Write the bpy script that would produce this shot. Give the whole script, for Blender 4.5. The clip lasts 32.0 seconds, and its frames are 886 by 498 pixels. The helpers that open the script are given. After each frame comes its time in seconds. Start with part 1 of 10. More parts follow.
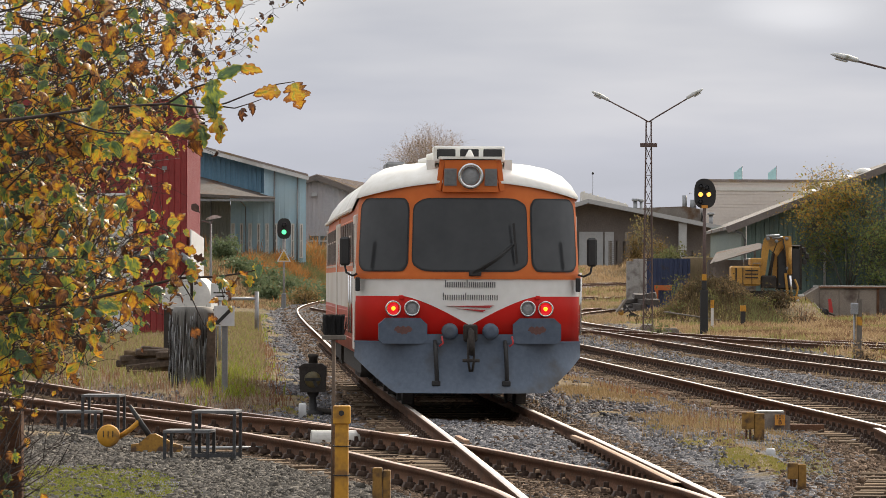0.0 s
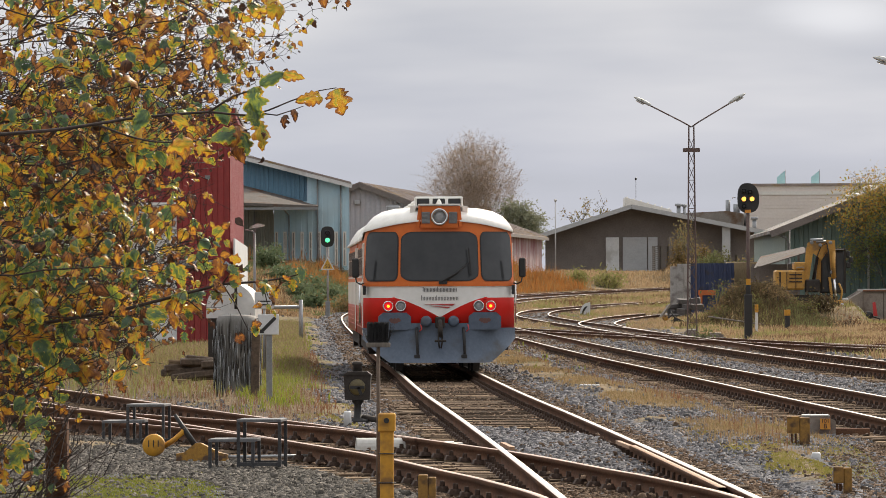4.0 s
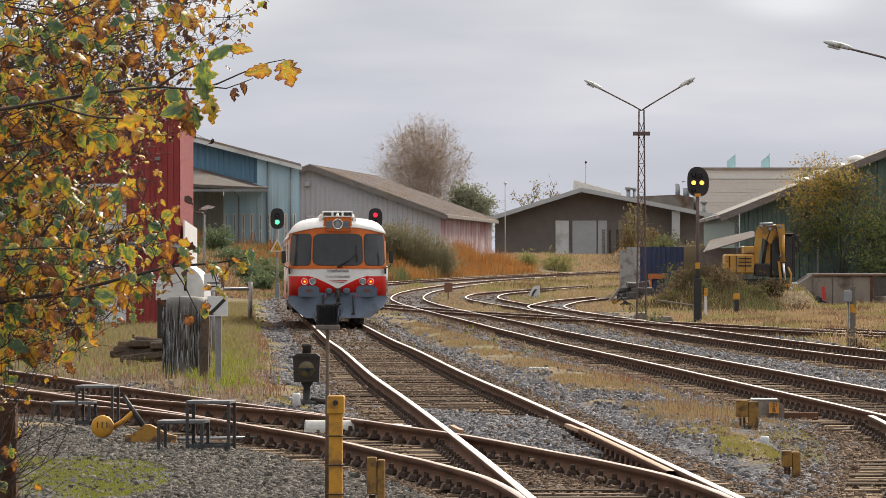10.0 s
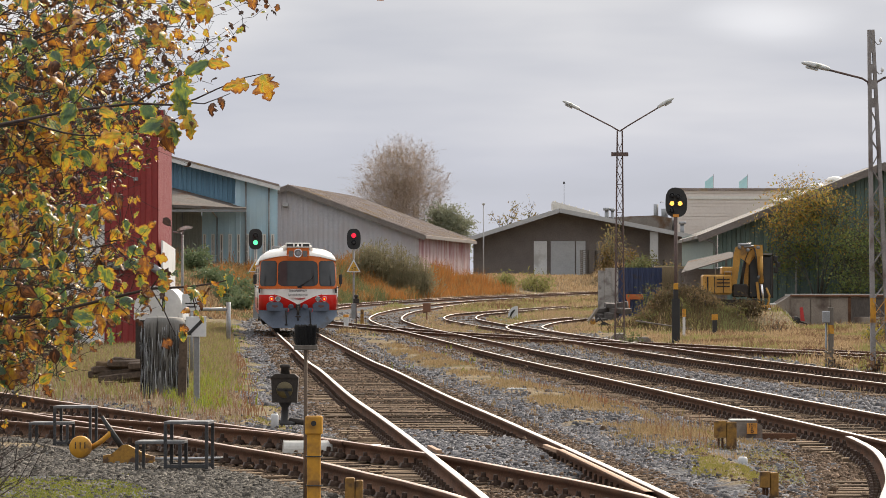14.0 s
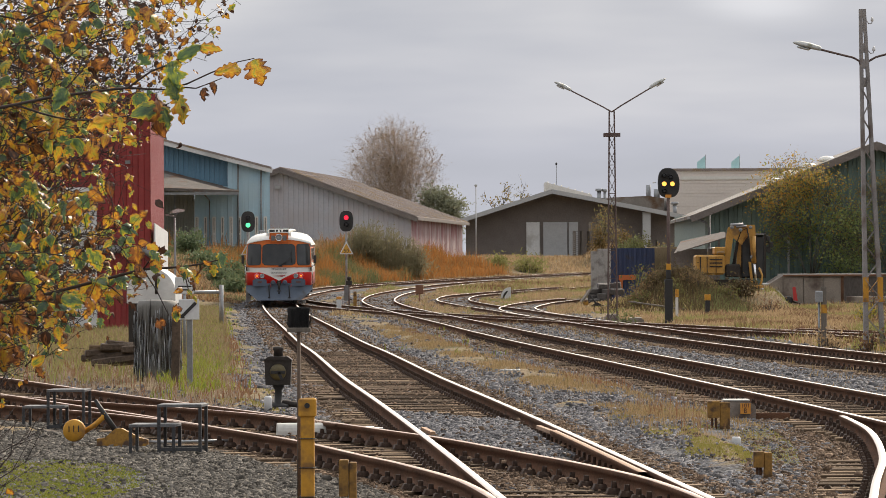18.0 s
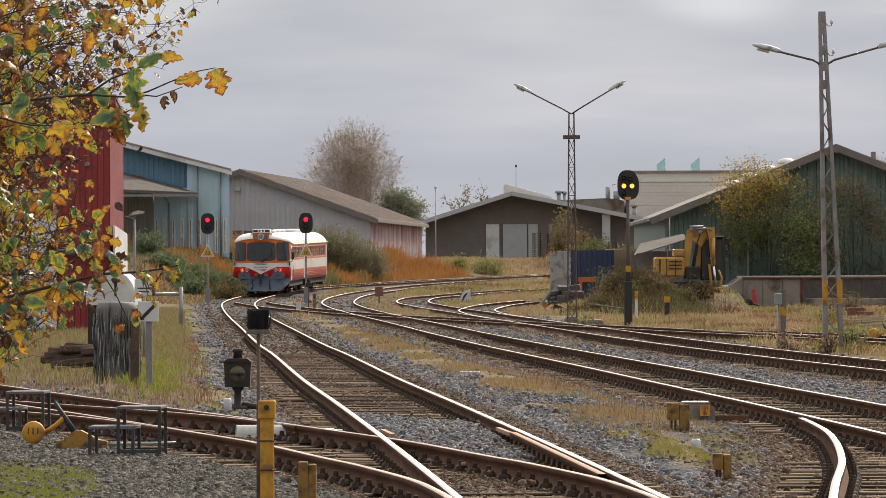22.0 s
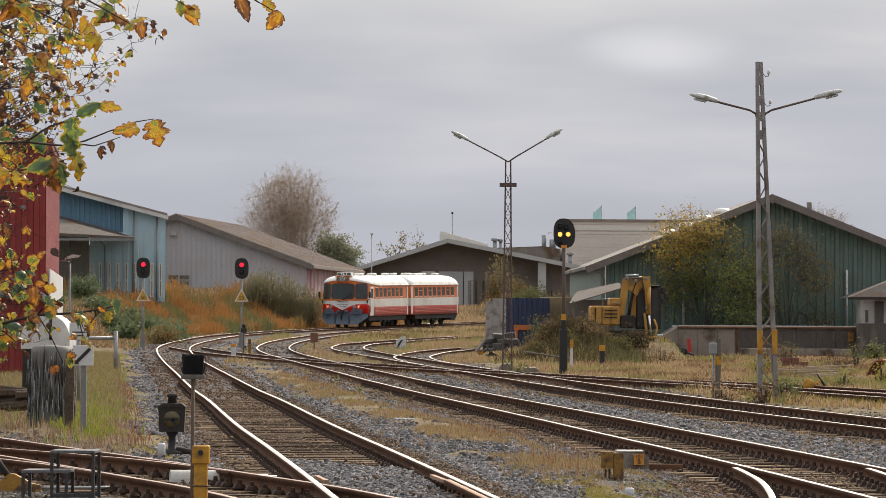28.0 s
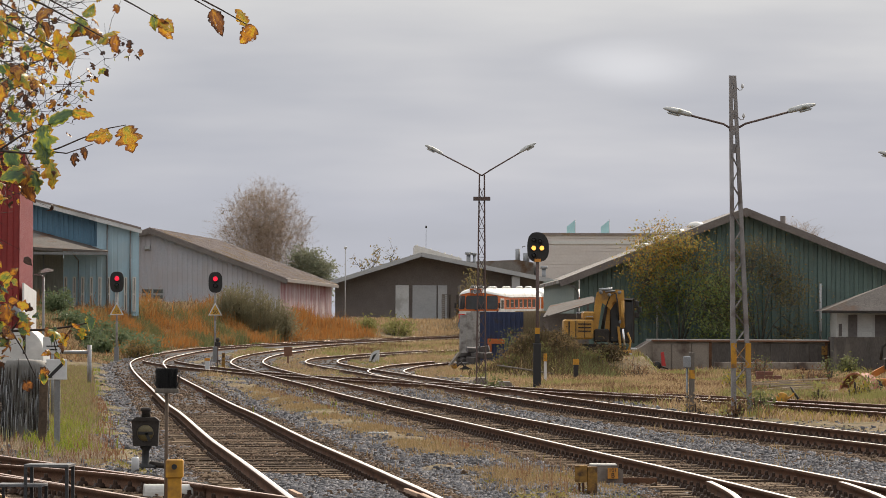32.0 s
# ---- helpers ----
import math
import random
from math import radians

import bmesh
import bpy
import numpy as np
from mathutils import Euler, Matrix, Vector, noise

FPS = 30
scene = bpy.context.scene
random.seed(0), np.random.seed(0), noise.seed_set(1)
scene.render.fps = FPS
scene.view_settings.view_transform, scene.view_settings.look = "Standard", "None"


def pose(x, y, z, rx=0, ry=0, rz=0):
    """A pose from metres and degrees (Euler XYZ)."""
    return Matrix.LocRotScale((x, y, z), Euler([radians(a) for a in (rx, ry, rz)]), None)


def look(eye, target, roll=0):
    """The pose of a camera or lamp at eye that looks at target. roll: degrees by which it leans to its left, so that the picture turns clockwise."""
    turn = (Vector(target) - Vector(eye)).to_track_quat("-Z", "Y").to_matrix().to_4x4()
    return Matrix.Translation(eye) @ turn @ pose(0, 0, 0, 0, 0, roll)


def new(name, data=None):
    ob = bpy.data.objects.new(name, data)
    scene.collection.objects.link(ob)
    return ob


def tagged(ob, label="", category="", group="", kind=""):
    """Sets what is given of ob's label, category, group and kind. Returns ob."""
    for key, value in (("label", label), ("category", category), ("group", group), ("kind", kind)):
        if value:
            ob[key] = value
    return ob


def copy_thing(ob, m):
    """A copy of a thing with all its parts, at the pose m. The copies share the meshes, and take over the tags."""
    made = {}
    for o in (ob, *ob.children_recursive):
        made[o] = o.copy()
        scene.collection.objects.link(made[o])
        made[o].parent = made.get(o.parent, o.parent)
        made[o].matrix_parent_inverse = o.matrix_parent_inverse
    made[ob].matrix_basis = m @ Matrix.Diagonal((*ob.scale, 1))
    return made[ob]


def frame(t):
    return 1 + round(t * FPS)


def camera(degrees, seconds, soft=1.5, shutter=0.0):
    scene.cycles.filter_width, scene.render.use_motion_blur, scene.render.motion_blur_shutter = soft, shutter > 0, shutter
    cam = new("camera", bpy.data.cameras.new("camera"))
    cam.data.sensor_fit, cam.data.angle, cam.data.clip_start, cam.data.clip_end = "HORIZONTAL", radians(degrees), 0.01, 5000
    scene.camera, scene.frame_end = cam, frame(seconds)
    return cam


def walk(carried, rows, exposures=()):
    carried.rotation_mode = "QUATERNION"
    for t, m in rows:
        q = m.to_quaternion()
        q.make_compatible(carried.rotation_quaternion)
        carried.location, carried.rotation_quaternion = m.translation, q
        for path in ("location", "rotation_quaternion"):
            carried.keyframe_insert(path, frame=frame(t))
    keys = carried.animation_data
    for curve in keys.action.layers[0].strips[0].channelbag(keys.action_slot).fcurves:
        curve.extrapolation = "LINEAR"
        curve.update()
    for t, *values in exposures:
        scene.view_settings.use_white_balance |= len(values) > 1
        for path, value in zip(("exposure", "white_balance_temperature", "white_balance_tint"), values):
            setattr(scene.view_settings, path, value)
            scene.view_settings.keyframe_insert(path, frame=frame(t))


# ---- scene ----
cam = camera(10.79, 32.0, soft=0.6)


def aim(yaw, pitch, roll):
    a, b = radians(yaw), radians(pitch)
    way = Vector((math.sin(a) * math.cos(b), math.cos(a) * math.cos(b), math.sin(b)))
    return look(EYE, EYE + way, roll)


EYE = Vector((0.0, 0.0, 1.65))
walk(cam, [
    (0, aim(-0.897, 0.377, 0.26)), (0.5, aim(-1.123, 0.348, 0.20)), (1, aim(-1.292, 0.319, 0.14)),
    (1.5, aim(-1.341, 0.258, 0.03)), (2, aim(-1.410, 0.387, -0.05)), (2.5, aim(-1.452, 0.420, -0.11)),
    (3, aim(-1.454, 0.357, -0.18)), (3.5, aim(-1.429, 0.371, -0.27)), (4, aim(-1.429, 0.461, -0.22)),
    (4.5, aim(-1.209, 0.324, -0.09)), (6.5, aim(-1.255, 0.462, 0.13)), (7, aim(-1.237, 0.454, 0.16)),
    (7.5, aim(-1.204, 0.412, 0.21)), (8, aim(-1.171, 0.296, 0.19)), (8.5, aim(-1.126, 0.262, 0.16)),
    (9, aim(-1.069, 0.286, 0.12)), (9.5, aim(-1.025, 0.267, 0.09)),
    (10, aim(-0.815, 0.247, 0.02)), (10.5, aim(-0.749, 0.222, 0.02)), (11, aim(-0.722, 0.237, -0.00)),
    (11.5, aim(-0.690, 0.242, -0.06)), (12, aim(-0.690, 0.226, -0.01)), (12.5, aim(-0.687, 0.233, 0.02)),
    (13, aim(-0.590, 0.228, -0.00)), (13.5, aim(-0.558, 0.384, 0.06)), (14, aim(-0.550, 0.498, 0.05)),
    (14.5, aim(-0.544, 0.505, 0.07)), (16.5, aim(-0.435, 0.558, -0.16)), (17, aim(-0.442, 0.493, -0.21)),
    (17.5, aim(-0.467, 0.503, -0.19)), (18, aim(-0.460, 0.273, -0.25)), (18.5, aim(-0.454, 0.335, -0.27)),
    (19, aim(-0.395, 0.428, -0.33)), (19.5, aim(-0.324, 0.413, -0.30)), (20, aim(-0.353, 0.381, -0.30)),
    (20.5, aim(-0.219, 0.404, -0.23)), (21, aim(-0.139, 0.388, -0.24)), (21.5, aim(-0.014, 0.347, -0.23)),
    (22, aim(0.033, 0.296, -0.22)), (22.5, aim(0.007, 0.365, -0.17)), (23, aim(0.001, 0.446, -0.17)),
    (23.5, aim(0.042, 0.388, -0.15)), (24, aim(0.073, 0.346, -0.17)), (24.5, aim(0.073, 0.394, -0.15)),
    (25, aim(0.267, 0.514, -0.12)), (25.5, aim(0.293, 0.836, -0.10)), (27.5, aim(0.745, 0.903, 0.17)),
    (28, aim(0.816, 0.869, 0.29)), (28.5, aim(0.867, 0.902, 0.33)),
    (29, aim(1.080, 0.943, 0.35)), (29.5, aim(1.195, 0.943, 0.37)), (30, aim(1.192, 0.943, 0.35)),
    (30.5, aim(1.169, 0.987, 0.37)), (31, aim(1.166, 1.053, 0.35)), (31.5, aim(1.143, 1.034, 0.29)),
    (32, aim(1.136, 1.039, 0.26)),
], exposures=[(0.0, 0.12), (4.0, 0.14), (9.0, 0.2), (13.0, 0.2), (17.0, 0.08), (19.0, 0.02), (28.0, -0.03), (32.0, -0.05)])

# ---- sky and sun: a bright overcast autumn day, a thin place in the cloud ahead ----
SUN_AZ, SUN_EL = radians(24), radians(35)
world = bpy.data.worlds.new("overcast_sky")
scene.world = world
world.use_nodes = True
wt = world.node_tree
wt.nodes.clear()


def wnode(kind, **sets):
    n = wt.nodes.new(kind)
    for k, v in sets.items():
        if k == "op":
            n.operation = v
        else:
            n.inputs[int(k[1:])].default_value = v
    return n


def wlink(a, b, i=0, o=0):
    wt.links.new(a.outputs[o], b.inputs[i])
    return b


coord = wnode("ShaderNodeTexCoord")
sepa = wlink(coord, wnode("ShaderNodeSeparateXYZ"))
rise = wt.nodes.new("ShaderNodeValToRGB")
rise.color_ramp.elements[0].position, rise.color_ramp.elements[0].color = 0.0, (0.44, 0.475, 0.56, 1)
rise.color_ramp.elements[1].position, rise.color_ramp.elements[1].color = 1.0, (1.5, 1.5, 1.53, 1)
for at_z, col in ((0.03, (0.49, 0.515, 0.605, 1)), (0.055, (0.61, 0.615, 0.665, 1)), (0.075, (0.70, 0.695, 0.71, 1)), (0.3, (1.1, 1.1, 1.11, 1))):
    e = rise.color_ramp.elements.new(at_z)
    e.color = col
streak_map = wnode("ShaderNodeMapping")
streak_map.inputs[3].default_value = (6, 6, 34)
wlink(coord, streak_map)
streaks = wnode("ShaderNodeTexNoise", i2=1.6, i3=4.0, i4=0.5)
wlink(streak_map, streaks)
wob = wlink(streaks, wnode("ShaderNodeMath", op="MULTIPLY_ADD", i1=0.07, i2=-0.035), 0, 0)
lift = wlink(sepa, wnode("ShaderNodeMath", op="ADD"), 0, 2)
wlink(wob, lift, 1)
wlink(lift, rise, 0)
amount = wlink(streaks, wnode("ShaderNodeMath", op="MULTIPLY_ADD", i1=0.34, i2=0.83), 0, 0)
cloud = wt.nodes.new("ShaderNodeVectorMath")
cloud.operation = "SCALE"
wlink(rise, cloud, 0)
wt.links.new(amount.outputs[0], cloud.inputs[3])
# the thin place where the sun shows through the cloud
gap = wt.nodes.new("ShaderNodeVectorMath")
gap.operation = "DISTANCE"
stretch = wnode("ShaderNodeMapping")
stretch.inputs[3].default_value = (0.35, 0.35, 1.0)
wlink(coord, stretch)
wlink(stretch, gap, 0)
g_az, g_el = radians(3.42), radians(3.27)
gap.inputs[1].default_value = (0.35 * math.sin(g_az) * math.cos(g_el), 0.35 * math.cos(g_az) * math.cos(g_el), math.sin(g_el))
near_gap = wt.nodes.new("ShaderNodeMapRange")
near_gap.interpolation_type = "SMOOTHERSTEP"
near_gap.inputs[1].default_value, near_gap.inputs[2].default_value = 0.0062, -0.004
near_gap.inputs[3].default_value, near_gap.inputs[4].default_value = 0.0, 0.20
ragged = wlink(streaks, wnode("ShaderNodeMath", op="MULTIPLY_ADD", i1=0.026, i2=-0.012), 0, 0)
gap_at = wnode("ShaderNodeMath", op="ADD")
wt.links.new(gap.outputs[1], gap_at.inputs[0])
wlink(ragged, gap_at, 1)
wlink(gap_at, near_gap, 0)
bright = wt.nodes.new("ShaderNodeVectorMath")
bright.operation = "MULTIPLY_ADD"
wlink(near_gap, bright, 0)
bright.inputs[1].default_value = (1.0, 0.97, 0.92)
wlink(cloud, bright, 2)
# an overcast sky is brighter on the side of the sun
side = wt.nodes.new("ShaderNodeVectorMath")
side.operation = "DOT_PRODUCT"
wlink(coord, side, 0)
side.inputs[1].default_value = (math.sin(SUN_AZ) * math.cos(SUN_EL), math.cos(SUN_AZ) * math.cos(SUN_EL), math.sin(SUN_EL))
fall = wnode("ShaderNodeMath", op="MULTIPLY_ADD", i1=0.29, i2=0.79)
wt.links.new(side.outputs[1], fall.inputs[0])
shaded = wt.nodes.new("ShaderNodeVectorMath")
shaded.operation = "SCALE"
wlink(bright, shaded, 0)
wt.links.new(fall.outputs[0], shaded.inputs[3])
back = wnode("ShaderNodeBackground", i1=1.0)
wlink(shaded, back, 0)
nishita = wt.nodes.new("ShaderNodeTexSky")
nishita.sky_type, nishita.sun_disc = "NISHITA", False
nishita.sun_elevation, nishita.sun_rotation = SUN_EL, SUN_AZ
blue = wnode("ShaderNodeBackground", i1=0.05)
wlink(nishita, blue, 0)
both = wt.nodes.new("ShaderNodeMixShader")
both.inputs[0].default_value = 0.12
wlink(back, both, 1)
wlink(blue, both, 2)
wlink(both, wt.nodes.new("ShaderNodeOutputWorld"), 0)

sun = new("sun", bpy.data.lights.new("sun", "SUN"))
sun.data.energy, sun.data.angle, sun.data.color = 4.8, radians(6), (1.0, 0.875, 0.71)
sun.matrix_world = look((60 * math.sin(SUN_AZ), 60 * math.cos(SUN_AZ), 40), (60 * math.sin(SUN_AZ) - math.sin(SUN_AZ), 59 * math.cos(SUN_AZ), 40 - math.tan(SUN_EL)))

# ---- materials ----
def surf(name, a, b, size=0.4, fine=0.03, rough=0.75, bump=0.3, metal=0.0, spec=0.5, vary=0.0, island=0.0,
         c=None, c_size=1.5, c_cut=0.55, stretch=(1, 1, 1), coat=0.0, glow=None, glow_power=0.0, translucent=0.0):
    """A surface of two tones at two scales, with fine relief, and if wanted a third tone in patches."""
    m = bpy.data.materials.new(name)
    m.use_nodes = True
    t = m.node_tree
    p = t.nodes["Principled BSDF"]

    def node(kind):
        return t.nodes.new(kind)

    co = node("ShaderNodeTexCoord")
    mp = node("ShaderNodeMapping")
    mp.inputs[3].default_value = stretch
    t.links.new(co.outputs["Object"], mp.inputs[0])
    n1, n2 = node("ShaderNodeTexNoise"), node("ShaderNodeTexNoise")
    for n, s, d in ((n1, 1 / size, 4), (n2, 1 / fine, 3)):
        n.inputs["Scale"].default_value, n.inputs["Detail"].default_value = s, d
        n.inputs["Roughness"].default_value = 0.6
        t.links.new(mp.outputs[0], n.inputs["Vector"])
    add = node("ShaderNodeMath")
    add.operation = "ADD"
    t.links.new(n1.outputs[0], add.inputs[0])
    t.links.new(n2.outputs[0], add.inputs[1])
    ramp = node("ShaderNodeMapRange")
    ramp.inputs[1].default_value, ramp.inputs[2].default_value = 0.72, 1.28
    t.links.new(add.outputs[0], ramp.inputs[0])
    mix = node("ShaderNodeMix")
    mix.data_type = "RGBA"
    mix.inputs[6].default_value, mix.inputs[7].default_value = (*a, 1), (*b, 1)
    t.links.new(ramp.outputs[0], mix.inputs[0])
    out = mix.outputs[2]
    if c:
        n3 = node("ShaderNodeTexNoise")
        n3.inputs["Scale"].default_value, n3.inputs["Detail"].default_value = 1 / c_size, 5
        t.links.new(mp.outputs[0], n3.inputs["Vector"])
        r3 = node("ShaderNodeMapRange")
        r3.inputs[1].default_value, r3.inputs[2].default_value = c_cut - 0.06, c_cut + 0.08
        t.links.new(n3.outputs[0], r3.inputs[0])
        mx = node("ShaderNodeMix")
        mx.data_type = "RGBA"
        mx.inputs[7].default_value = (*c, 1)
        t.links.new(r3.outputs[0], mx.inputs[0])
        t.links.new(out, mx.inputs[6])
        out = mx.outputs[2]
    for amount, kind, socket in ((vary, "ShaderNodeObjectInfo", "Random"), (island, "ShaderNodeNewGeometry", "Random Per Island")):
        if amount:
            info = node(kind)
            hv = node("ShaderNodeHueSaturation")
            rng = node("ShaderNodeMapRange")
            rng.inputs[3].default_value, rng.inputs[4].default_value = 1 - amount, 1 + amount
            t.links.new(info.outputs[socket], rng.inputs[0])
            t.links.new(rng.outputs[0], hv.inputs["Value"])
            t.links.new(out, hv.inputs["Color"])
            out = hv.outputs[0]
    t.links.new(out, p.inputs["Base Color"])
    rr = node("ShaderNodeMapRange")
    rr.inputs[3].default_value, rr.inputs[4].default_value = max(0.02, rough - 0.12), min(1, rough + 0.12)
    t.links.new(n1.outputs[0], rr.inputs[0])
    t.links.new(rr.outputs[0], p.inputs["Roughness"])
    p.inputs["Metallic"].default_value = metal
    p.inputs["Specular IOR Level"].default_value = spec
    p.inputs["Coat Weight"].default_value = coat
    if bump:
        bp = node("ShaderNodeBump")
        bp.inputs["Strength"].default_value, bp.inputs["Distance"].default_value = bump, fine * 0.4
        t.links.new(add.outputs[0], bp.inputs["Height"])
        t.links.new(bp.outputs[0], p.inputs["Normal"])
    if glow:
        p.inputs["Emission Color"].default_value = (*glow, 1)
        p.inputs["Emission Strength"].default_value = glow_power
    if translucent:
        tr = node("ShaderNodeBsdfTranslucent")
        t.links.new(out, tr.inputs[0])
        ms = node("ShaderNodeMixShader")
        ms.inputs[0].default_value = translucent
        t.links.new(p.outputs[0], ms.inputs[1])
        t.links.new(tr.outputs[0], ms.inputs[2])
        t.links.new(ms.outputs[0], t.nodes["Material Output"].inputs[0])
    return m


M = dict(
    rust=surf("rusted_rail_steel", (0.065, 0.036, 0.024), (0.17, 0.09, 0.055), 0.8, 0.02, 0.85, 0.4, spec=0.08),
    railhead=surf("polished_rail_head", (0.62, 0.55, 0.48), (0.74, 0.67, 0.60), 0.5, 0.05, 0.42, 0.0, 0.9),
    railhead_dull=surf("less_used_rail_head", (0.34, 0.22, 0.16), (0.55, 0.42, 0.34), 0.7, 0.02, 0.42, 0.1, 0.85),
    sleeper=surf("weathered_sleeper_wood", (0.10, 0.068, 0.043), (0.33, 0.235, 0.15), 0.22, 0.022, 0.9, 0.9, vary=0.5, stretch=(0.12, 1, 1), c=(0.06, 0.042, 0.03), c_size=0.35, c_cut=0.52, spec=0.08),
    chair=surf("rusted_chair_iron", (0.02, 0.013, 0.010), (0.055, 0.033, 0.023), 0.1, 0.02, 0.7, 0.3, 0.3, spec=0.08),
    stone=surf("ballast_stone", (0.064, 0.062, 0.066), (0.215, 0.208, 0.214), 0.05, 0.01, 0.8, 0.4, island=0.6, spec=0.08),
    stone_dark=surf("brown_stained_ballast", (0.068, 0.045, 0.032), (0.19, 0.132, 0.09), 0.05, 0.01, 0.9, 0.4, island=0.6, spec=0.08),
    gravel=surf("fine_grey_brown_gravel", (0.055, 0.049, 0.043), (0.175, 0.158, 0.136), 0.05, 0.01, 0.9, 0.4, island=0.6, spec=0.08),
    red_paint=surf("red_train_paint", (0.56, 0.012, 0.008), (0.66, 0.018, 0.012), 1.2, 0.2, 0.42, 0.03, spec=0.3, c=(0.48, 0.016, 0.01), c_size=0.8),
    orange_paint=surf("orange_train_paint", (0.55, 0.125, 0.022), (0.63, 0.16, 0.032), 1.0, 0.2, 0.42, 0.03, spec=0.3),
    white_paint=surf("white_train_paint", (0.66, 0.65, 0.62), (0.76, 0.75, 0.73), 1.0, 0.2, 0.36, 0.03, coat=0.2),
    # side red has the dull pink reflection on it painted into the colour
    side_red=surf("red_train_side_with_reflection", (0.46, 0.055, 0.035), (0.54, 0.09, 0.06), 1.5, 0.2, 0.42, 0.05, c=(0.48, 0.11, 0.08), c_size=1.6),
    # side white holds the cream tint of the light in its colour, plus grimy patches
    side_white=surf("grimy_light_tinted_train_side", (0.58, 0.54, 0.48), (0.70, 0.67, 0.62), 1.2, 0.2, 0.42, 0.05, c=(0.55, 0.49, 0.42), c_size=2.0, c_cut=0.58),
    roof_white=surf("white_train_roof", (0.74, 0.72, 0.66), (0.84, 0.83, 0.79), 0.9, 0.1, 0.45, 0.05, c=(0.62, 0.58, 0.50), c_size=0.9, c_cut=0.62),
    plough_grey=surf("blue_grey_plough_paint", (0.062, 0.085, 0.125), (0.095, 0.125, 0.175), 0.6, 0.05, 0.5, 0.06, c=(0.06, 0.062, 0.068), c_size=0.5, c_cut=0.6),
    black=surf("black_rubber", (0.012, 0.012, 0.013), (0.028, 0.027, 0.027), 0.2, 0.02, 0.65, 0.1),
    under=surf("sooty_underframe", (0.018, 0.015, 0.013), (0.045, 0.036, 0.03), 0.3, 0.03, 0.85, 0.3),
    glass=surf("dark_cab_glass", (0.032, 0.034, 0.037), (0.05, 0.053, 0.057), 1.5, 0.4, 0.10, 0.0, spec=0.45),
    side_glass=surf("dark_side_glass", (0.04, 0.031, 0.021), (0.07, 0.055, 0.038), 1.5, 0.4, 0.35, 0.0, spec=0.12),
    chrome=surf("chrome_ring", (0.6, 0.6, 0.6), (0.72, 0.72, 0.72), 0.2, 0.05, 0.22, 0.0, 1.0),
    lens=surf("unlit_lamp_lens", (0.20, 0.21, 0.22), (0.34, 0.35, 0.36), 0.03, 0.01, 0.18, 0.3),
    tail=surf("red_tail_lens", (0.35, 0.01, 0.01), (0.45, 0.015, 0.012), 0.1, 0.02, 0.2, 0.0, glow=(1.0, 0.01, 0.02), glow_power=0.55),
    tail_core=surf("lit_tail_lamp", (0.8, 0.3, 0.02), (0.8, 0.35, 0.03), 0.1, 0.02, 0.4, 0.0, glow=(1.0, 0.46, 0.02), glow_power=1.6),
    red_letter=surf("red_lettering", (0.36, 0.03, 0.03), (0.42, 0.04, 0.04), 0.2, 0.05, 0.4, 0.0),
    grey_letter=surf("dark_grey_lettering", (0.07, 0.065, 0.07), (0.09, 0.085, 0.09), 0.2, 0.05, 0.4, 0.0),
    rusty_red=surf("rust_stained_grey_paint", (0.10, 0.05, 0.045), (0.15, 0.07, 0.06), 0.06, 0.02, 0.8, 0.1),
    hose_red=surf("red_hose_tap", (0.40, 0.03, 0.03), (0.5, 0.04, 0.04), 0.1, 0.02, 0.5, 0.1),
)
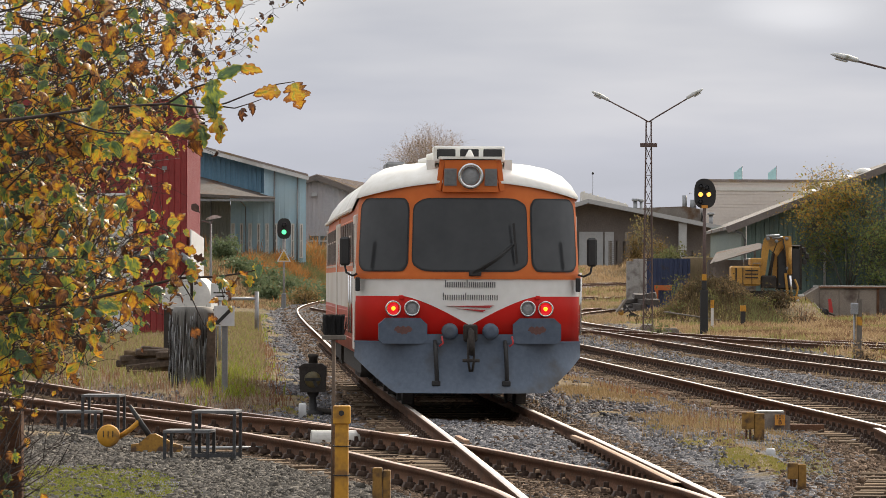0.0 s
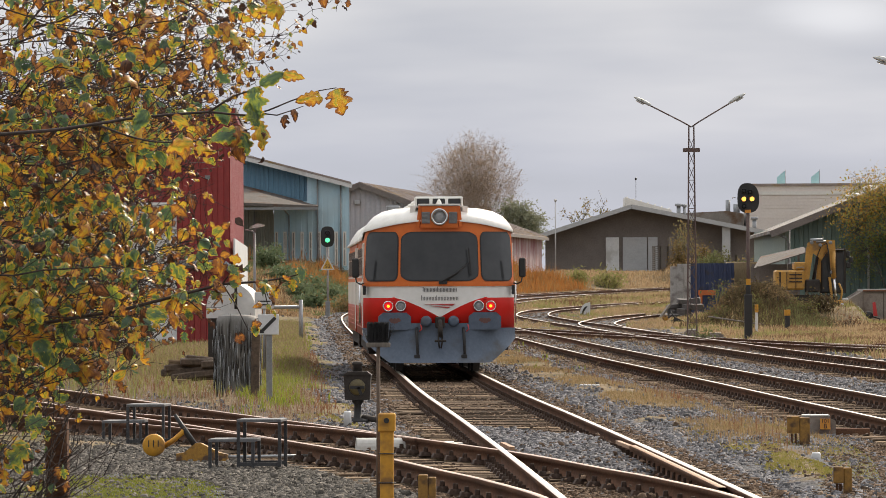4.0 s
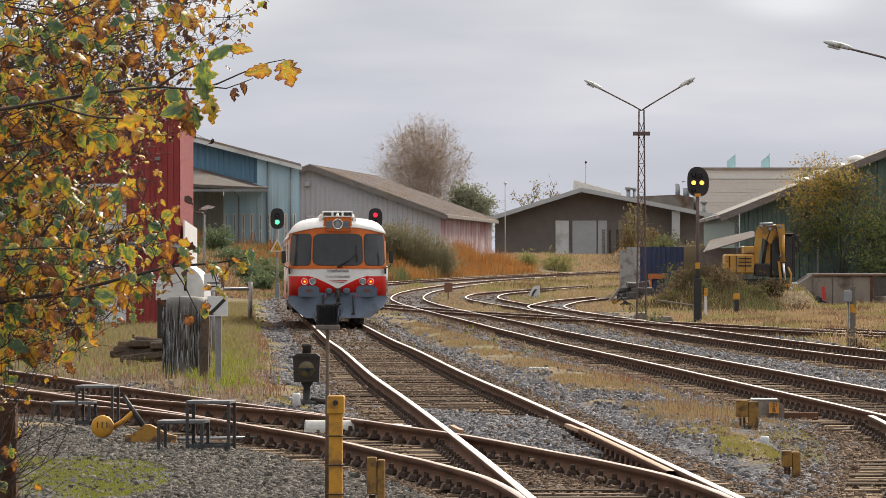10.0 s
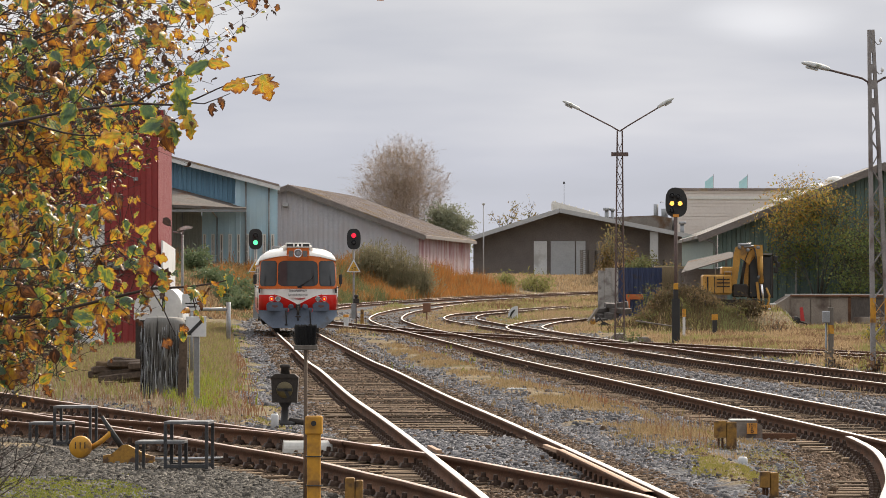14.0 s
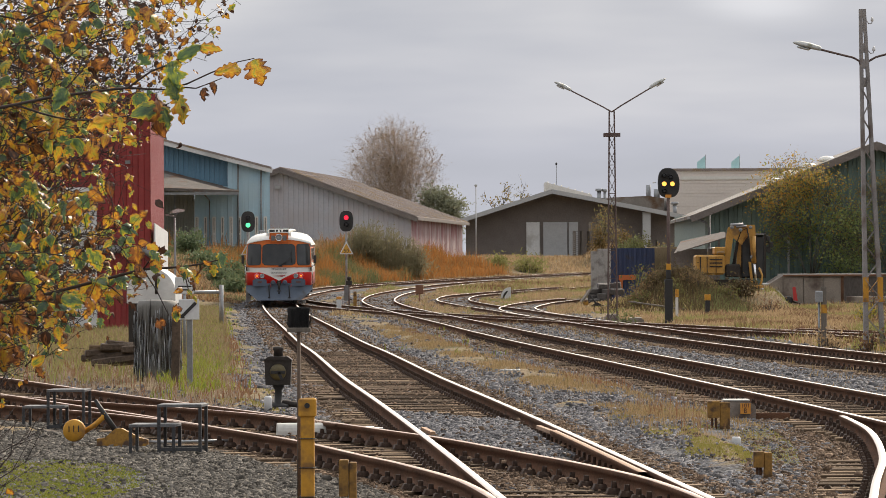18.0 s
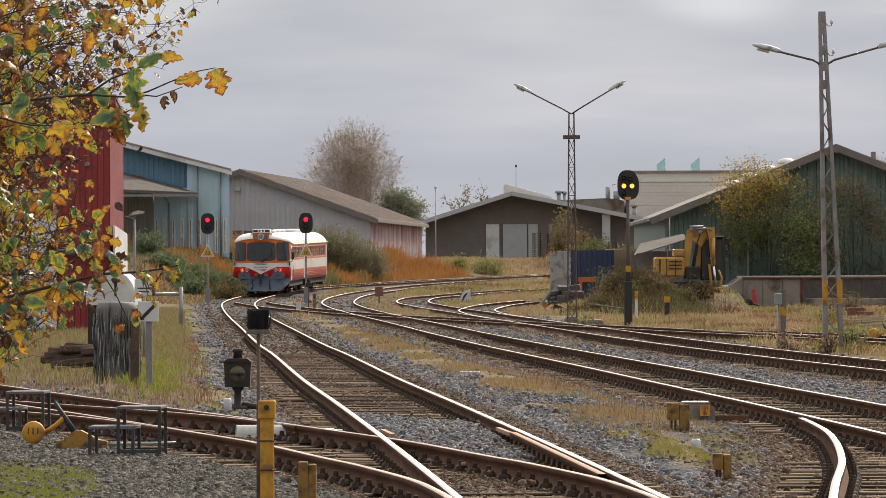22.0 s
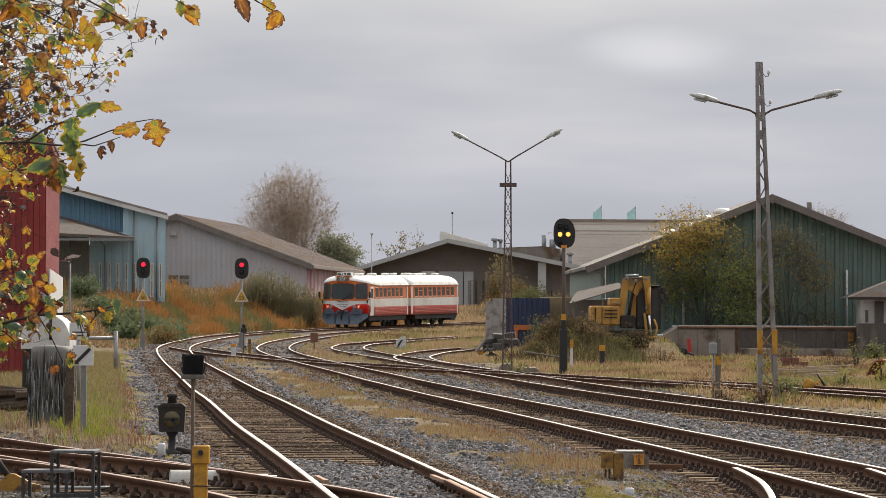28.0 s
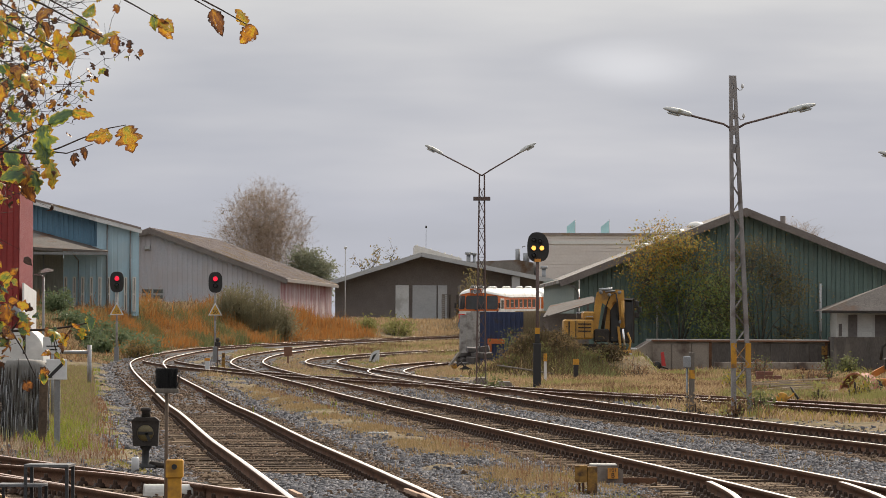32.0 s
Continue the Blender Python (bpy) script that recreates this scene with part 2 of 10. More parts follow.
M.update(
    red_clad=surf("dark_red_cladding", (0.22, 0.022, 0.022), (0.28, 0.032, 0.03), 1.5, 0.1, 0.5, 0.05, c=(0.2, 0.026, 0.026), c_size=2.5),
    # same red cladding, with the pale sky light at grazing angle put into the colour
    red_clad_lit=surf("red_cladding_lit_pale", (0.34, 0.09, 0.09), (0.42, 0.14, 0.13), 1.5, 0.1, 0.5, 0.05),
    white_clad=surf("white_painted_wall", (0.55, 0.55, 0.55), (0.68, 0.68, 0.67), 1.5, 0.1, 0.6, 0.1, c=(0.45, 0.44, 0.42), c_size=1.0, c_cut=0.6),
    blue_clad=surf("pale_blue_cladding", (0.37, 0.55, 0.65), (0.44, 0.62, 0.71), 2.0, 0.15, 0.55, 0.05, c=(0.40, 0.54, 0.61), c_size=2.5),
    deep_blue=surf("mid_blue_cladding", (0.10, 0.21, 0.30), (0.13, 0.25, 0.35), 1.5, 0.15, 0.55, 0.05),
    olive_clad=surf("grey_green_boards", (0.19, 0.195, 0.165), (0.25, 0.25, 0.215), 1.0, 0.1, 0.7, 0.2),
    grey_clad=surf("grey_corrugated_sheet", (0.40, 0.39, 0.415), (0.49, 0.475, 0.50), 2.0, 0.15, 0.6, 0.08, c=(0.43, 0.40, 0.41), c_size=2.0),
    pinkish=surf("stained_pinkish_wall", (0.36, 0.26, 0.26), (0.48, 0.39, 0.385), 0.5, 0.1, 0.8, 0.2, c=(0.29, 0.13, 0.14), c_size=0.9, c_cut=0.53, stretch=(1, 1, 0.25)),
    eternit=surf("mossy_fibre_cement_roof", (0.21, 0.17, 0.155), (0.32, 0.27, 0.245), 0.8, 0.1, 0.9, 0.5, c=(0.27, 0.18, 0.07), c_size=1.2, c_cut=0.60),
    slate=surf("grey_brown_roofing", (0.18, 0.165, 0.15), (0.27, 0.25, 0.23), 1.0, 0.1, 0.85, 0.4, c=(0.13, 0.075, 0.04), c_size=1.5, c_cut=0.6),
    fascia=surf("light_grey_fascia", (0.36, 0.365, 0.37), (0.45, 0.455, 0.46), 1.0, 0.1, 0.7, 0.1),
    dark_wall=surf("dark_brown_boarding", (0.135, 0.115, 0.105), (0.195, 0.168, 0.153), 0.8, 0.1, 0.85, 0.3),
    cream=surf("cream_metal_panels", (0.62, 0.565, 0.53), (0.70, 0.65, 0.61), 2.0, 0.2, 0.6, 0.05),
    white_band=surf("white_metal_band", (0.62, 0.61, 0.58), (0.7, 0.69, 0.66), 1.0, 0.2, 0.6, 0.0),
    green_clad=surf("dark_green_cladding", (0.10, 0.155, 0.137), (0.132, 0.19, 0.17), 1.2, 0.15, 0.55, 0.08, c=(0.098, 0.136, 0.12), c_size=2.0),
    # green of the side wall, its brighter lighting mixed into the colour
    green_side=surf("lit_pale_green_side", (0.19, 0.235, 0.21), (0.24, 0.285, 0.255), 1.2, 0.15, 0.7, 0.08),
    concrete=surf("weathered_concrete", (0.185, 0.155, 0.13), (0.30, 0.26, 0.22), 0.7, 0.05, 0.9, 0.4, c=(0.085, 0.06, 0.05), c_size=0.9, c_cut=0.57),
    pale_concrete=surf("pale_concrete_edge", (0.42, 0.41, 0.38), (0.55, 0.54, 0.51), 0.6, 0.05, 0.85, 0.2),
    whitewash=surf("whitewashed_blocks", (0.64, 0.62, 0.58), (0.76, 0.74, 0.70), 0.5, 0.05, 0.85, 0.3, vary=0.06),
    pipe=surf("white_downpipe", (0.5, 0.5, 0.5), (0.6, 0.6, 0.6), 0.5, 0.1, 0.5, 0.0),
    grey_metal=surf("grey_steel", (0.16, 0.165, 0.17), (0.26, 0.265, 0.27), 0.5, 0.04, 0.6, 0.15, 0.3),
    galv=surf("galvanised_steel", (0.22, 0.23, 0.24), (0.36, 0.37, 0.38), 0.3, 0.03, 0.5, 0.1, 0.6),
    mast=surf("weathered_mast_steel", (0.20, 0.187, 0.185), (0.33, 0.31, 0.305), 0.5, 0.03, 0.8, 0.2, 0.2, c=(0.11, 0.06, 0.04), c_size=0.6, c_cut=0.6),
    dark_mast=surf("rust_brown_mast_steel", (0.075, 0.05, 0.046), (0.14, 0.10, 0.09), 0.5, 0.03, 0.85, 0.2),
    lamp_body=surf("grey_lamp_housing", (0.36, 0.37, 0.36), (0.52, 0.53, 0.52), 0.15, 0.03, 0.6, 0.1, c=(0.20, 0.20, 0.15), c_size=0.16, c_cut=0.56),
    lamp_glass=surf("clouded_lamp_bowl", (0.42, 0.44, 0.44), (0.55, 0.57, 0.57), 0.2, 0.05, 0.3, 0.0),
    yellow=surf("yellow_paint", (0.44, 0.205, 0.015), (0.56, 0.28, 0.022), 0.25, 0.03, 0.6, 0.15, c=(0.16, 0.08, 0.03), c_size=0.18, c_cut=0.58),
    ochre=surf("worn_ochre_paint", (0.19, 0.10, 0.022), (0.31, 0.165, 0.035), 0.1, 0.02, 0.85, 0.3, c=(0.08, 0.045, 0.022), c_size=0.12, c_cut=0.55),
    orange_plate=surf("orange_plate", (0.55, 0.22, 0.03), (0.62, 0.27, 0.04), 0.3, 0.05, 0.6, 0.0),
    sign_white=surf("white_sign_face", (0.52, 0.53, 0.54), (0.62, 0.63, 0.64), 0.4, 0.05, 0.5, 0.0),
    sign_yellow=surf("yellow_sign_face", (0.50, 0.27, 0.03), (0.58, 0.33, 0.04), 0.4, 0.05, 0.5, 0.0),
    ink=surf("black_sign_ink", (0.015, 0.015, 0.015), (0.025, 0.025, 0.025), 0.2, 0.05, 0.6, 0.0),
    old_wood=surf("grey_weathered_wood", (0.10, 0.085, 0.07), (0.20, 0.175, 0.15), 0.15, 0.02, 0.9, 0.5, stretch=(1, 1, 0.15)),
    signal_red=surf("lit_red_signal_lens", (0.5, 0.02, 0.03), (0.6, 0.03, 0.04), 0.1, 0.02, 0.3, 0.0, glow=(1.0, 0.02, 0.06), glow_power=1.0),
    signal_green=surf("lit_green_signal_lens", (0.05, 0.5, 0.2), (0.06, 0.6, 0.25), 0.1, 0.02, 0.3, 0.0, glow=(0.12, 1.0, 0.38), glow_power=1.4),
    signal_yellow=surf("lit_yellow_signal_lens", (0.5, 0.2, 0.03), (0.55, 0.22, 0.04), 0.1, 0.02, 0.3, 0.0, glow=(1.0, 0.45, 0.08), glow_power=1.9),
    dark_lens=surf("unlit_signal_lens", (0.01, 0.01, 0.012), (0.02, 0.02, 0.022), 0.1, 0.02, 0.25, 0.0),
    pane=surf("dull_window_glass", (0.07, 0.075, 0.07), (0.13, 0.13, 0.115), 0.6, 0.2, 0.2, 0.0),
    pane_dim=surf("brownish_window_glass", (0.15, 0.14, 0.115), (0.22, 0.20, 0.17), 0.6, 0.2, 0.3, 0.0),
    pane_light=surf("pale_window_glass", (0.30, 0.28, 0.24), (0.38, 0.36, 0.31), 0.6, 0.2, 0.3, 0.0),
    teal=surf("pale_teal_flag_cloth", (0.28, 0.50, 0.55), (0.36, 0.58, 0.62), 0.5, 0.1, 0.8, 0.0),
    skylight=surf("milky_rooflight", (0.62, 0.60, 0.55), (0.75, 0.73, 0.68), 0.5, 0.1, 0.4, 0.0),
)

M.update(
    lantern_glass=surf("dull_lantern_glass", (0.07, 0.055, 0.02), (0.12, 0.09, 0.03), 0.1, 0.02, 0.4, 0.1),
    dark_roof=surf("dark_felt_roof", (0.10, 0.088, 0.08), (0.155, 0.138, 0.125), 0.8, 0.1, 0.9, 0.3, c=(0.12, 0.07, 0.045), c_size=1.2, c_cut=0.6, spec=0.15),
    wrap_grey=surf("grey_wrapping", (0.10, 0.095, 0.085), (0.17, 0.16, 0.145), 0.2, 0.03, 0.7, 0.3, stretch=(1, 1, 0.1)),
    rusty_yellow=surf("rust_stained_yellow_paint", (0.26, 0.13, 0.02), (0.44, 0.23, 0.03), 0.12, 0.02, 0.7, 0.2, c=(0.09, 0.05, 0.03), c_size=0.12, c_cut=0.53),
    worn_rust=surf("tan_worn_rust", (0.28, 0.16, 0.09), (0.42, 0.26, 0.16), 0.2, 0.03, 0.7, 0.2),
    pale_wood=surf("bleached_pale_wood", (0.25, 0.195, 0.14), (0.42, 0.34, 0.26), 0.2, 0.03, 0.9, 0.3, vary=0.3, stretch=(0.2, 1, 1)),
    old_brown=surf("rotten_brown_timber", (0.045, 0.031, 0.022), (0.13, 0.09, 0.062), 0.15, 0.02, 0.9, 0.6, stretch=(0.4, 1, 0.4)),
    rust_edge=surf("rusty_edge_angle", (0.13, 0.06, 0.035), (0.24, 0.12, 0.07), 0.6, 0.04, 0.85, 0.2),
    step_steel=surf("worn_step_plate", (0.10, 0.10, 0.105), (0.17, 0.17, 0.175), 0.2, 0.02, 0.7, 0.3, 0.2),
    dark_steel=surf("dark_grey_angle_steel", (0.03, 0.03, 0.033), (0.065, 0.065, 0.068), 0.2, 0.02, 0.7, 0.2, 0.2),
)


def leafy(name, stops, rough=0.55, per_object=False, translucent=0.35, gloss=0.08):
    """Leaf or grass colour picked piece by piece from a row of tones."""
    m = bpy.data.materials.new(name)
    m.use_nodes = True
    t = m.node_tree
    p = t.nodes["Principled BSDF"]
    info = t.nodes.new("ShaderNodeObjectInfo" if per_object else "ShaderNodeNewGeometry")
    ramp = t.nodes.new("ShaderNodeValToRGB")
    el = ramp.color_ramp.elements
    el[0].position, el[0].color = 0.0, (*stops[0], 1)
    el[1].position, el[1].color = 1.0, (*stops[-1], 1)
    for k, c in enumerate(stops[1:-1]):
        e = el.new((k + 1) / (len(stops) - 1))
        e.color = (*c, 1)
    t.links.new(info.outputs["Random" if per_object else "Random Per Island"], ramp.inputs[0])
    out = ramp.outputs[0]
    t.links.new(out, p.inputs["Base Color"])
    p.inputs["Roughness"].default_value = rough
    p.inputs["Specular IOR Level"].default_value = gloss
    tr = t.nodes.new("ShaderNodeBsdfTranslucent")
    t.links.new(out, tr.inputs[0])
    ms = t.nodes.new("ShaderNodeMixShader")
    ms.inputs[0].default_value = translucent
    t.links.new(p.outputs[0], ms.inputs[1])
    t.links.new(tr.outputs[0], ms.inputs[2])
    t.links.new(ms.outputs[0], t.nodes["Material Output"].inputs[0])
    return m


def turning(name, lo, hi, per_object, holes=0.0, sheen=0.5):
    """A broad leaf somewhere between green and withered, furthest gone at its rim and in blotches."""
    m = bpy.data.materials.new(name)
    m.use_nodes = True
    t = m.node_tree
    p = t.nodes["Principled BSDF"]

    def node(kind, op=None, **ins):
        n = t.nodes.new(kind)
        if op:
            n.operation = op
        for k, v in ins.items():
            n.inputs[int(k[1:])].default_value = v
        return n

    def link(a, b, i=0):
        t.links.new(a, b.inputs[i])
        return b.outputs[0]

    info = node("ShaderNodeObjectInfo" if per_object else "ShaderNodeNewGeometry")
    pick = info.outputs["Random" if per_object else "Random Per Island"]
    at = node("ShaderNodeAttribute")
    at.attribute_name = "leaf_at"
    sep = node("ShaderNodeSeparateXYZ")
    t.links.new(at.outputs["Vector"], sep.inputs[0])
    state = node("ShaderNodeMapRange", i3=lo, i4=hi)
    t.links.new(pick, state.inputs[0])
    seedw = node("ShaderNodeMath", "MULTIPLY", i1=91.0)
    t.links.new(pick, seedw.inputs[0])

    def blot(scale, detail):
        n = node("ShaderNodeTexNoise")
        n.noise_dimensions = "4D"
        n.inputs["Scale"].default_value, n.inputs["Detail"].default_value = scale, detail
        t.links.new(at.outputs["Vector"], n.inputs["Vector"])
        t.links.new(seedw.outputs[0], n.inputs["W"])
        return n.outputs[0]

    rim = link(sep.outputs[2], node("ShaderNodeMath", "POWER", i1=2.5))
    a = node("ShaderNodeMath", "MULTIPLY_ADD", i1=0.30)
    link(rim, a)
    t.links.new(state.outputs[0], a.inputs[2])
    b = node("ShaderNodeMath", "MULTIPLY_ADD", i1=0.85)
    link(blot(3.2, 4), b)
    t.links.new(a.outputs[0], b.inputs[2])
    c = link(b.outputs[0], node("ShaderNodeMath", "ADD", i1=-0.45))
    ramp = node("ShaderNodeValToRGB")
    el = ramp.color_ramp.elements
    el[0].position, el[0].color = 0.0, (0.05, 0.09, 0.052, 1)
    el[1].position, el[1].color = 1.0, (0.045, 0.020, 0.011, 1)
    for q, col in ((0.20, (0.085, 0.14, 0.06)), (0.35, (0.26, 0.31, 0.045)), (0.48, (0.64, 0.43, 0.035)), (0.60, (0.58, 0.26, 0.028)), (0.74, (0.28, 0.11, 0.035))):
        el.new(q).color = (*col, 1)
    link(c, ramp)
    out = ramp.outputs[0]
    t.links.new(out, p.inputs["Base Color"])
    p.inputs["Roughness"].default_value = 0.42
    p.inputs["Specular IOR Level"].default_value = sheen
    tr = node("ShaderNodeBsdfTranslucent")
    t.links.new(out, tr.inputs[0])
    ms = node("ShaderNodeMixShader", i0=0.42)
    t.links.new(p.outputs[0], ms.inputs[1])
    t.links.new(tr.outputs[0], ms.inputs[2])
    last = ms
    if holes:
        worn = node("ShaderNodeMath", "GREATER_THAN", i1=holes)
        link(blot(7.0, 1), worn)
        last = node("ShaderNodeMixShader")
        t.links.new(worn.outputs[0], last.inputs[0])
        t.links.new(ms.outputs[0], last.inputs[1])
        t.links.new(node("ShaderNodeBsdfTransparent").outputs[0], last.inputs[2])
    t.links.new(last.outputs[0], t.nodes["Material Output"].inputs[0])
    return m


M.update(
    leaf=turning("autumn_leaf", 0.02, 0.84, True, 0.66),
    leaf_mass=turning("autumn_leaf_mass", 0.04, 0.98, False),
    leaf_spray=turning("orange_spray_leaf", 0.28, 0.78, True, 0.70),
    leaf_far=turning("dark_small_leaves", 0.25, 1.2, False),
    twig=surf("grey_brown_bark", (0.035, 0.026, 0.022), (0.085, 0.065, 0.055), 0.1, 0.02, 0.85, 0.3),
    dry_grass=leafy("dry_grass", [(0.22, 0.15, 0.08), (0.40, 0.29, 0.165), (0.30, 0.21, 0.11), (0.19, 0.15, 0.06)], 0.8),
    pale_grass=leafy("pale_seed_grass", [(0.26, 0.19, 0.14), (0.38, 0.30, 0.23), (0.30, 0.23, 0.16), (0.20, 0.14, 0.09)], 0.8),
    green_weed=leafy("green_weeds", [(0.18, 0.21, 0.03), (0.28, 0.31, 0.05), (0.13, 0.17, 0.03), (0.34, 0.32, 0.08)], 0.7),
    rust_weed=leafy("rust_red_weeds", [(0.15, 0.075, 0.045), (0.24, 0.12, 0.07), (0.19, 0.11, 0.06)], 0.85),
    soft_green=leafy("soft_green_grass", [(0.22, 0.22, 0.075), (0.30, 0.28, 0.11), (0.19, 0.19, 0.07)], 0.8),
    pink_tan=leafy("faded_tan_grass", [(0.24, 0.175, 0.105), (0.33, 0.25, 0.16), (0.19, 0.14, 0.08), (0.21, 0.19, 0.09)], 0.8),
    ivy=leafy("dull_ivy_leaves", [(0.25, 0.27, 0.19), (0.31, 0.32, 0.22), (0.28, 0.27, 0.18)], 0.7),
    yard_tan=leafy("dry_yard_grass", [(0.34, 0.24, 0.145), (0.48, 0.355, 0.21), (0.26, 0.175, 0.105), (0.38, 0.28, 0.15)], 0.85),
    brown_weed=leafy("brown_dead_weeds", [(0.14, 0.08, 0.05), (0.22, 0.13, 0.075), (0.11, 0.07, 0.045)], 0.85),
    yellow_weed=leafy("yellow_weed_leaves", [(0.34, 0.26, 0.05), (0.24, 0.22, 0.05), (0.28, 0.2, 0.05)], 0.8),
    bank_green=leafy("bank_greens", [(0.12, 0.14, 0.06), (0.17, 0.18, 0.08), (0.14, 0.14, 0.065)], 0.75),
    leaf_green=turning("green_tip_leaf", 0.16, 0.30, True, 0.72),
    leaf_gold=turning("yellow_tip_leaf", 0.42, 0.54, True, 0.72),
    leaf_brown=turning("withered_tip_leaf", 0.72, 0.95, True),
    tree_green=leafy("shaded_green_tree_leaves", [(0.22, 0.27, 0.10), (0.28, 0.34, 0.12), (0.24, 0.30, 0.11), (0.36, 0.34, 0.11)], 0.6, False, 0.5),
    moss=leafy("short_moss_grass", [(0.28, 0.23, 0.08), (0.20, 0.20, 0.045), (0.32, 0.26, 0.11), (0.22, 0.21, 0.05)], 0.8),
    lawn=leafy("green_moss", [(0.15, 0.18, 0.03), (0.25, 0.26, 0.04), (0.12, 0.15, 0.028), (0.27, 0.23, 0.07)], 0.8),
    orange_grass=leafy("rust_orange_tall_grass", [(0.36, 0.15, 0.04), (0.44, 0.20, 0.06), (0.27, 0.13, 0.05), (0.36, 0.24, 0.10)], 0.8),
    tan_grass=leafy("tan_tall_grass", [(0.24, 0.17, 0.08), (0.32, 0.22, 0.10), (0.18, 0.12, 0.05), (0.15, 0.13, 0.05)], 0.8),
    bramble=leafy("bramble_leaves", [(0.10, 0.135, 0.07), (0.15, 0.19, 0.10), (0.12, 0.155, 0.08), (0.19, 0.21, 0.11)], 0.6),
    willow=leafy("grey_green_willow", [(0.25, 0.23, 0.14), (0.33, 0.30, 0.18), (0.23, 0.20, 0.125), (0.37, 0.31, 0.19)], 0.8),
    dark_weed=leafy("dark_dry_weeds", [(0.055, 0.04, 0.028), (0.10, 0.07, 0.04), (0.085, 0.075, 0.035), (0.14, 0.10, 0.055)], 0.85),
    heap_brown=leafy("brown_heap_weeds", [(0.16, 0.11, 0.06), (0.23, 0.16, 0.085), (0.12, 0.085, 0.05), (0.19, 0.15, 0.075)], 0.85),
    heap_green=leafy("olive_heap_weeds", [(0.11, 0.12, 0.045), (0.16, 0.16, 0.06), (0.14, 0.12, 0.05), (0.10, 0.11, 0.05)], 0.85),
    tree_bark=surf("grey_green_bark", (0.07, 0.068, 0.054), (0.125, 0.12, 0.10), 0.2, 0.03, 0.9, 0.3),
    shrub_twig=surf("dark_brown_shrub_bark", (0.020, 0.013, 0.010), (0.062, 0.042, 0.034), 0.08, 0.015, 0.8, 0.3),
    dark_panel=surf("dark_stained_concrete", (0.055, 0.047, 0.043), (0.115, 0.10, 0.09), 0.5, 0.05, 0.9, 0.4, stretch=(1, 1, 0.3), c=(0.16, 0.14, 0.12), c_size=0.6, c_cut=0.62),
    fine_twig=surf("pale_grey_brown_twigs", (0.34, 0.26, 0.20), (0.45, 0.355, 0.275), 0.3, 0.05, 0.9, 0.0),
    tree_leaf=leafy("turning_tree_leaves", [(0.24, 0.27, 0.085), (0.52, 0.28, 0.065), (0.31, 0.31, 0.09), (0.50, 0.26, 0.06), (0.30, 0.29, 0.085), (0.36, 0.21, 0.075)], 0.6, False, 0.5),
    pale_brown_leaf=leafy("withered_tan_leaves", [(0.30, 0.22, 0.14), (0.24, 0.20, 0.12), (0.34, 0.26, 0.17)], 0.8),
    sparse_leaf=leafy("sparse_brown_leaves", [(0.24, 0.18, 0.09), (0.21, 0.21, 0.10), (0.32, 0.21, 0.09), (0.19, 0.19, 0.09)], 0.6),
)


# ---- building helpers ----
def part(name, bm, material, parent, label=""):
    """Links a bmesh as one mesh object under a thing or a part."""
    me = bpy.data.meshes.new(name)
    bm.to_mesh(me)
    bm.free()
    for mt in material if isinstance(material, (list, tuple)) else [material]:
        me.materials.append(mt)
    ob = new(name, me)
    ob.parent = parent
    if label:
        tagged(ob, label)
    return ob


def thing(name, label, category, at=(0, 0, 0), rz=0, group="", kind=""):
    ob = new(name)
    ob.empty_display_size = 0.2
    ob.matrix_world = pose(*at, 0, 0, rz)
    return tagged(ob, label, category, group, kind)


def solo(name, bm, material, label, category, at=(0, 0, 0), rz=0, group="", kind=""):
    """A thing that is one mesh."""
    ob = part(name, bm, material, None)
    ob.matrix_world = pose(*at, 0, 0, rz)
    return tagged(ob, label, category, group, kind)


def arrays(name, verts, faces, materials, parent=None, smooth=False, index=None):
    """A mesh object from arrays of corners and faces with equally many corners each."""
    verts, faces = np.asarray(verts, dtype=np.float32), np.asarray(faces, dtype=np.int32)
    me = bpy.data.meshes.new(name)
    n, k = faces.shape
    me.vertices.add(len(verts))
    me.vertices.foreach_set("co", verts.ravel())
    me.loops.add(n * k)
    me.loops.foreach_set("vertex_index", faces.ravel())
    me.polygons.add(n)
    me.polygons.foreach_set("loop_start", np.arange(n, dtype=np.int32) * k)
    me.update(calc_edges=True)
    for mt in materials if isinstance(materials, (list, tuple)) else [materials]:
        me.materials.append(mt)
    if index is not None:
        me.polygons.foreach_set("material_index", np.asarray(index, dtype=np.int32))
    if smooth:
        me.polygons.foreach_set("use_smooth", np.ones(n, dtype=bool))
    ob = new(name, me)
    ob.parent = parent
    return ob


def box(bm, x0, x1, y0, y1, z0, z1, bevel=0.0, mi=0, m=None):
    vs = [bm.verts.new(p) for p in ((x0, y0, z0), (x1, y0, z0), (x1, y1, z0), (x0, y1, z0), (x0, y0, z1), (x1, y0, z1), (x1, y1, z1), (x0, y1, z1))]
    fs = [bm.faces.new([vs[i] for i in q]) for q in ((0, 3, 2, 1), (4, 5, 6, 7), (0, 1, 5, 4), (1, 2, 6, 5), (2, 3, 7, 6), (3, 0, 4, 7))]
    if bevel:
        es = list({e for f in fs for e in f.edges})
        made = bmesh.ops.bevel(bm, geom=es, offset=bevel, segments=1, affect="EDGES")
        vs = list({v for f in made["faces"] for v in f.verts} | {v for v in vs if v.is_valid})
        fs = list({f for v in vs for f in v.link_faces})
    for f in fs:
        f.material_index = mi
    if m is not None:
        bmesh.ops.transform(bm, matrix=m, verts=vs)
    return vs


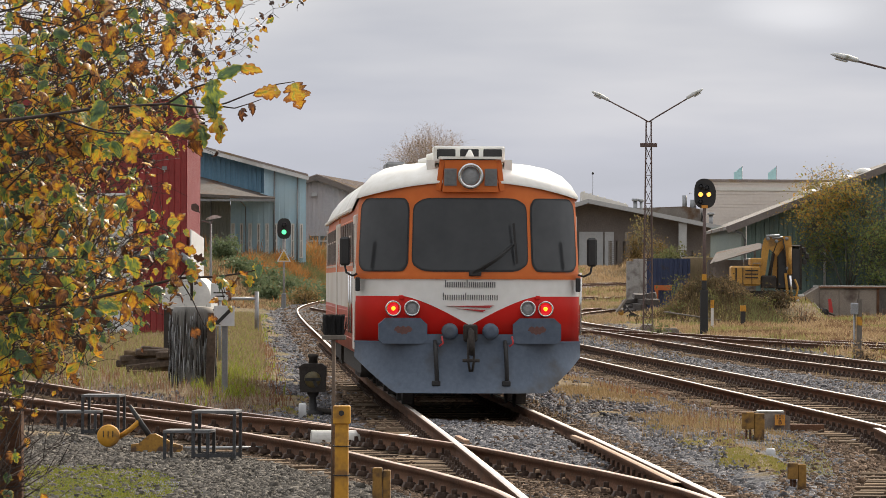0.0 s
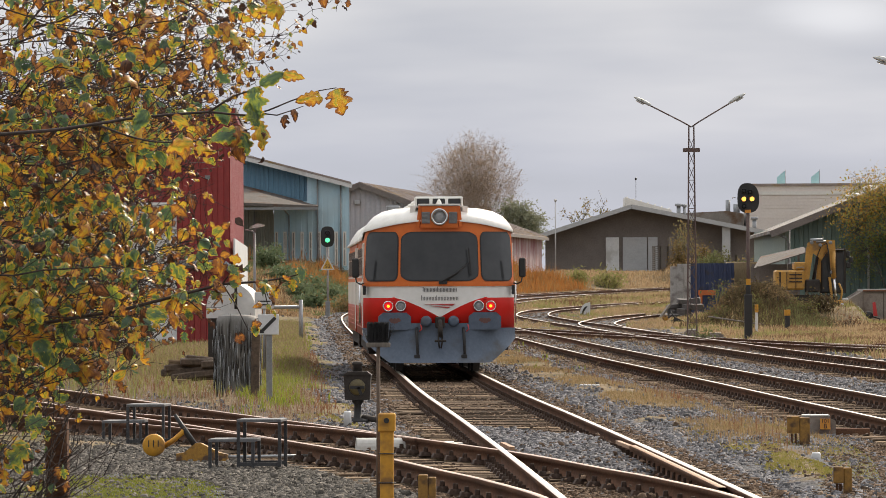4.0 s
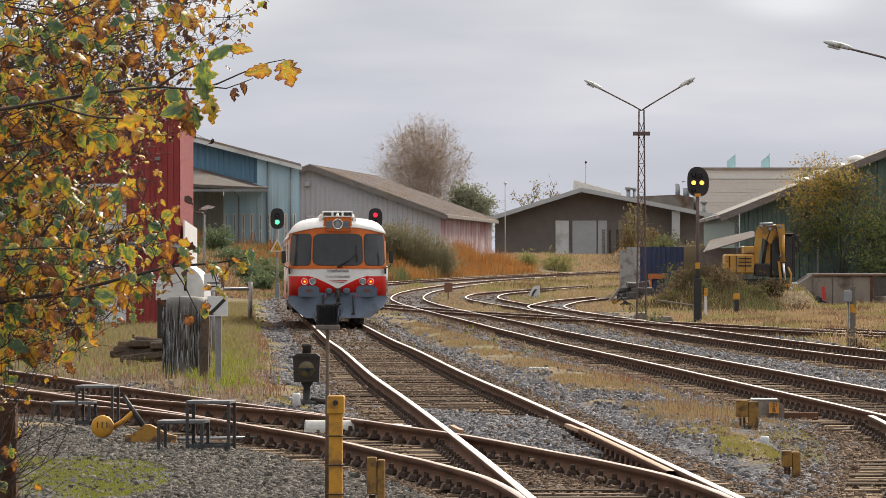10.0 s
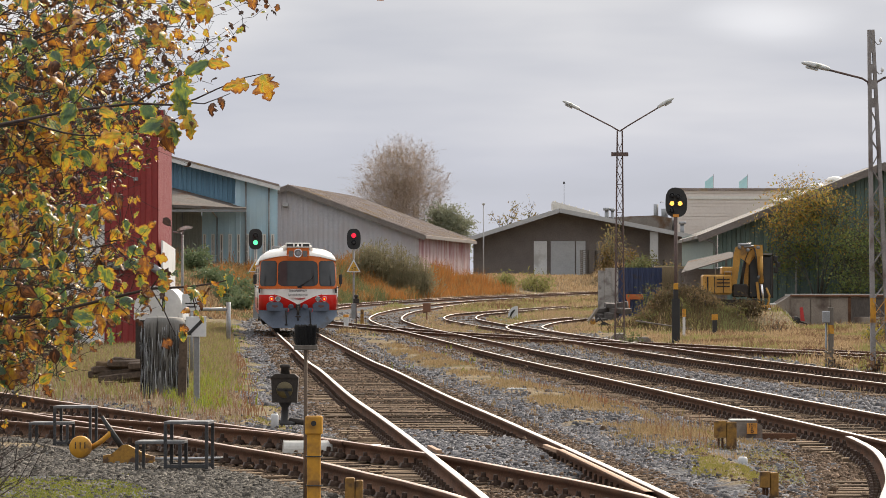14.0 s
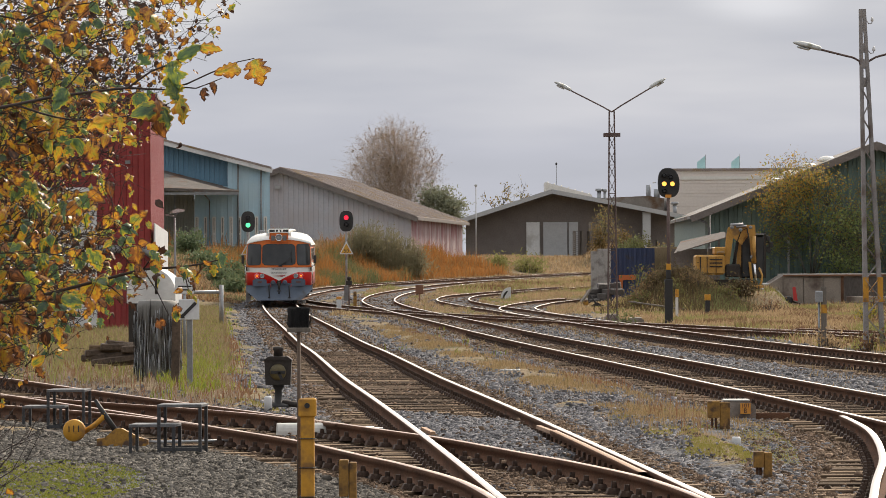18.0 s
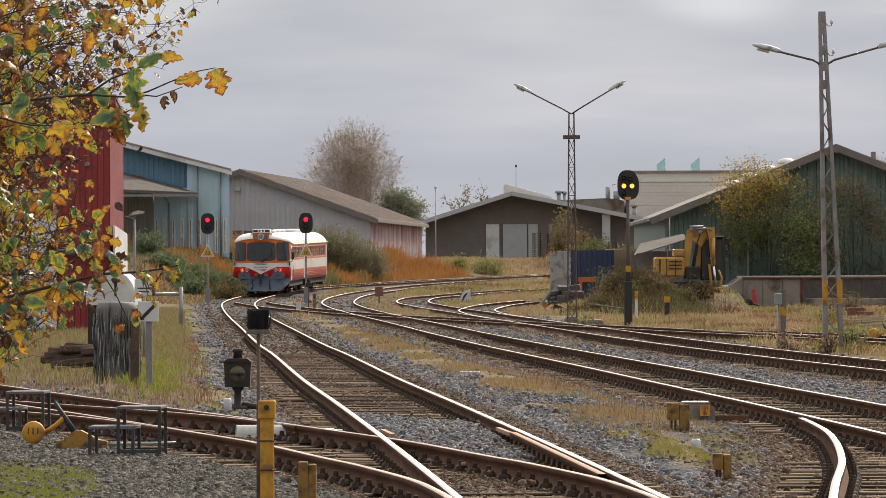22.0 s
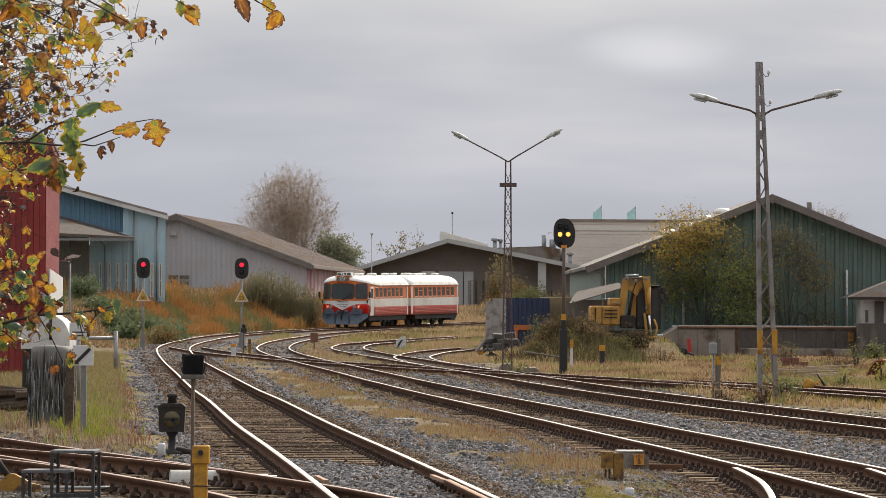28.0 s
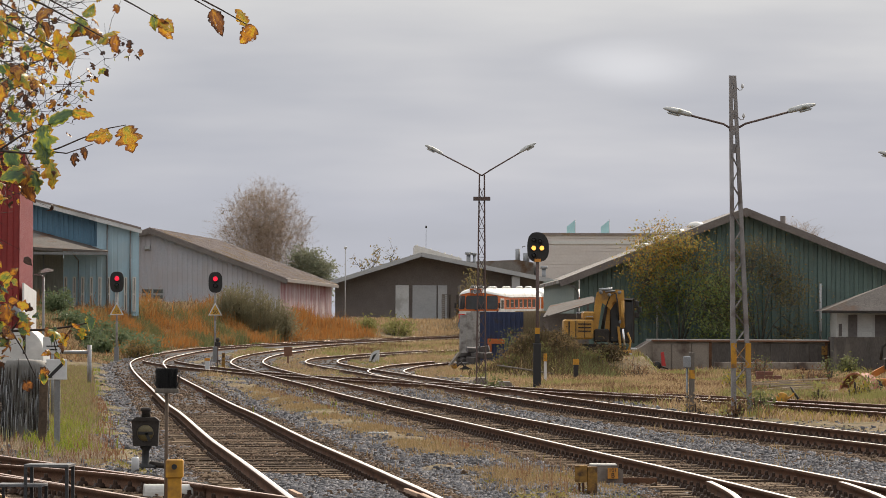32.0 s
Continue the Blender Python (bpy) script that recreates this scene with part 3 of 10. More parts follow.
def rod(bm, a, b, r, r2=None, n=8, mi=0, caps=True):
    """A round bar from a to b, tapering to r2."""
    a, b, r2 = Vector(a), Vector(b), r if r2 is None else r2
    d = (b - a).normalized()
    u = d.orthogonal().normalized()
    v = d.cross(u)
    rings = []
    for c, rr in ((a, r), (b, r2)):
        rings.append([bm.verts.new(c + (u * math.cos(k * math.tau / n) + v * math.sin(k * math.tau / n)) * rr) for k in range(n)])
    for k in range(n):
        f = bm.faces.new((rings[0][k], rings[0][(k + 1) % n], rings[1][(k + 1) % n], rings[1][k]))
        f.smooth, f.material_index = n > 6, mi
    if caps:
        bm.faces.new(rings[0][::-1]).material_index = mi
        bm.faces.new(rings[1]).material_index = mi
    return rings


def bar(bm, a, b, w, h, mi=0):
    """A square-edged bar from a to b, w wide and h deep."""
    a, b = Vector(a), Vector(b)
    d = b - a
    q = d.to_track_quat("Y", "Z").to_matrix().to_4x4()
    return box(bm, -w / 2, w / 2, 0, d.length, -h / 2, h / 2, 0, mi, Matrix.Translation(a) @ q)


def tube(bm, pts, r, n=8, mi=0):
    """A round bar through several points; r is a number or one for each point."""
    pts = [Vector(p) for p in pts]
    rings = []
    u = None
    for i, p in enumerate(pts):
        d = (pts[min(i + 1, len(pts) - 1)] - pts[max(i - 1, 0)]).normalized()
        u = d.orthogonal().normalized() if u is None else (u - d * u.dot(d)).normalized()
        v = d.cross(u)
        rr = r[i] if isinstance(r, (list, tuple)) else r
        rings.append([bm.verts.new(p + (u * math.cos(k * math.tau / n) + v * math.sin(k * math.tau / n)) * rr) for k in range(n)])
    for i in range(len(pts) - 1):
        for k in range(n):
            f = bm.faces.new((rings[i][k], rings[i][(k + 1) % n], rings[i + 1][(k + 1) % n], rings[i + 1][k]))
            f.smooth, f.material_index = True, mi
    bm.faces.new(rings[0][::-1]).material_index = mi
    bm.faces.new(rings[-1]).material_index = mi


def slab(bm, outline, axis, d0, d1, mi=0):
    """A plate: an outline in the plane across the axis (x: y,z; y: x,z; z: x,y), from d0 to d1 along it."""
    def at(p, d):
        return {"x": (d, p[0], p[1]), "y": (p[0], d, p[1]), "z": (p[0], p[1], d)}[axis]
    a = [bm.verts.new(at(p, d0)) for p in outline]
    b = [bm.verts.new(at(p, d1)) for p in outline]
    n = len(outline)
    fs = [bm.faces.new(a), bm.faces.new(b[::-1])]
    for k in range(n):
        fs.append(bm.faces.new((a[k], b[k], b[(k + 1) % n], a[(k + 1) % n])))
    for f in fs:
        f.material_index = mi
    return a + b


def lathe(bm, profile, n=20, axis="z", centre=(0, 0, 0), mi=0):
    """A turned form: (radius, height) pairs about an axis."""
    rings = []
    for r, h in profile:
        ring = []
        for k in range(n):
            c, s = math.cos(k * math.tau / n) * r, math.sin(k * math.tau / n) * r
            p = {"z": (c, s, h), "y": (c, h, s), "x": (h, c, s)}[axis]
            ring.append(bm.verts.new(Vector(p) + Vector(centre)))
        rings.append(ring)
    for a, b in zip(rings, rings[1:]):
        for k in range(n):
            f = bm.faces.new((a[k], a[(k + 1) % n], b[(k + 1) % n], b[k]))
            f.smooth, f.material_index = True, mi
    for ring in (rings[0], rings[-1]):
        bm.faces.new(ring).material_index = mi
    bmesh.ops.recalc_face_normals(bm, faces=bm.faces)


def letters(text, size, material, parent, m, depth=0.004, label="", name="lettering"):
    """Raised letters lying in the x-z plane of m, centred."""
    cu = bpy.data.curves.new(name, "FONT")
    cu.body, cu.size, cu.extrude, cu.align_x, cu.align_y = text, size, depth, "CENTER", "CENTER"
    tmp = new("tmp", cu)
    me = bpy.data.meshes.new_from_object(tmp.evaluated_get(bpy.context.evaluated_depsgraph_get()))
    bpy.data.objects.remove(tmp)
    me.materials.clear()
    me.materials.append(material)
    ob = new(name, me)
    ob.parent = parent
    ob.matrix_basis = m @ pose(0, 0, 0, 90, 0, 0)
    if label:
        tagged(ob, label)
    return ob


def lerp_at(points, y):
    """x at y on a smooth line through (x, y) points."""
    n = len(points)
    k = 0
    while k < n - 2 and points[k + 1][1] < y:
        k += 1
    (x1, y1), (x2, y2) = points[k], points[k + 1]
    x0, y0 = points[max(k - 1, 0)]
    x3, y3 = points[min(k + 2, n - 1)]
    m1 = (x2 - x0) / (y2 - y0)
    m2 = (x3 - x1) / (y3 - y1)
    h = y2 - y1
    s = (y - y1) / h
    if s < 0 or s > 1:
        return x1 + m1 * (y - y1) if s < 0 else x2 + m2 * (y - y2)
    return ((1 + 2 * s) * (1 - s) ** 2 * x1 + s * (1 - s) ** 2 * h * m1 + s * s * (3 - 2 * s) * x2 + s * s * (s - 1) * h * m2)


# ---- the lie of the land and the lines of the tracks: (x, y) along each centre line ----
T1 = [(3.9, -20), (2.75, 0), (1.65, 20), (0.73, 37.3), (0.1, 48.5), (-0.6, 60.3), (-1.4, 73.3), (-2.7, 96.6), (-3.45, 109), (-5.48, 146), (-7.45, 181.4),
      (-8.87, 206.9), (-9.38, 218), (-9.52, 228.6), (-9.22, 240.3), (-8.2, 257), (-6.4, 268.6), (-3.4, 281.6), (0, 294.6), (3.7, 306), (7.7, 318.8),
      (12.6, 332), (19, 347), (28, 365), (42, 388), (62, 412)]
T2 = [(8.4, -20), (7.5, 0), (6.55, 20), (5.27, 47.8), (4.79, 57), (4.02, 69.8), (3.45, 79.4), (2.75, 90.8), (1.78, 106.4), (1.12, 118), (0.45, 130),
      (-0.47, 147.9), (-1.72, 170.3), (-3.12, 192), (-4.05, 205), (-4.78, 218.8), (-4.76, 233), (-4.24, 243.4), (-2.98, 257), (-1.5, 268.9), (0.15, 278),
      (3.5, 290.8), (7.3, 303), (11.4, 315.5), (16.2, 328.5), (23, 344), (32, 361), (46, 384), (66, 408)]
T3 = [(14.6, 20), (12.0, 40), (9.9, 60), (8.5, 75), (7.62, 85), (6.65, 97), (5.68, 111), (4.9, 125), (3.95, 144), (2.6, 169), (1.2, 190.5), (0.35, 200), (-0.5, 209),
      (-1.3, 220), (-0.95, 231.5), (0.2, 238), (1.7, 245), (4, 254), (7, 263)]
T4 = [(19, 55), (15.5, 80), (14, 90), (12, 104), (10.7, 113), (8.85, 124), (6.95, 134), (5.1, 144.5), (2.6, 157), (0.15, 170), (-2.4, 183), (-5.0, 197), (-7.5, 211), (-9.3, 224)]
T5 = [(16.4, 80), (14.9, 92), (12.9, 107), (11.7, 116), (10.0, 125), (8.0, 134)]
TL = [(1.95, 16), (1.45, 24), (1.05, 31), (0.6, 37), (0.02, 40.7), (-0.27, 42.1), (-1.1, 46.3), (-1.9, 49.5), (-2.73, 52.8), (-3.65, 56.3), (-4.25, 58.5), (-5.8, 64.3), (-7.0, 69), (-8.2, 73.7), (-11.5, 86), (-16, 102)]
TB = [(-1.9, 49.5), (-2.75, 52.7), (-3.58, 55.3), (-4.72, 58), (-5.95, 60.7), (-7.5, 64.2), (-9.6, 69), (-14, 79), (-20, 92)]
TD = [(0.4, 8), (1.6, 17), (2.6, 25), (3.3, 31), (3.85, 36.8), (4.3, 41.5), (4.72, 47.8), (4.83, 52), (4.82, 56)]
T6 = [(3.0, 165), (2.05, 180), (1.52, 196), (1.9, 205), (2.75, 213.5), (4.4, 222), (6.5, 230)]


def rise(y):
    """How the line climbs beyond the yard."""
    s = 0.0128 * 12 * np.logaddexp(0, (np.minimum(y, 345) - 197) / 12)
    return s + np.maximum(0, np.minimum(y, 900) - 345) * 0.0016


def ease(v):
    v = np.clip(v, 0, 1)
    return v * v * (3 - 2 * v)


def line_x(points, ys):
    table = np.array([lerp_at(points, float(v)) for v in np.arange(-20, 420, 1.0)])
    return np.interp(ys, np.arange(-20, 420, 1.0), table)


LINES = [(T1, -20, 412), (T2, -20, 408), (T3, 20, 263), (T4, 55, 222), (TL, 16, 102), (TB, 50, 92), (TD, 8, 54), (T5, 80, 132), (T6, 168, 228)]


def near_track(x, y):
    """Distance across to the nearest centre line."""
    d = np.full(np.shape(x), 99.0)
    for pts, a, b in LINES:
        inside = (y >= a) & (y <= b)
        d = np.where(inside, np.minimum(d, np.abs(x - line_x(pts, y))), d)
    return d


def wave(x, y, k):
    """A cheap smooth unevenness."""
    return (np.sin(x * 1.7 * k + 1.3 * np.sin(y * 0.9 * k)) + np.sin(y * 1.1 * k + 1.7 * np.sin(x * 1.3 * k + 2.0))) * 0.5


def ballasted(x, y):
    """1 where stone lies, 0 where earth and grass lie."""
    d = near_track(x, y)
    t1, t2, t3 = line_x(T1, y), line_x(T2, y), line_x(T3, y)
    edge = 2.1 + 0.35 * wave(x, y * 0.3, 1.5)
    b = ease((edge - d) / 0.5 + 0.5)
    between = (x > t2) & (x < t3) & (y < 190)
    b = np.where(between, 1.0, b)
    strip = (x > t1 + 2.0) & (x < t2 - 2.0) & (y < 70) & (y > 53)
    b = np.maximum(b, np.where(strip, 0.5, 0.0))
    yard = ease((54 - y) / 4) * ease((x + 9) / 3) * ease((-0.6 - x) / 0.8 + 0.5)
    return np.maximum(b, yard * 0.9)


def stone_bed(x, y):
    """Where ballast fills the main line up over its sleepers."""
    d = np.abs(x - line_x(T1, y))
    edge = y + 0.9 * wave(x, y, 1.9) + 2.2 * (x - line_x(T1, y))
    return ease((edge - 45.6) / 0.7) * ease((58.5 - edge) / 0.9) * ease((0.72 - d) / 0.1)


def land(x, y):
    x, y = np.asarray(x, dtype=float), np.asarray(y, dtype=float)
    z = rise(y) - 0.10 - 0.09 * ballasted(x, y) - (0.012 - 0.022 * wave(x * 0.6, y * 0.55, 1.0)) * ease((1.5 - near_track(x, y)) / 0.3)
    z = z + 0.075 * stone_bed(x, y) + 0.065 * ease((y - 90) / 70) * ease((1.8 - near_track(x, y)) / 0.5)
    d = line_x(T1, np.minimum(y, 400)) - 3.0 - x
    bank = 2.15 * ease(d / 5.4) * ease((y - 212) / 30) * (1 - 0.62 * ease((y - 296) / 18))
    z = z + bank + 0.12 * wave(x, y, 0.5) * ease(d / 4) * ease((y - 205) / 20)
    z = z + 1.5 * np.exp(-(np.abs(x - 8.2) / 1.75) ** 2.6 - ((y - 192) / 5) ** 2)
    z = z + 0.75 * ease((x - 7.4) / 1.2) * ease((13.2 - x) / 0.8) * ease((y - 194) / 4)
    z = z + 0.03 * wave(x, y, 2.1) * (1 - ballasted(x, y))
    return z


def ground_z(x, y):
    return float(land(np.array([x]), np.array([y]))[0])


def earth_material():
    m = bpy.data.materials.new("yard_ground")
    m.use_nodes = True
    t = m.node_tree
    p = t.nodes["Principled BSDF"]
    co = t.nodes.new("ShaderNodeTexCoord")

    def noise_at(scale, detail=4):
        n = t.nodes.new("ShaderNodeTexNoise")
        n.inputs["Scale"].default_value, n.inputs["Detail"].default_value = scale, detail
        t.links.new(co.outputs["Object"], n.inputs["Vector"])
        return n.outputs[0]

    def mixed(fac, a, b):
        n = t.nodes.new("ShaderNodeMix")
        n.data_type = "RGBA"
        t.links.new(fac, n.inputs[0])
        for i, v in ((6, a), (7, b)):
            if isinstance(v, tuple):
                n.inputs[i].default_value = (*v, 1)
            else:
                t.links.new(v, n.inputs[i])
        return n.outputs[2]

    def cut(v, lo, hi):
        n = t.nodes.new("ShaderNodeMapRange")
        n.inputs[1].default_value, n.inputs[2].default_value = lo, hi
        t.links.new(v, n.inputs[0])
        return n.outputs[0]

    vor = t.nodes.new("ShaderNodeTexVoronoi")
    vor.inputs["Scale"].default_value = 22
    t.links.new(co.outputs["Object"], vor.inputs["Vector"])
    sepc = t.nodes.new("ShaderNodeSeparateColor")
    t.links.new(vor.outputs["Color"], sepc.inputs[0])
    stone = mixed(sepc.outputs[0], (0.045, 0.044, 0.045), (0.155, 0.155, 0.166))
    stone = mixed(cut(noise_at(0.55), 0.52, 0.66), stone, (0.135, 0.105, 0.078))
    earth = mixed(cut(noise_at(9), 0.35, 0.65), (0.12, 0.09, 0.058), (0.255, 0.195, 0.122))
    earth = mixed(cut(noise_at(0.5), 0.50, 0.62), earth, (0.105, 0.09, 0.048))
    earth = mixed(cut(noise_at(2.3), 0.57, 0.66), earth, (0.16, 0.14, 0.06))
    at = t.nodes.new("ShaderNodeAttribute")
    at.attribute_name = "ballast"
    edge = t.nodes.new("ShaderNodeMath")
    edge.operation = "MULTIPLY_ADD"
    edge.inputs[1].default_value, edge.inputs[2].default_value = 0.9, -0.45
    t.links.new(noise_at(3.5), edge.inputs[0])
    su = t.nodes.new("ShaderNodeMath")
    t.links.new(at.outputs["Fac"], su.inputs[0])
    t.links.new(edge.outputs[0], su.inputs[1])
    fac = cut(su.outputs[0], 0.4, 0.6)
    t.links.new(mixed(fac, earth, stone), p.inputs["Base Color"])
    p.inputs["Roughness"].default_value = 0.95
    p.inputs["Specular IOR Level"].default_value = 0.08
    bp = t.nodes.new("ShaderNodeBump")
    bp.inputs["Strength"].default_value, bp.inputs["Distance"].default_value = 0.8, 0.03
    t.links.new(vor.outputs["Distance"], bp.inputs["Height"])
    t.links.new(bp.outputs[0], p.inputs["Normal"])
    return m


def build_ground():
    xs = np.concatenate([[-2500, -1200, -600, -300, -160], np.arange(-100, -30, 5.0), np.arange(-30, 34, 0.4), np.arange(34, 110, 5.0), [160, 300, 600, 1200, 2500]])
    ys = np.concatenate([[-300, -150, -80, -50], np.arange(-30, 20, 2.0), np.arange(20, 120, 0.5), np.arange(120, 330, 1.0), np.arange(330, 480, 4.0), [520, 600, 750, 900, 1300, 2000, 3000, 4500]])
    gx, gy = np.meshgrid(xs, ys)
    gz = land(gx, gy)
    n, k = gx.shape
    v = np.stack([gx.ravel(), gy.ravel(), gz.ravel()], 1)
    i = (np.arange(n - 1)[:, None] * k + np.arange(k - 1)[None, :]).ravel()
    f = np.stack([i, i + 1, i + k + 1, i + k], 1)
    ob = arrays("ground", v, f, earth_material(), smooth=True)
    at = ob.data.attributes.new("ballast", "FLOAT", "POINT")
    at.data.foreach_set("value", ballasted(gx, gy).ravel().astype(np.float32))
    return tagged(ob, "railway yard ground of grey ballast, dry grass and moss", "ground", kind="structure")


build_ground()

# ---- tracks ----
RAIL = [(-0.062, -0.16), (-0.062, -0.149), (-0.012, -0.132), (-0.009, -0.05), (-0.035, -0.038), (-0.036, -0.006), (-0.033, 0.0),
        (0.033, 0.0), (0.036, -0.006), (0.035, -0.038), (0.009, -0.05), (0.012, -0.132), (0.062, -0.149), (0.062, -0.16)]


def frames_along(points, y0, y1, step):
    """Places and headings along a centre line: x, y, z and the unit way across to the right."""
    ys = np.arange(y0, y1 + 0.01, step)
    xs = np.array([lerp_at(points, float(v)) for v in ys])
    dx = np.gradient(xs, ys)
    ln = np.sqrt(1 + dx * dx)
    return xs, ys, rise(ys), 1 / ln, -dx / ln


def rail_mesh(name, points, y0, y1, side, head, parent, drop=0.0, off=0.7535, step=0.6):
    xs, ys, zs, ax, ay = frames_along(points, y0, y1, step)
    k = len(RAIL)
    prof = np.array(RAIL)
    cx = xs + side * off * ax
    cy = ys + side * off * ay
    v = np.empty((len(xs), k, 3))
    v[:, :, 0] = cx[:, None] + prof[None, :, 0] * ax[:, None]
    v[:, :, 1] = cy[:, None] + prof[None, :, 0] * ay[:, None]
    v[:, :, 2] = zs[:, None] + prof[None, :, 1] - drop
    i = np.arange(len(xs) - 1)[:, None] * k
    j = np.arange(k)[None, :]
    jn = (j + 1) % k
    f = np.stack([i + j, i + jn, i + jn + k, i + j + k], 2).reshape(-1, 4)
    mi = np.tile(np.isin(np.arange(k), (6,)).astype(int), len(xs) - 1)
    return arrays(name, v.reshape(-1, 3), f, [M["rust"], M[head]], parent, index=mi)


def sleeper_mesh():
    bm = bmesh.new()
    box(bm, -1.25, 1.25, -0.125, 0.125, -0.14, 0, 0.012)
    me = bpy.data.meshes.new("sleeper")
    bm.to_mesh(me)
    bm.free()
    me.materials.append(M["sleeper"])
    return me


def chairs(points, y0, y1, parent, name="rail_chairs"):
    """Base plates and screws that hold the rails."""
    xs, ys, zs, ax, ay = frames_along(points, y0, y1, 0.6)
    rng = np.random.default_rng(len(xs))
    bx = np.array([(-1, -1, 0), (1, -1, 0), (1, 1, 0), (-1, 1, 0), (-.7, -.7, 1), (.7, -.7, 1), (.7, .7, 1), (-.7, .7, 1)], dtype=float)
    q = np.array([(4, 5, 6, 7), (0, 1, 5, 4), (1, 2, 6, 5), (2, 3, 7, 6), (3, 0, 4, 7)])
    vs, fs, n = [], [], 0
    for side in (-0.7535, 0.7535):
        for dx, half, high in ((-0.115, (0.06, 0.08), 0.045), (0.115, (0.06, 0.08), 0.045), (-0.11, (0.026, 0.026), 0.095), (0.11, (0.026, 0.026), 0.095)):
            o = side + dx
            b = bx * (half[0], half[1], high)
            px = xs[:, None] + (o + b[None, :, 0]) * ax[:, None] - b[None, :, 1] * ay[:, None]
            py = ys[:, None] + (o + b[None, :, 0]) * ay[:, None] + b[None, :, 1] * ax[:, None]
            pz = zs[:, None] - 0.165 + b[None, :, 2] + rng.uniform(-0.004, 0.004, len(xs))[:, None]
            vs.append(np.stack([px, py, pz], 2).reshape(-1, 3))
            fs.append((np.arange(len(xs))[:, None, None] * 8 + q[None] + n).reshape(-1, 4))
            n += len(xs) * 8
    ob = arrays(name, np.concatenate(vs), np.concatenate(fs), M["chair"], parent)
    return tagged(ob, "rusted iron rail chairs and screws", kind="stuff")


def track(label, points, y0, y1, head, drop=0.0, near=(0, 0), group="railway tracks", skip=None):
    """One line: two rails on sleepers; the near sleepers are pieces of their own, the far ones one part."""
    th = thing("railway_track", label, "track", group=group, kind="structure")
    for side in (-1, 1):
        rail_mesh("rail", points, y0, y1, side, head, th, drop)
    rng = random.Random(int(y0 * 7 + y1))
    xs, ys, zs, ax, ay = frames_along(points, y0, y1, 0.6)
    far_v, far_f = [], []
    bx = np.array([(-1.25, -.125, -.14), (1.25, -.125, -.14), (1.25, .125, -.14), (-1.25, .125, -.14), (-1.25, -.125, 0), (1.25, -.125, 0), (1.25, .125, 0), (-1.25, .125, 0)])
    for x, y, z, a, b in zip(xs, ys, zs, ax, ay):
        if skip and skip(x, y):
            continue
        lift = z - 0.165 - rng.uniform(0, 0.02) - drop
        if near[0] <= y < near[1]:
            ob = new("sleeper", SLEEPER)
            ob.parent = th
            ob.matrix_basis = Matrix.Translation((x + rng.uniform(-0.07, 0.07), y + rng.uniform(-0.06, 0.06), lift)) @ Matrix.Rotation(math.atan2(b, a) + rng.uniform(-0.02, 0.02), 4, "Z") @ Matrix.Rotation(rng.uniform(-0.006, 0.006), 4, "Y")
        elif y < 340:
            w = bx.copy()
            n = len(far_v) * 8
            far_v.append(np.stack([x + w[:, 0] * a - w[:, 1] * b, y + w[:, 0] * b + w[:, 1] * a, lift + w[:, 2]], 1))
            far_f.append(np.array([(4, 5, 6, 7), (0, 1, 5, 4), (1, 2, 6, 5), (3, 0, 4, 7)]) + n)
    if far_v:
        tagged(arrays("distant_sleepers", np.concatenate(far_v), np.concatenate(far_f), M["sleeper"], th), kind="stuff")
    chairs(points, max(y0, 30), min(y1, 130), th) if y0 < 120 else None
    return th


SLEEPER = sleeper_mesh()
t1_close = lambda pts, d: (lambda x, y: abs(x - lerp_at(pts, y)) < d)


def check_rail(points, y0, y1, side, parent):
    """A short rail inside a running rail, its far end bent away."""
    rail_mesh("check_rail", points, y0, y1, side, "worn_rust", parent, 0.004, 0.66)
    bm = bmesh.new()
    x, z = lerp_at(points, y1) + side * 0.66, float(rise(y1))
    bar(bm, (x, y1, z - 0.03), (x - side * 0.13, y1 + 1.5, z - 0.022), 0.05, 0.035)
    part("flared_end", bm, M["worn_rust"], parent, "tan rusty flared rail end")


MAIN = track("main line with polished rails on weathered wooden sleepers", T1, 4, 408, "railhead", near=(34, 120))
check_rail(T1, 38.5, 48.8, 1, MAIN)
bm = bmesh.new()
bar(bm, (-0.62, 49.9, -0.022), (-0.50, 48.4, -0.022), 0.05, 0.035)
part("flared_end", bm, M["worn_rust"], MAIN, "tan rusty flared rail end")
track("second line with polished rails on weathered wooden sleepers", T2, 4, 404, "railhead", near=(44, 130))
track("third line of polished rails in grey ballast", T3, 40, 258, "railhead", near=(70, 110))
track("rusty ladder track across the yard throat", T4, 70, 222, "railhead", 0.004, skip=lambda x, y: y > 138)
track("rusty siding in dry grass", T5, 82, 133, "railhead_dull", 0.007, skip=t1_close(T4, 1.6))
track("siding curving off behind the grass", T6, 172, 224, "railhead", 0.005, skip=t1_close(T3, 1.3))
track("rusty turnout track swinging away from the main line", TL, 31, 100, "railhead_dull", 0.004, near=(36, 70), skip=t1_close(T1, 0.9))
track("rusty branch of the turnout", TB, 51, 90, "railhead_dull", 0.008, near=(51, 66), skip=t1_close(TL, 1.0))
track("turnout track curving off towards the platform", TD, 10, 53.5, "railhead", 0.004, near=(36, 50), skip=t1_close(T2, 0.7))


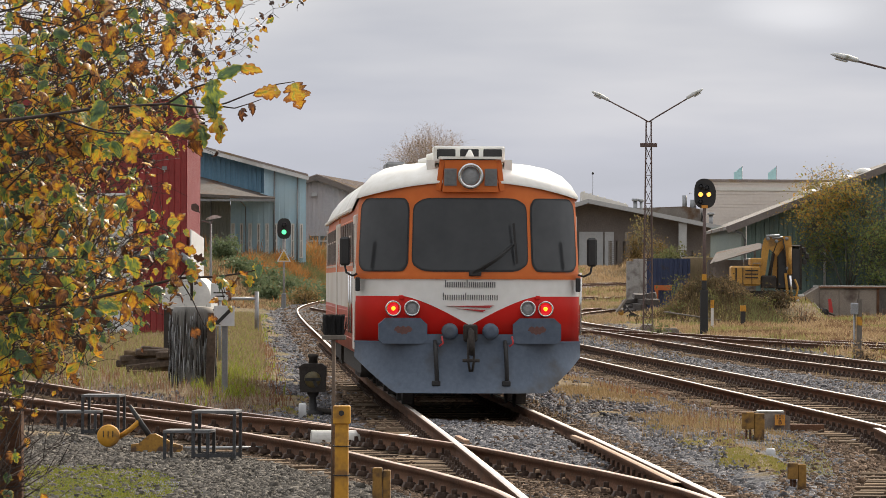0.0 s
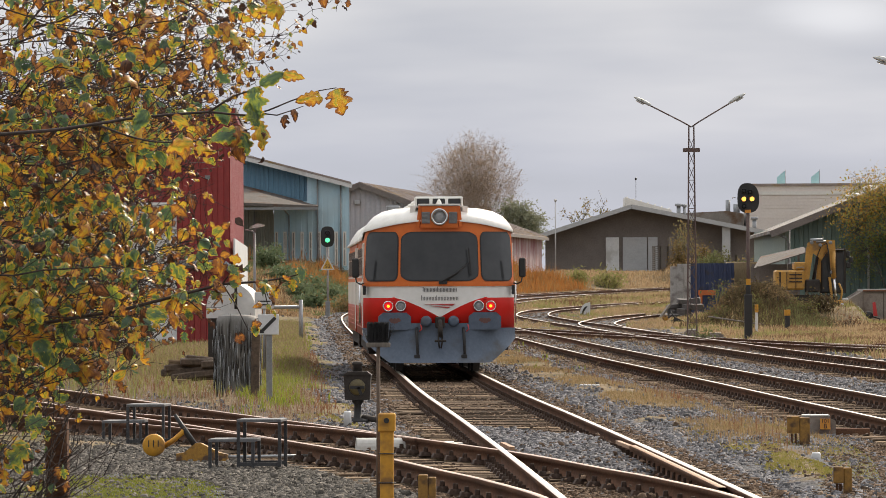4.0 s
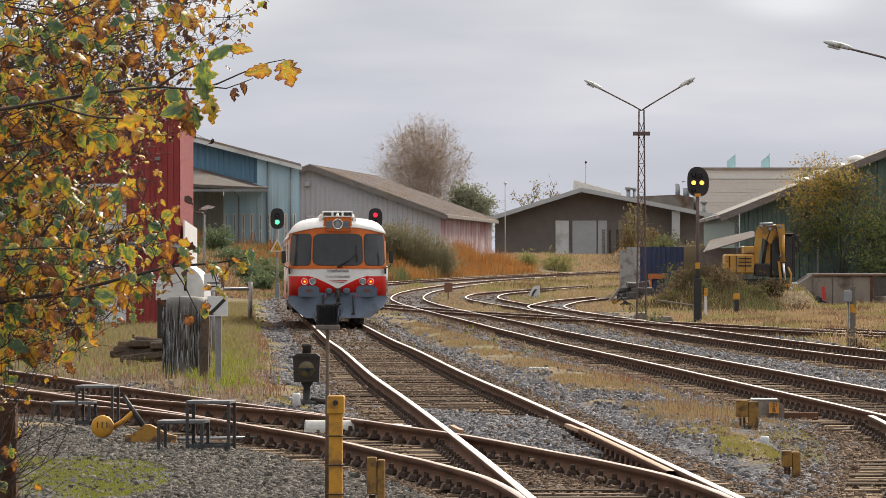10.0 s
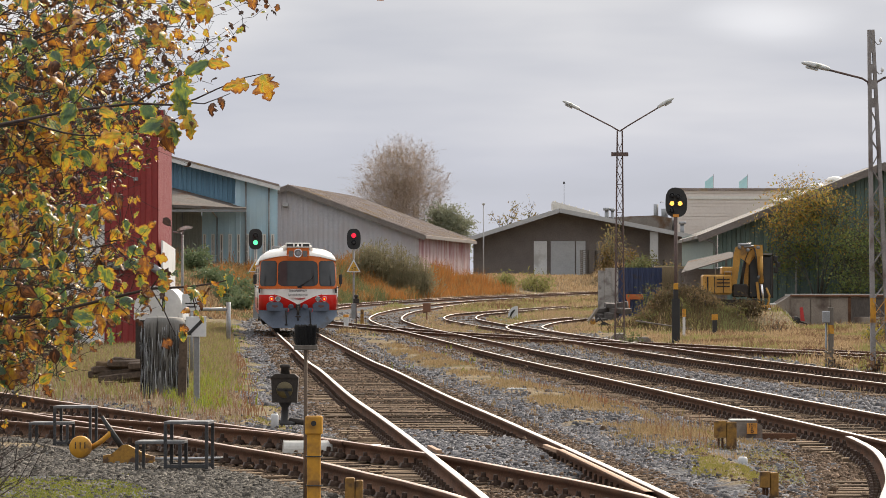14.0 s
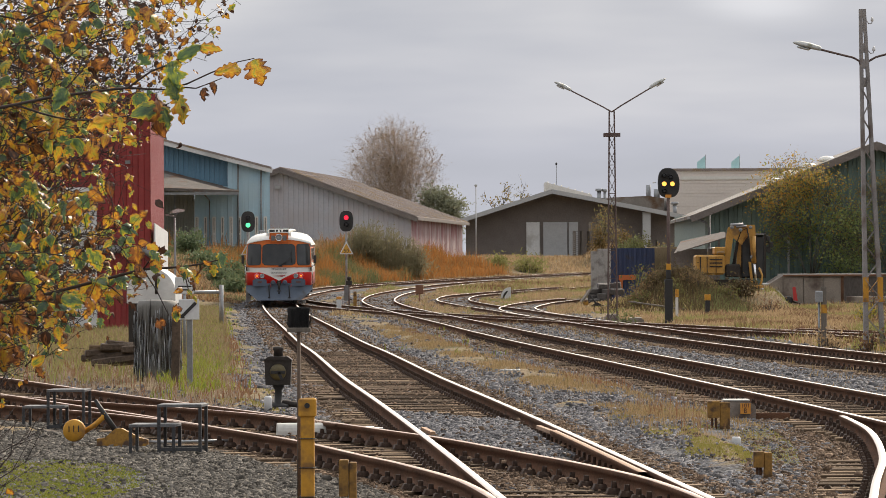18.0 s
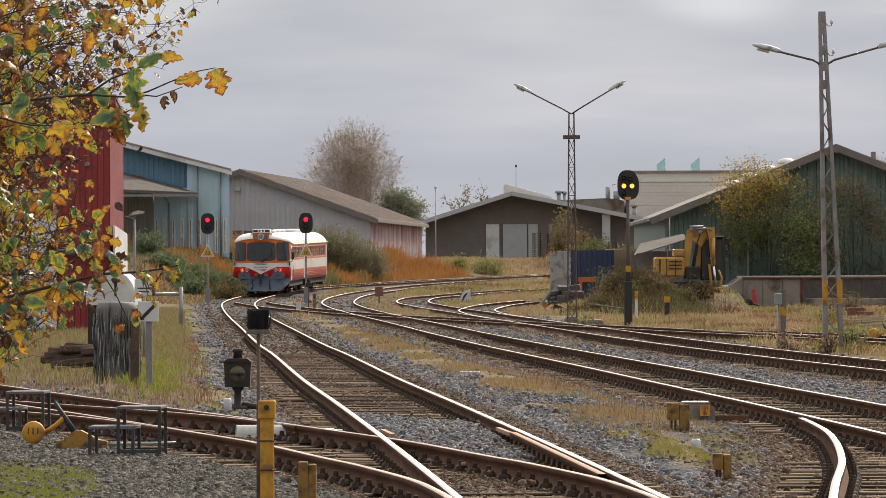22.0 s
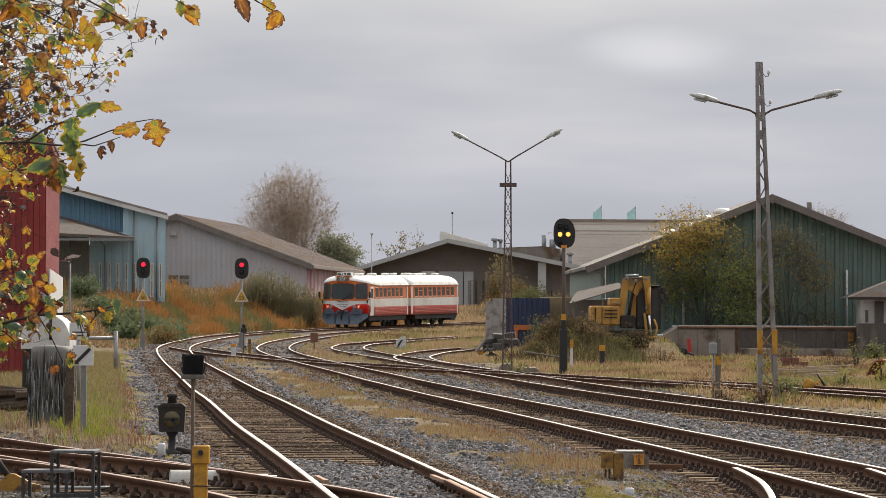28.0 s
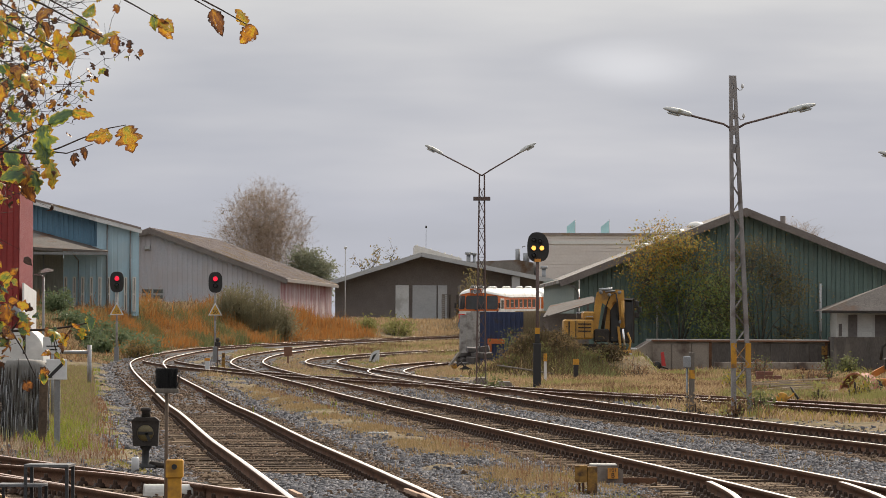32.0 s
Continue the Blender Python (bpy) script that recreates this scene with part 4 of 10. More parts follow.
# ---- buildings round the yard ----
def ribbed(bm, x0, x1, z0, top, y, pitch=0.3, deep=0.05, axis="x", mi=0):
    """A wall of upright ribbed sheet at y (or at x, where axis is y), its top a function of the place along it."""
    n = max(2, round((x1 - x0) / pitch))
    p = (x1 - x0) / n
    prof = []
    for k in range(n):
        for a, d in ((0.0, 0), (0.42, 0), (0.5, deep), (0.92, deep)):
            prof.append((x0 + (k + a) * p, y + d))
    prof.append((x1, y))
    prev = None
    for s, d in prof:
        lo, hi = ((s, d, z0), (s, d, top(s))) if axis == "x" else ((d, s, z0), (d, s, top(s)))
        cur = (bm.verts.new(lo), bm.verts.new(hi))
        if prev:
            bm.faces.new((prev[0], cur[0], cur[1], prev[1])).material_index = mi
        prev = cur


def sheet_roof(bm, a, b, c, d, waves=0, thick=0.12):
    """A roof slab with corners a, b (lower edge), c, d (upper edge)."""
    up = [bm.verts.new(Vector(p)) for p in (a, b, c, d)]
    lo = [bm.verts.new(Vector(p) - Vector((0, 0, thick))) for p in (a, b, c, d)]
    bm.faces.new(up)
    bm.faces.new(lo[::-1])
    for k in range(4):
        bm.faces.new((up[k], lo[k], lo[(k + 1) % 4], up[(k + 1) % 4]))


def roof_battens(bm, a, b, c, d, n, r=0.03):
    """Rolled seams running up a roof slab."""
    a, b, c, d = Vector(a), Vector(b), Vector(c), Vector(d)
    for k in range(n + 1):
        s = k / n
        rod(bm, a.lerp(b, s) + Vector((0, 0, 0.01)), d.lerp(c, s) + Vector((0, 0, 0.01)), r, n=5)


def window(parent, x0, x1, z0, z1, y, frame_mat, pane_mat, rows=1, cols=1, w=0.05):
    wd = thing("window", "", "")
    wd.parent = parent
    for key in ("label", "category"):
        if key in wd:
            del wd[key]
    bm = bmesh.new()
    for k in range(cols + 1):
        x = x0 + (x1 - x0) * k / cols
        box(bm, x - w / 2, x + w / 2, y - 0.05, y + 0.02, z0 - w / 2, z1 + w / 2)
    for k in range(rows + 1):
        z = z0 + (z1 - z0) * k / rows
        box(bm, x0 - w / 2, x1 + w / 2, y - 0.053, y + 0.023, z - w / 2, z + w / 2)
    part("frame", bm, frame_mat, wd)
    bm = bmesh.new()
    box(bm, x0, x1, y - 0.02, y, z0, z1)
    part("pane", bm, pane_mat, wd)
    return wd


def red_hall():
    b = thing("warehouse", "tall dark red metal-clad warehouse behind the shrub", "building", (-9.85, 140, 0), 3.1)
    bm = bmesh.new()
    ribbed(bm, -12, 0, -0.3, lambda s: 6.76 + 0.0 * s, 0, 0.35, 0.05)
    box(bm, -12, 0, 0.06, 0.2, -0.3, 6.7)
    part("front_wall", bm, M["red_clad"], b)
    bm = bmesh.new()
    ribbed(bm, 0.08, 30, -0.3, lambda s: 6.76, 0.0, 0.5, -0.04, "y")
    part("side_wall", bm, M["red_clad_lit"], b, "red side wall with pale grazing light put into its colour")
    bm = bmesh.new()
    box(bm, -12.1, 0.15, -0.12, 0.1, 6.76, 7.0)
    box(bm, -0.02, 0.16, 0.12, 30, 6.76, 7.0)
    part("eaves_trim", bm, M["red_clad"], b)
    bm = bmesh.new()
    sheet_roof(bm, (-12.1, -0.1, 7.02), (0.2, -0.1, 7.02), (0.2, 30, 7.2), (-12.1, 30, 7.2))
    part("roof", bm, M["slate"], b)
    bm = bmesh.new()
    box(bm, -6.2, -1.6, -0.03, -0.01, 0.0, 4.2)
    door = part("roller_door", bm, M["white_clad"], b, "white sectional roller door")
    for k in range(10):
        bm = bmesh.new()
        box(bm, -6.18, -1.62, -0.09, -0.031, 0.0 + k * 0.42, 0.40 + k * 0.42, 0.01)
        part("door_panel", bm, M["white_clad"], door)
    bm = bmesh.new()
    box(bm, 0.09, 0.14, -0.02, 30, -0.3, 3.12, 0.005)
    part("plinth_cladding", bm, M["white_clad"], b, "white lower part of the side wall")
    bm = bmesh.new()
    box(bm, -0.75, -0.6, -0.16, 0.0, 4.9, 5.0)
    part("wall_lamp", bm, M["grey_metal"], b)
    bm = bmesh.new()
    rod(bm, (-1.9, -0.2, 2.35), (-0.2, -0.2, 2.35), 0.12)
    rod(bm, (-0.2, -0.2, 2.35), (0.15, -0.2, 2.1), 0.12)
    part("duct", bm, M["grey_metal"], b, "grey sheet-metal duct")


def blue_hall():
    b = thing("workshop", "pale blue workshop with narrow white windows and a lean-to", "building", (0, 270, 0))
    line = lambda x: 7.64 + (x + 12.13) * -0.262
    bm = bmesh.new()
    ribbed(bm, -14.54, -12.13, 2.0, line, 0, 0.6, 0.02)
    ribbed(bm, -16.47, -14.54, 2.0, lambda x: 6.6, 0.02, 0.6, 0.02)
    part("front_wall", bm, M["blue_clad"], b)
    bm = bmesh.new()
    ribbed(bm, -22, -14.56, 6.3, line, 0.25, 0.3, 0.05)
    part("upper_wall", bm, M["deep_blue"], b, "mid-blue ribbed upper wall")
    bm = bmesh.new()
    ribbed(bm, -20, -16.49, 1.5, lambda x: 6.8, -0.02, 0.15, 0.02)
    part("lean_to_wall", bm, M["olive_clad"], b, "grey-green boarded wall")
    bm = bmesh.new()
    bar(bm, (-12.15, 0.02, 4.55), (-13.6, 26, 4.55), 0.05, 6.1)
    part("side_wall", bm, M["blue_clad"], b)
    bm = bmesh.new()
    sheet_roof(bm, (-20.4, -6, 6.55), (-13.6, -6, 6.25), (-14.0, 0.2, 6.42), (-20.4, 0.2, 8.12), 0, 0.16)
    part("lean_to_roof", bm, M["dark_roof"], b)
    bm = bmesh.new()
    box(bm, -20.4, -13.6, -6.06, -6.0, 6.02, 6.16)
    rod(bm, (-15.6, -5.9, 6.1), (-15.6, -0.15, 5.8), 0.04)
    rod(bm, (-15.6, -0.15, 5.8), (-15.6, -0.15, 2.4), 0.04)
    rod(bm, (-17.6, -0.15, 6.2), (-17.6, -0.15, 2.0), 0.04)
    part("gutter", bm, M["grey_metal"], b)
    bm = bmesh.new()
    sheet_roof(bm, (-12.0, -0.5, line(-12.0) + 0.1), (-13.45, 26, line(-12) + 0.1), (-22, 26, line(-22) + 0.1), (-22, -0.5, line(-22) + 0.1))
    part("roof", bm, M["eternit"], b)
    bm = bmesh.new()
    bar(bm, (-22, -0.45, line(-22) - 0.12), (-11.95, -0.45, line(-11.95) - 0.12), 0.06, 0.26)
    part("verge_board", bm, M["white_clad"], b, "pale verge board")
    for x in (-13.95, -12.62):
        bm = bmesh.new()
        rod(bm, (x, -0.1, 2.2), (x, -0.1, line(x) - 0.2), 0.05)
        part("downpipe", bm, M["grey_metal"], b)
    for k in range(9):
        x = -16.33 + k * 0.492
        window(b, x - 0.06, x + 0.06, 2.9, 4.82, -0.03, M["skylight"], M["pane_dim"], 2, 1, 0.07)
    bm = bmesh.new()
    box(bm, -16.5, -12.1, -0.06, 0.0, 2.3, 2.62)
    part("plinth", bm, M["concrete"], b)


def grey_shed():
    b = thing("storage_shed", "large grey corrugated shed with a mossy fibre-cement roof", "building", (-13.47, 300, 0), -5)
    line = lambda x: 8.22 - (x - 0.69) * 0.3615 if x > 0.69 else 8.22 - (0.69 - x) * 0.36
    bm = bmesh.new()
    ribbed(bm, -6, 9.07, 1.5, line, 0, 0.32, 0.04)
    part("gable_wall", bm, M["grey_clad"], b)
    bm = bmesh.new()
    ribbed(bm, 0.05, 36, 1.5, lambda s: 5.2, 9.07, 0.9, -0.05, "y")
    part("side_wall", bm, M["pinkish"], b, "stained pinkish-white side wall")
    bm = bmesh.new()
    z = line(9.5)
    sheet_roof(bm, (9.5, -0.4, z + 0.12), (9.5, 36, z + 0.12), (0.69, 36, 8.36), (0.69, -0.4, 8.36))
    sheet_roof(bm, (-7, 36, line(-7) + 0.12), (-7, -0.4, line(-7) + 0.12), (0.69, -0.4, 8.362), (0.69, 36, 8.362))
    part("roof", bm, M["eternit"], b)
    bm = bmesh.new()
    roof_battens(bm, (9.5, -0.4, z + 0.12), (9.5, 36, z + 0.12), (0.69, 36, 8.36), (0.69, -0.4, 8.36), 30, 0.025)
    tagged(part("roof_seam", bm, M["eternit"], b), kind="stuff")
    bm = bmesh.new()
    bar(bm, (0.69, -0.43, 8.14), (9.55, -0.43, line(9.55) - 0.08), 0.05, 0.3)
    bar(bm, (-7, -0.43, line(-7) - 0.08), (0.69, -0.43, 8.14), 0.05, 0.3)
    box(bm, 9.5, 9.58, -0.4, 36, z - 0.12, z + 0.08)
    part("verge_board", bm, M["dark_wall"], b)
    bm = bmesh.new()
    for k in range(5):
        box(bm, 0.15, 1.62, -0.05, 0.0, 2.6 + k * 0.38, 2.95 + k * 0.38)
    d = part("roller_door", bm, M["fascia"], b, "grey sectional door with glazed panels")
    for k in range(1, 5):
        for x in (0.22, 0.94):
            bm = bmesh.new()
            box(bm, x, x + 0.6, -0.07, -0.045, 2.66 + k * 0.38, 2.9 + k * 0.38)
            part("pane", bm, M["pane"], d)
    bm = bmesh.new()
    box(bm, 0.35, 0.72, -0.25, 0, 6.95, 7.2, 0.03)
    part("floodlight", bm, M["fascia"], b)


def black_shed():
    b = thing("open_shed", "dark low-pitched shed with pale fascia and white doors", "building", (0, 350, 0))
    line = lambda x: 7.69 - abs(x - 5.33) * (0.313 if x < 5.33 else 0.194)
    bm = bmesh.new()
    slab(bm, [(-1.1, 1.5), (14.6, 1.5), (14.6, line(14.6) - 0.15), (5.33, 7.5), (-1.1, line(-1.1) - 0.15)], "y", 1.6, 24)
    part("wall", bm, M["dark_wall"], b)
    bm = bmesh.new()
    sheet_roof(bm, (-2.2, 0, line(-2.2)), (5.33, 0, 7.72), (5.33, 24, 7.72), (-2.2, 24, line(-2.2)), 0, 0.2)
    sheet_roof(bm, (5.33, 0, 7.722), (15.4, 0, line(15.4)), (15.4, 24, line(15.4)), (5.33, 24, 7.722), 0, 0.2)
    part("roof", bm, M["slate"], b)
    bm = bmesh.new()
    bar(bm, (-2.3, -0.05, line(-2.3) - 0.14), (5.33, -0.05, 7.58), 0.08, 0.32)
    bar(bm, (5.33, -0.05, 7.58), (15.5, -0.05, line(15.5) - 0.14), 0.08, 0.32)
    part("fascia", bm, M["fascia"], b)
    bm = bmesh.new()
    box(bm, 12.1, 12.7, 0.2, 0.8, 1.5, 6.0)
    part("post", bm, M["fascia"], b)
    for x0, x1, mt, lb in ((3.43, 4.42, "white_clad", "white stacked bags in a doorway"), (4.7, 6.5, "fascia", "pale grey sliding door"), (6.6, 7.3, "fascia", "grey narrow door")):
        bm = bmesh.new()
        box(bm, x0, x1, 1.45, 1.6, 2.6, 5.3)
        part("door", bm, M[mt], b, lb)
    bm = bmesh.new()
    slab(bm, [(5.0, 7.3), (5.0, 8.5), (8.6, 7.5), (8.6, 7.1)], "y", 11.5, 20.5)
    light = part("rooflight", bm, M["skylight"], b, "milky ribbed rooflight")
    for k in range(7):
        s = k / 6
        bm = bmesh.new()
        rod(bm, (5.2 + 3.2 * s, 12, 8.5 - 0.89 * s), (5.2 + 3.2 * s, 20, 8.5 - 0.89 * s), 0.06, n=5)
        part("rib", bm, M["skylight"], light)
    for x, z, r in ((9.1, 7.45, 0.2), (9.55, 7.4, 0.14), (14.9, 6.4, 0.2)):
        bm = bmesh.new()
        rod(bm, (x, 10, z - 0.8), (x, 10, z + 0.3), r * 0.8, n=10)
        rod(bm, (x, 10, z + 0.3), (x, 10, z + 0.5), r * 1.4, n=10)
        part("vent_pipe", bm, M["galv"], b)
    # pallets stacked outside
    for x, y, n in ((7.4, -6, 13), (8.6, -6.5, 12), (12.3, -9, 9), (13.4, -9, 7)):
        st = thing("pallet_stack", "tall stack of grey wooden pallets", "pallets", (x, 350 + y, ground_z(x, 350 + y)), 8, group="stacked pallets")
        for k in range(n):
            bm = bmesh.new()
            z = k * 0.15
            slab(bm, [(-0.6, z), (-0.48, z), (-0.48, z + 0.1), (-0.06, z + 0.1), (-0.06, z), (0.06, z), (0.06, z + 0.1), (0.48, z + 0.1), (0.48, z), (0.6, z), (0.6, z + 0.13), (-0.6, z + 0.13)], "y", -0.4, 0.4)
            part("pallet", bm, M["old_wood"], st)


def cream_hall():
    b = thing("factory_hall", "wide cream metal-panelled factory hall in the distance", "building", (0, 430, 0))
    bm = bmesh.new()
    box(bm, 17.25, 32, 0.05, 12, 3.0, 10.8)
    wall = part("wall", bm, M["cream"], b)
    for k in range(26):
        bm = bmesh.new()
        box(bm, 17.2, 32, 0.0, 0.049, 3.0 + k * 0.3, 3.27 + k * 0.3)
        part("panel", bm, M["cream"], wall)
    bm = bmesh.new()
    box(bm, 17.1, 32.1, -0.1, 12.1, 10.75, 10.98)
    part("roof_edge", bm, M["eternit"], b)
    bm = bmesh.new()
    box(bm, 18.3, 32, -0.06, -0.02, 9.95, 10.25)
    part("window_band", bm, M["white_band"], b, "white strip along the wall")
    bm = bmesh.new()
    slab(bm, [(6.0, 2.5), (17.0, 2.5), (17.0, 8.3), (15.5, 8.55), (9.5, 8.3), (6.0, 7.4)], "y", 4, 14)
    part("low_hall", bm, M["slate"], b, "lower grey-brown hall beside it")
    bm = bmesh.new()
    rod(bm, (15.6, 6, 8.0), (15.6, 6, 9.6), 0.22, n=10)
    rod(bm, (16.4, 6, 8.0), (16.4, 6, 9.2), 0.3, n=10)
    part("roof_vent", bm, M["galv"], b)
    for x in (20.87, 24.1):
        fl = thing("flag", "pale teal banner flag on a pole", "flag", (x, 444, 3.0), group="banner flags")
        bm = bmesh.new()
        rod(bm, (0.45, 0, 0), (0.45, 0, 9.6), 0.05, 0.03)
        part("pole", bm, M["galv"], fl)
        bm = bmesh.new()
        slab(bm, [(-0.35, 7.0), (0.42, 7.0), (0.42, 9.5), (-0.2, 9.0), (-0.35, 8.9)], "y", -0.02, 0.02)
        part("cloth", bm, M["teal"], fl)


def green_hall():
    b = thing("goods_shed", "dark green ribbed metal goods shed with a low gable", "building", (0, 215, 0))
    line = lambda x: 7.38 - abs(x - 18.12) * 0.392
    bm = bmesh.new()
    ribbed(bm, 10.54, 25.7, -0.2, line, 0, 0.42, 0.07)
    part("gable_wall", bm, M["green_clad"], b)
    bm = bmesh.new()
    slab(bm, [(0.05, -0.2), (24.8, -0.2), (24.8, 4.35), (0.05, 4.35)], "x", 10.3, 10.5)
    side = part("side_wall", bm, M["green_side"], b, "green side wall with the lighter light painted into its colour")
    side.matrix_basis = pose(10.5, 0, 0, 0, 0, 0.9) @ pose(-10.5, 0, 0)
    bm = bmesh.new()
    e0, e1 = line(9.7), line(26.5)
    sheet_roof(bm, (9.7, 27, e0 + 0.1), (9.7, -0.6, e0 + 0.1), (18.12, -0.6, 7.5), (18.12, 27, 7.5), 0, 0.15)
    sheet_roof(bm, (26.5, -0.6, e1 + 0.1), (26.5, 27, e1 + 0.1), (18.12, 27, 7.502), (18.12, -0.6, 7.502), 0, 0.15)
    part("roof", bm, M["slate"], b)
    bm = bmesh.new()
    bar(bm, (9.6, -0.66, line(9.6) - 0.06), (18.12, -0.66, 7.30), 0.06, 0.3)
    bar(bm, (18.12, -0.66, 7.30), (26.6, -0.66, line(26.6) - 0.06), 0.06, 0.3)
    slab(bm, [(17.75, 7.28), (18.12, 7.42), (18.49, 7.28), (18.12, 7.05)], "y", -0.72, -0.60)
    part("verge_board", bm, M["dark_wall"], b)
    for x in (13.7, 14.55, 15.4, 16.25):
        bm = bmesh.new()
        lathe(bm, [(0.44, 0), (0.41, 0.13), (0.28, 0.24), (0.08, 0.28)], 14, "z", (x, 5.0, line(x) + 0.06))
        part("rooflight", bm, M["skylight"], b, "milky domed rooflight")
    bm = bmesh.new()
    rod(bm, (20.7, 9, line(20.7)), (20.7, 9, line(20.7) + 1.0), 0.13, n=10)
    part("flue", bm, M["dark_wall"], b)
    for x, z in ((14.1, 2.9), (21.6, 3.55)):
        bm = bmesh.new()
        rod(bm, (x, -0.12, 1.4), (x, -0.12, z + 0.5), 0.055)
        part("vent_pipe", bm, M["pipe"], b, "white plastic pipe")
    bm = bmesh.new()
    tube(bm, [(9.8, -0.5, e0 - 0.05), (10.3, -0.4, e0 - 0.25), (10.45, -0.15, e0 - 0.5), (10.45, -0.15, 0.5)], 0.05)
    part("downpipe", bm, M["grey_metal"], b)


def brick_house():
    b = thing("outbuilding", "small whitewashed outbuilding with a dark hipped roof", "building", (2.2, 209.9, 0.14))
    bm = bmesh.new()
    box(bm, 19.63, 27, 0.02, 3.0, 0, 2.55)
    part("core_wall", bm, M["whitewash"], b)
    me = None
    rng = random.Random(5)
    doors = ((19.72, 19.86, 1.5, 2.05), (20.15, 20.55, 0.0, 2.45), (21.35, 21.85, 0.0, 2.45))
    for row in range(12):
        for col in range(9):
            x = 19.63 + col * 0.45 + (0.22 if row % 2 else 0)
            z = row * 0.21
            if any(a - 0.42 < x < c for a, c, d, e in doors if e > 2.2):
                continue
            if me is None:
                bm = bmesh.new()
                box(bm, 0, 0.44, -0.02, 0.02, 0, 0.2, 0.006)
                me = bpy.data.meshes.new("block")
                bm.to_mesh(me)
                bm.free()
                me.materials.append(M["whitewash"])
            ob = new("block", me)
            ob.parent = b
            ob.matrix_basis = pose(x, 0, z)
    for a, c, d, e in doors:
        bm = bmesh.new()
        box(bm, a, c, -0.05, 0.06, d, e)
        part("door" if e > 2.2 else "vent", bm, M["dark_wall"], b, "dark brown door")
    bm = bmesh.new()
    a, c, d, e = (18.9, -0.9, 2.62), (28, -0.9, 2.62), (28, 3.3, 2.62), (18.9, 3.3, 2.62)
    r0, r1 = (22.4, 1.2, 4.0), (25, 1.2, 4.0)
    v = [bm.verts.new(p) for p in (a, c, d, e, r0, r1)]
    for q in ((0, 1, 5, 4), (1, 2, 5), (2, 3, 4, 5), (3, 0, 4), (3, 2, 1, 0)):
        bm.faces.new([v[i] for i in q])
    part("roof", bm, M["dark_roof"], b)
    bm = bmesh.new()
    box(bm, 18.86, 28, -1.0, -0.9, 2.52, 2.64)
    tube(bm, [(22, -0.95, 2.55), (22.3, -0.8, 2.4), (22.8, -0.1, 2.2), (22.8, -0.1, 0.2)], 0.05)
    part("gutter", bm, M["under"], b)


def loading_ramp():
    b = thing("loading_ramp", "weathered concrete loading ramp with a pale edge", "ramp", (0, 208, 0.1))
    bm = bmesh.new()
    slab(bm, [(12.5, -0.4), (21.3, -0.4), (21.3, 1.3), (13.4, 1.3), (12.5, 0.75)], "y", 0, 4.0)
    part("body", bm, M["concrete"], b)
    for k in range(10):
        bm = bmesh.new()
        x = 12.55 + k * 0.875
        if k > 0:
            box(bm, x, x + 0.85, -0.05, 0.0, -0.2, 1.2, 0.01)
            part("wall_panel", bm, M["dark_panel" if k > 3 else "concrete"], b)
    bm = bmesh.new()
    box(bm, 13.4, 21.3, -0.12, 4.0, 1.3, 1.38)
    part("deck", bm, M["pale_concrete"], b, "pale concrete deck edge")
    bm = bmesh.new()
    box(bm, 13.38, 21.32, -0.15, -0.124, 1.27, 1.335, 0.004)
    part("edge_angle", bm, M["rust_edge"], b, "rusty steel edge angle")
    bm = bmesh.new()
    for x in (15.95, 21.1):
        box(bm, x, x + 0.12, -0.09, -0.05, -0.2, 1.25)
    part("steel_post", bm, M["rust"], b)
    bm = bmesh.new()
    box(bm, 20.95, 21.2, -0.13, -0.1, 0.7, 1.1)
    part("marker_plate", bm, M["ochre"], b)
    bm = bmesh.new()
    box(bm, 21.32, 30.0, -2.0, 0.8, -0.3, 1.5)
    part("end_block", bm, M["dark_panel"], b, "dark end block of the ramp")


def shelter():
    b = thing("open_shelter", "small open shelter with a sloping sheet roof", "shelter", (0, 206, 0.6))
    bm = bmesh.new()
    sheet_roof(bm, (8.4, -2, 1.80), (9.0, 5, 2.36), (10.9, 5, 2.78), (10.9, -2, 2.56), 0, 0.05)
    part("roof", bm, M["dark_roof"], b)
    for x, y, z in ((8.6, -1.8, 1.9), (8.6, 4.8, 1.9), (10.7, -1.8, 2.7), (10.7, 4.8, 2.7)):
        bm = bmesh.new()
        box(bm, x - 0.05, x + 0.05, y - 0.05, y + 0.05, -0.3, z)
        part("post", bm, M["dark_wall"], b)
    bm = bmesh.new()
    box(bm, 8.6, 10.7, 4.8, 4.9, -0.3, 2.0)
    part("back_wall", bm, M["dark_wall"], b)


for build in (red_hall, blue_hall, grey_shed, black_shed, cream_hall, green_hall, brick_house, loading_ramp, shelter):
    build()


# ---- the railcar train ----
CAR_L = 10.2


def half_width(z):
    return 1.45 - 0.05 * max(0.0, min(1.0, (z - 1.75) / 1.0))


def nose(u, z, inset=0.0, cab=True):
    """A point of the body: u from -1 to 1 across the front; beyond that along the sides."""
    hw = half_width(z) - inset
    if abs(u) <= 1:
        x = hw * u
        y = (0.72 * abs(u) ** 3.2 if cab else 0.06 * abs(u) ** 8) + inset * 0.85
    else:
        x = math.copysign(hw, u)
        y0 = (0.72 if cab else 0.06) + inset * 0.85
        y = y0 + (abs(u) - 1) * (CAR_L - y0)
    if cab:
        y += max(0.0, z - 1.7) * 0.10 - 0.02 * (1 - min(1.0, max(0.0, (z - 0.84) / 0.8)))
    return Vector((x, min(y, CAR_L - inset * 0.3), z))


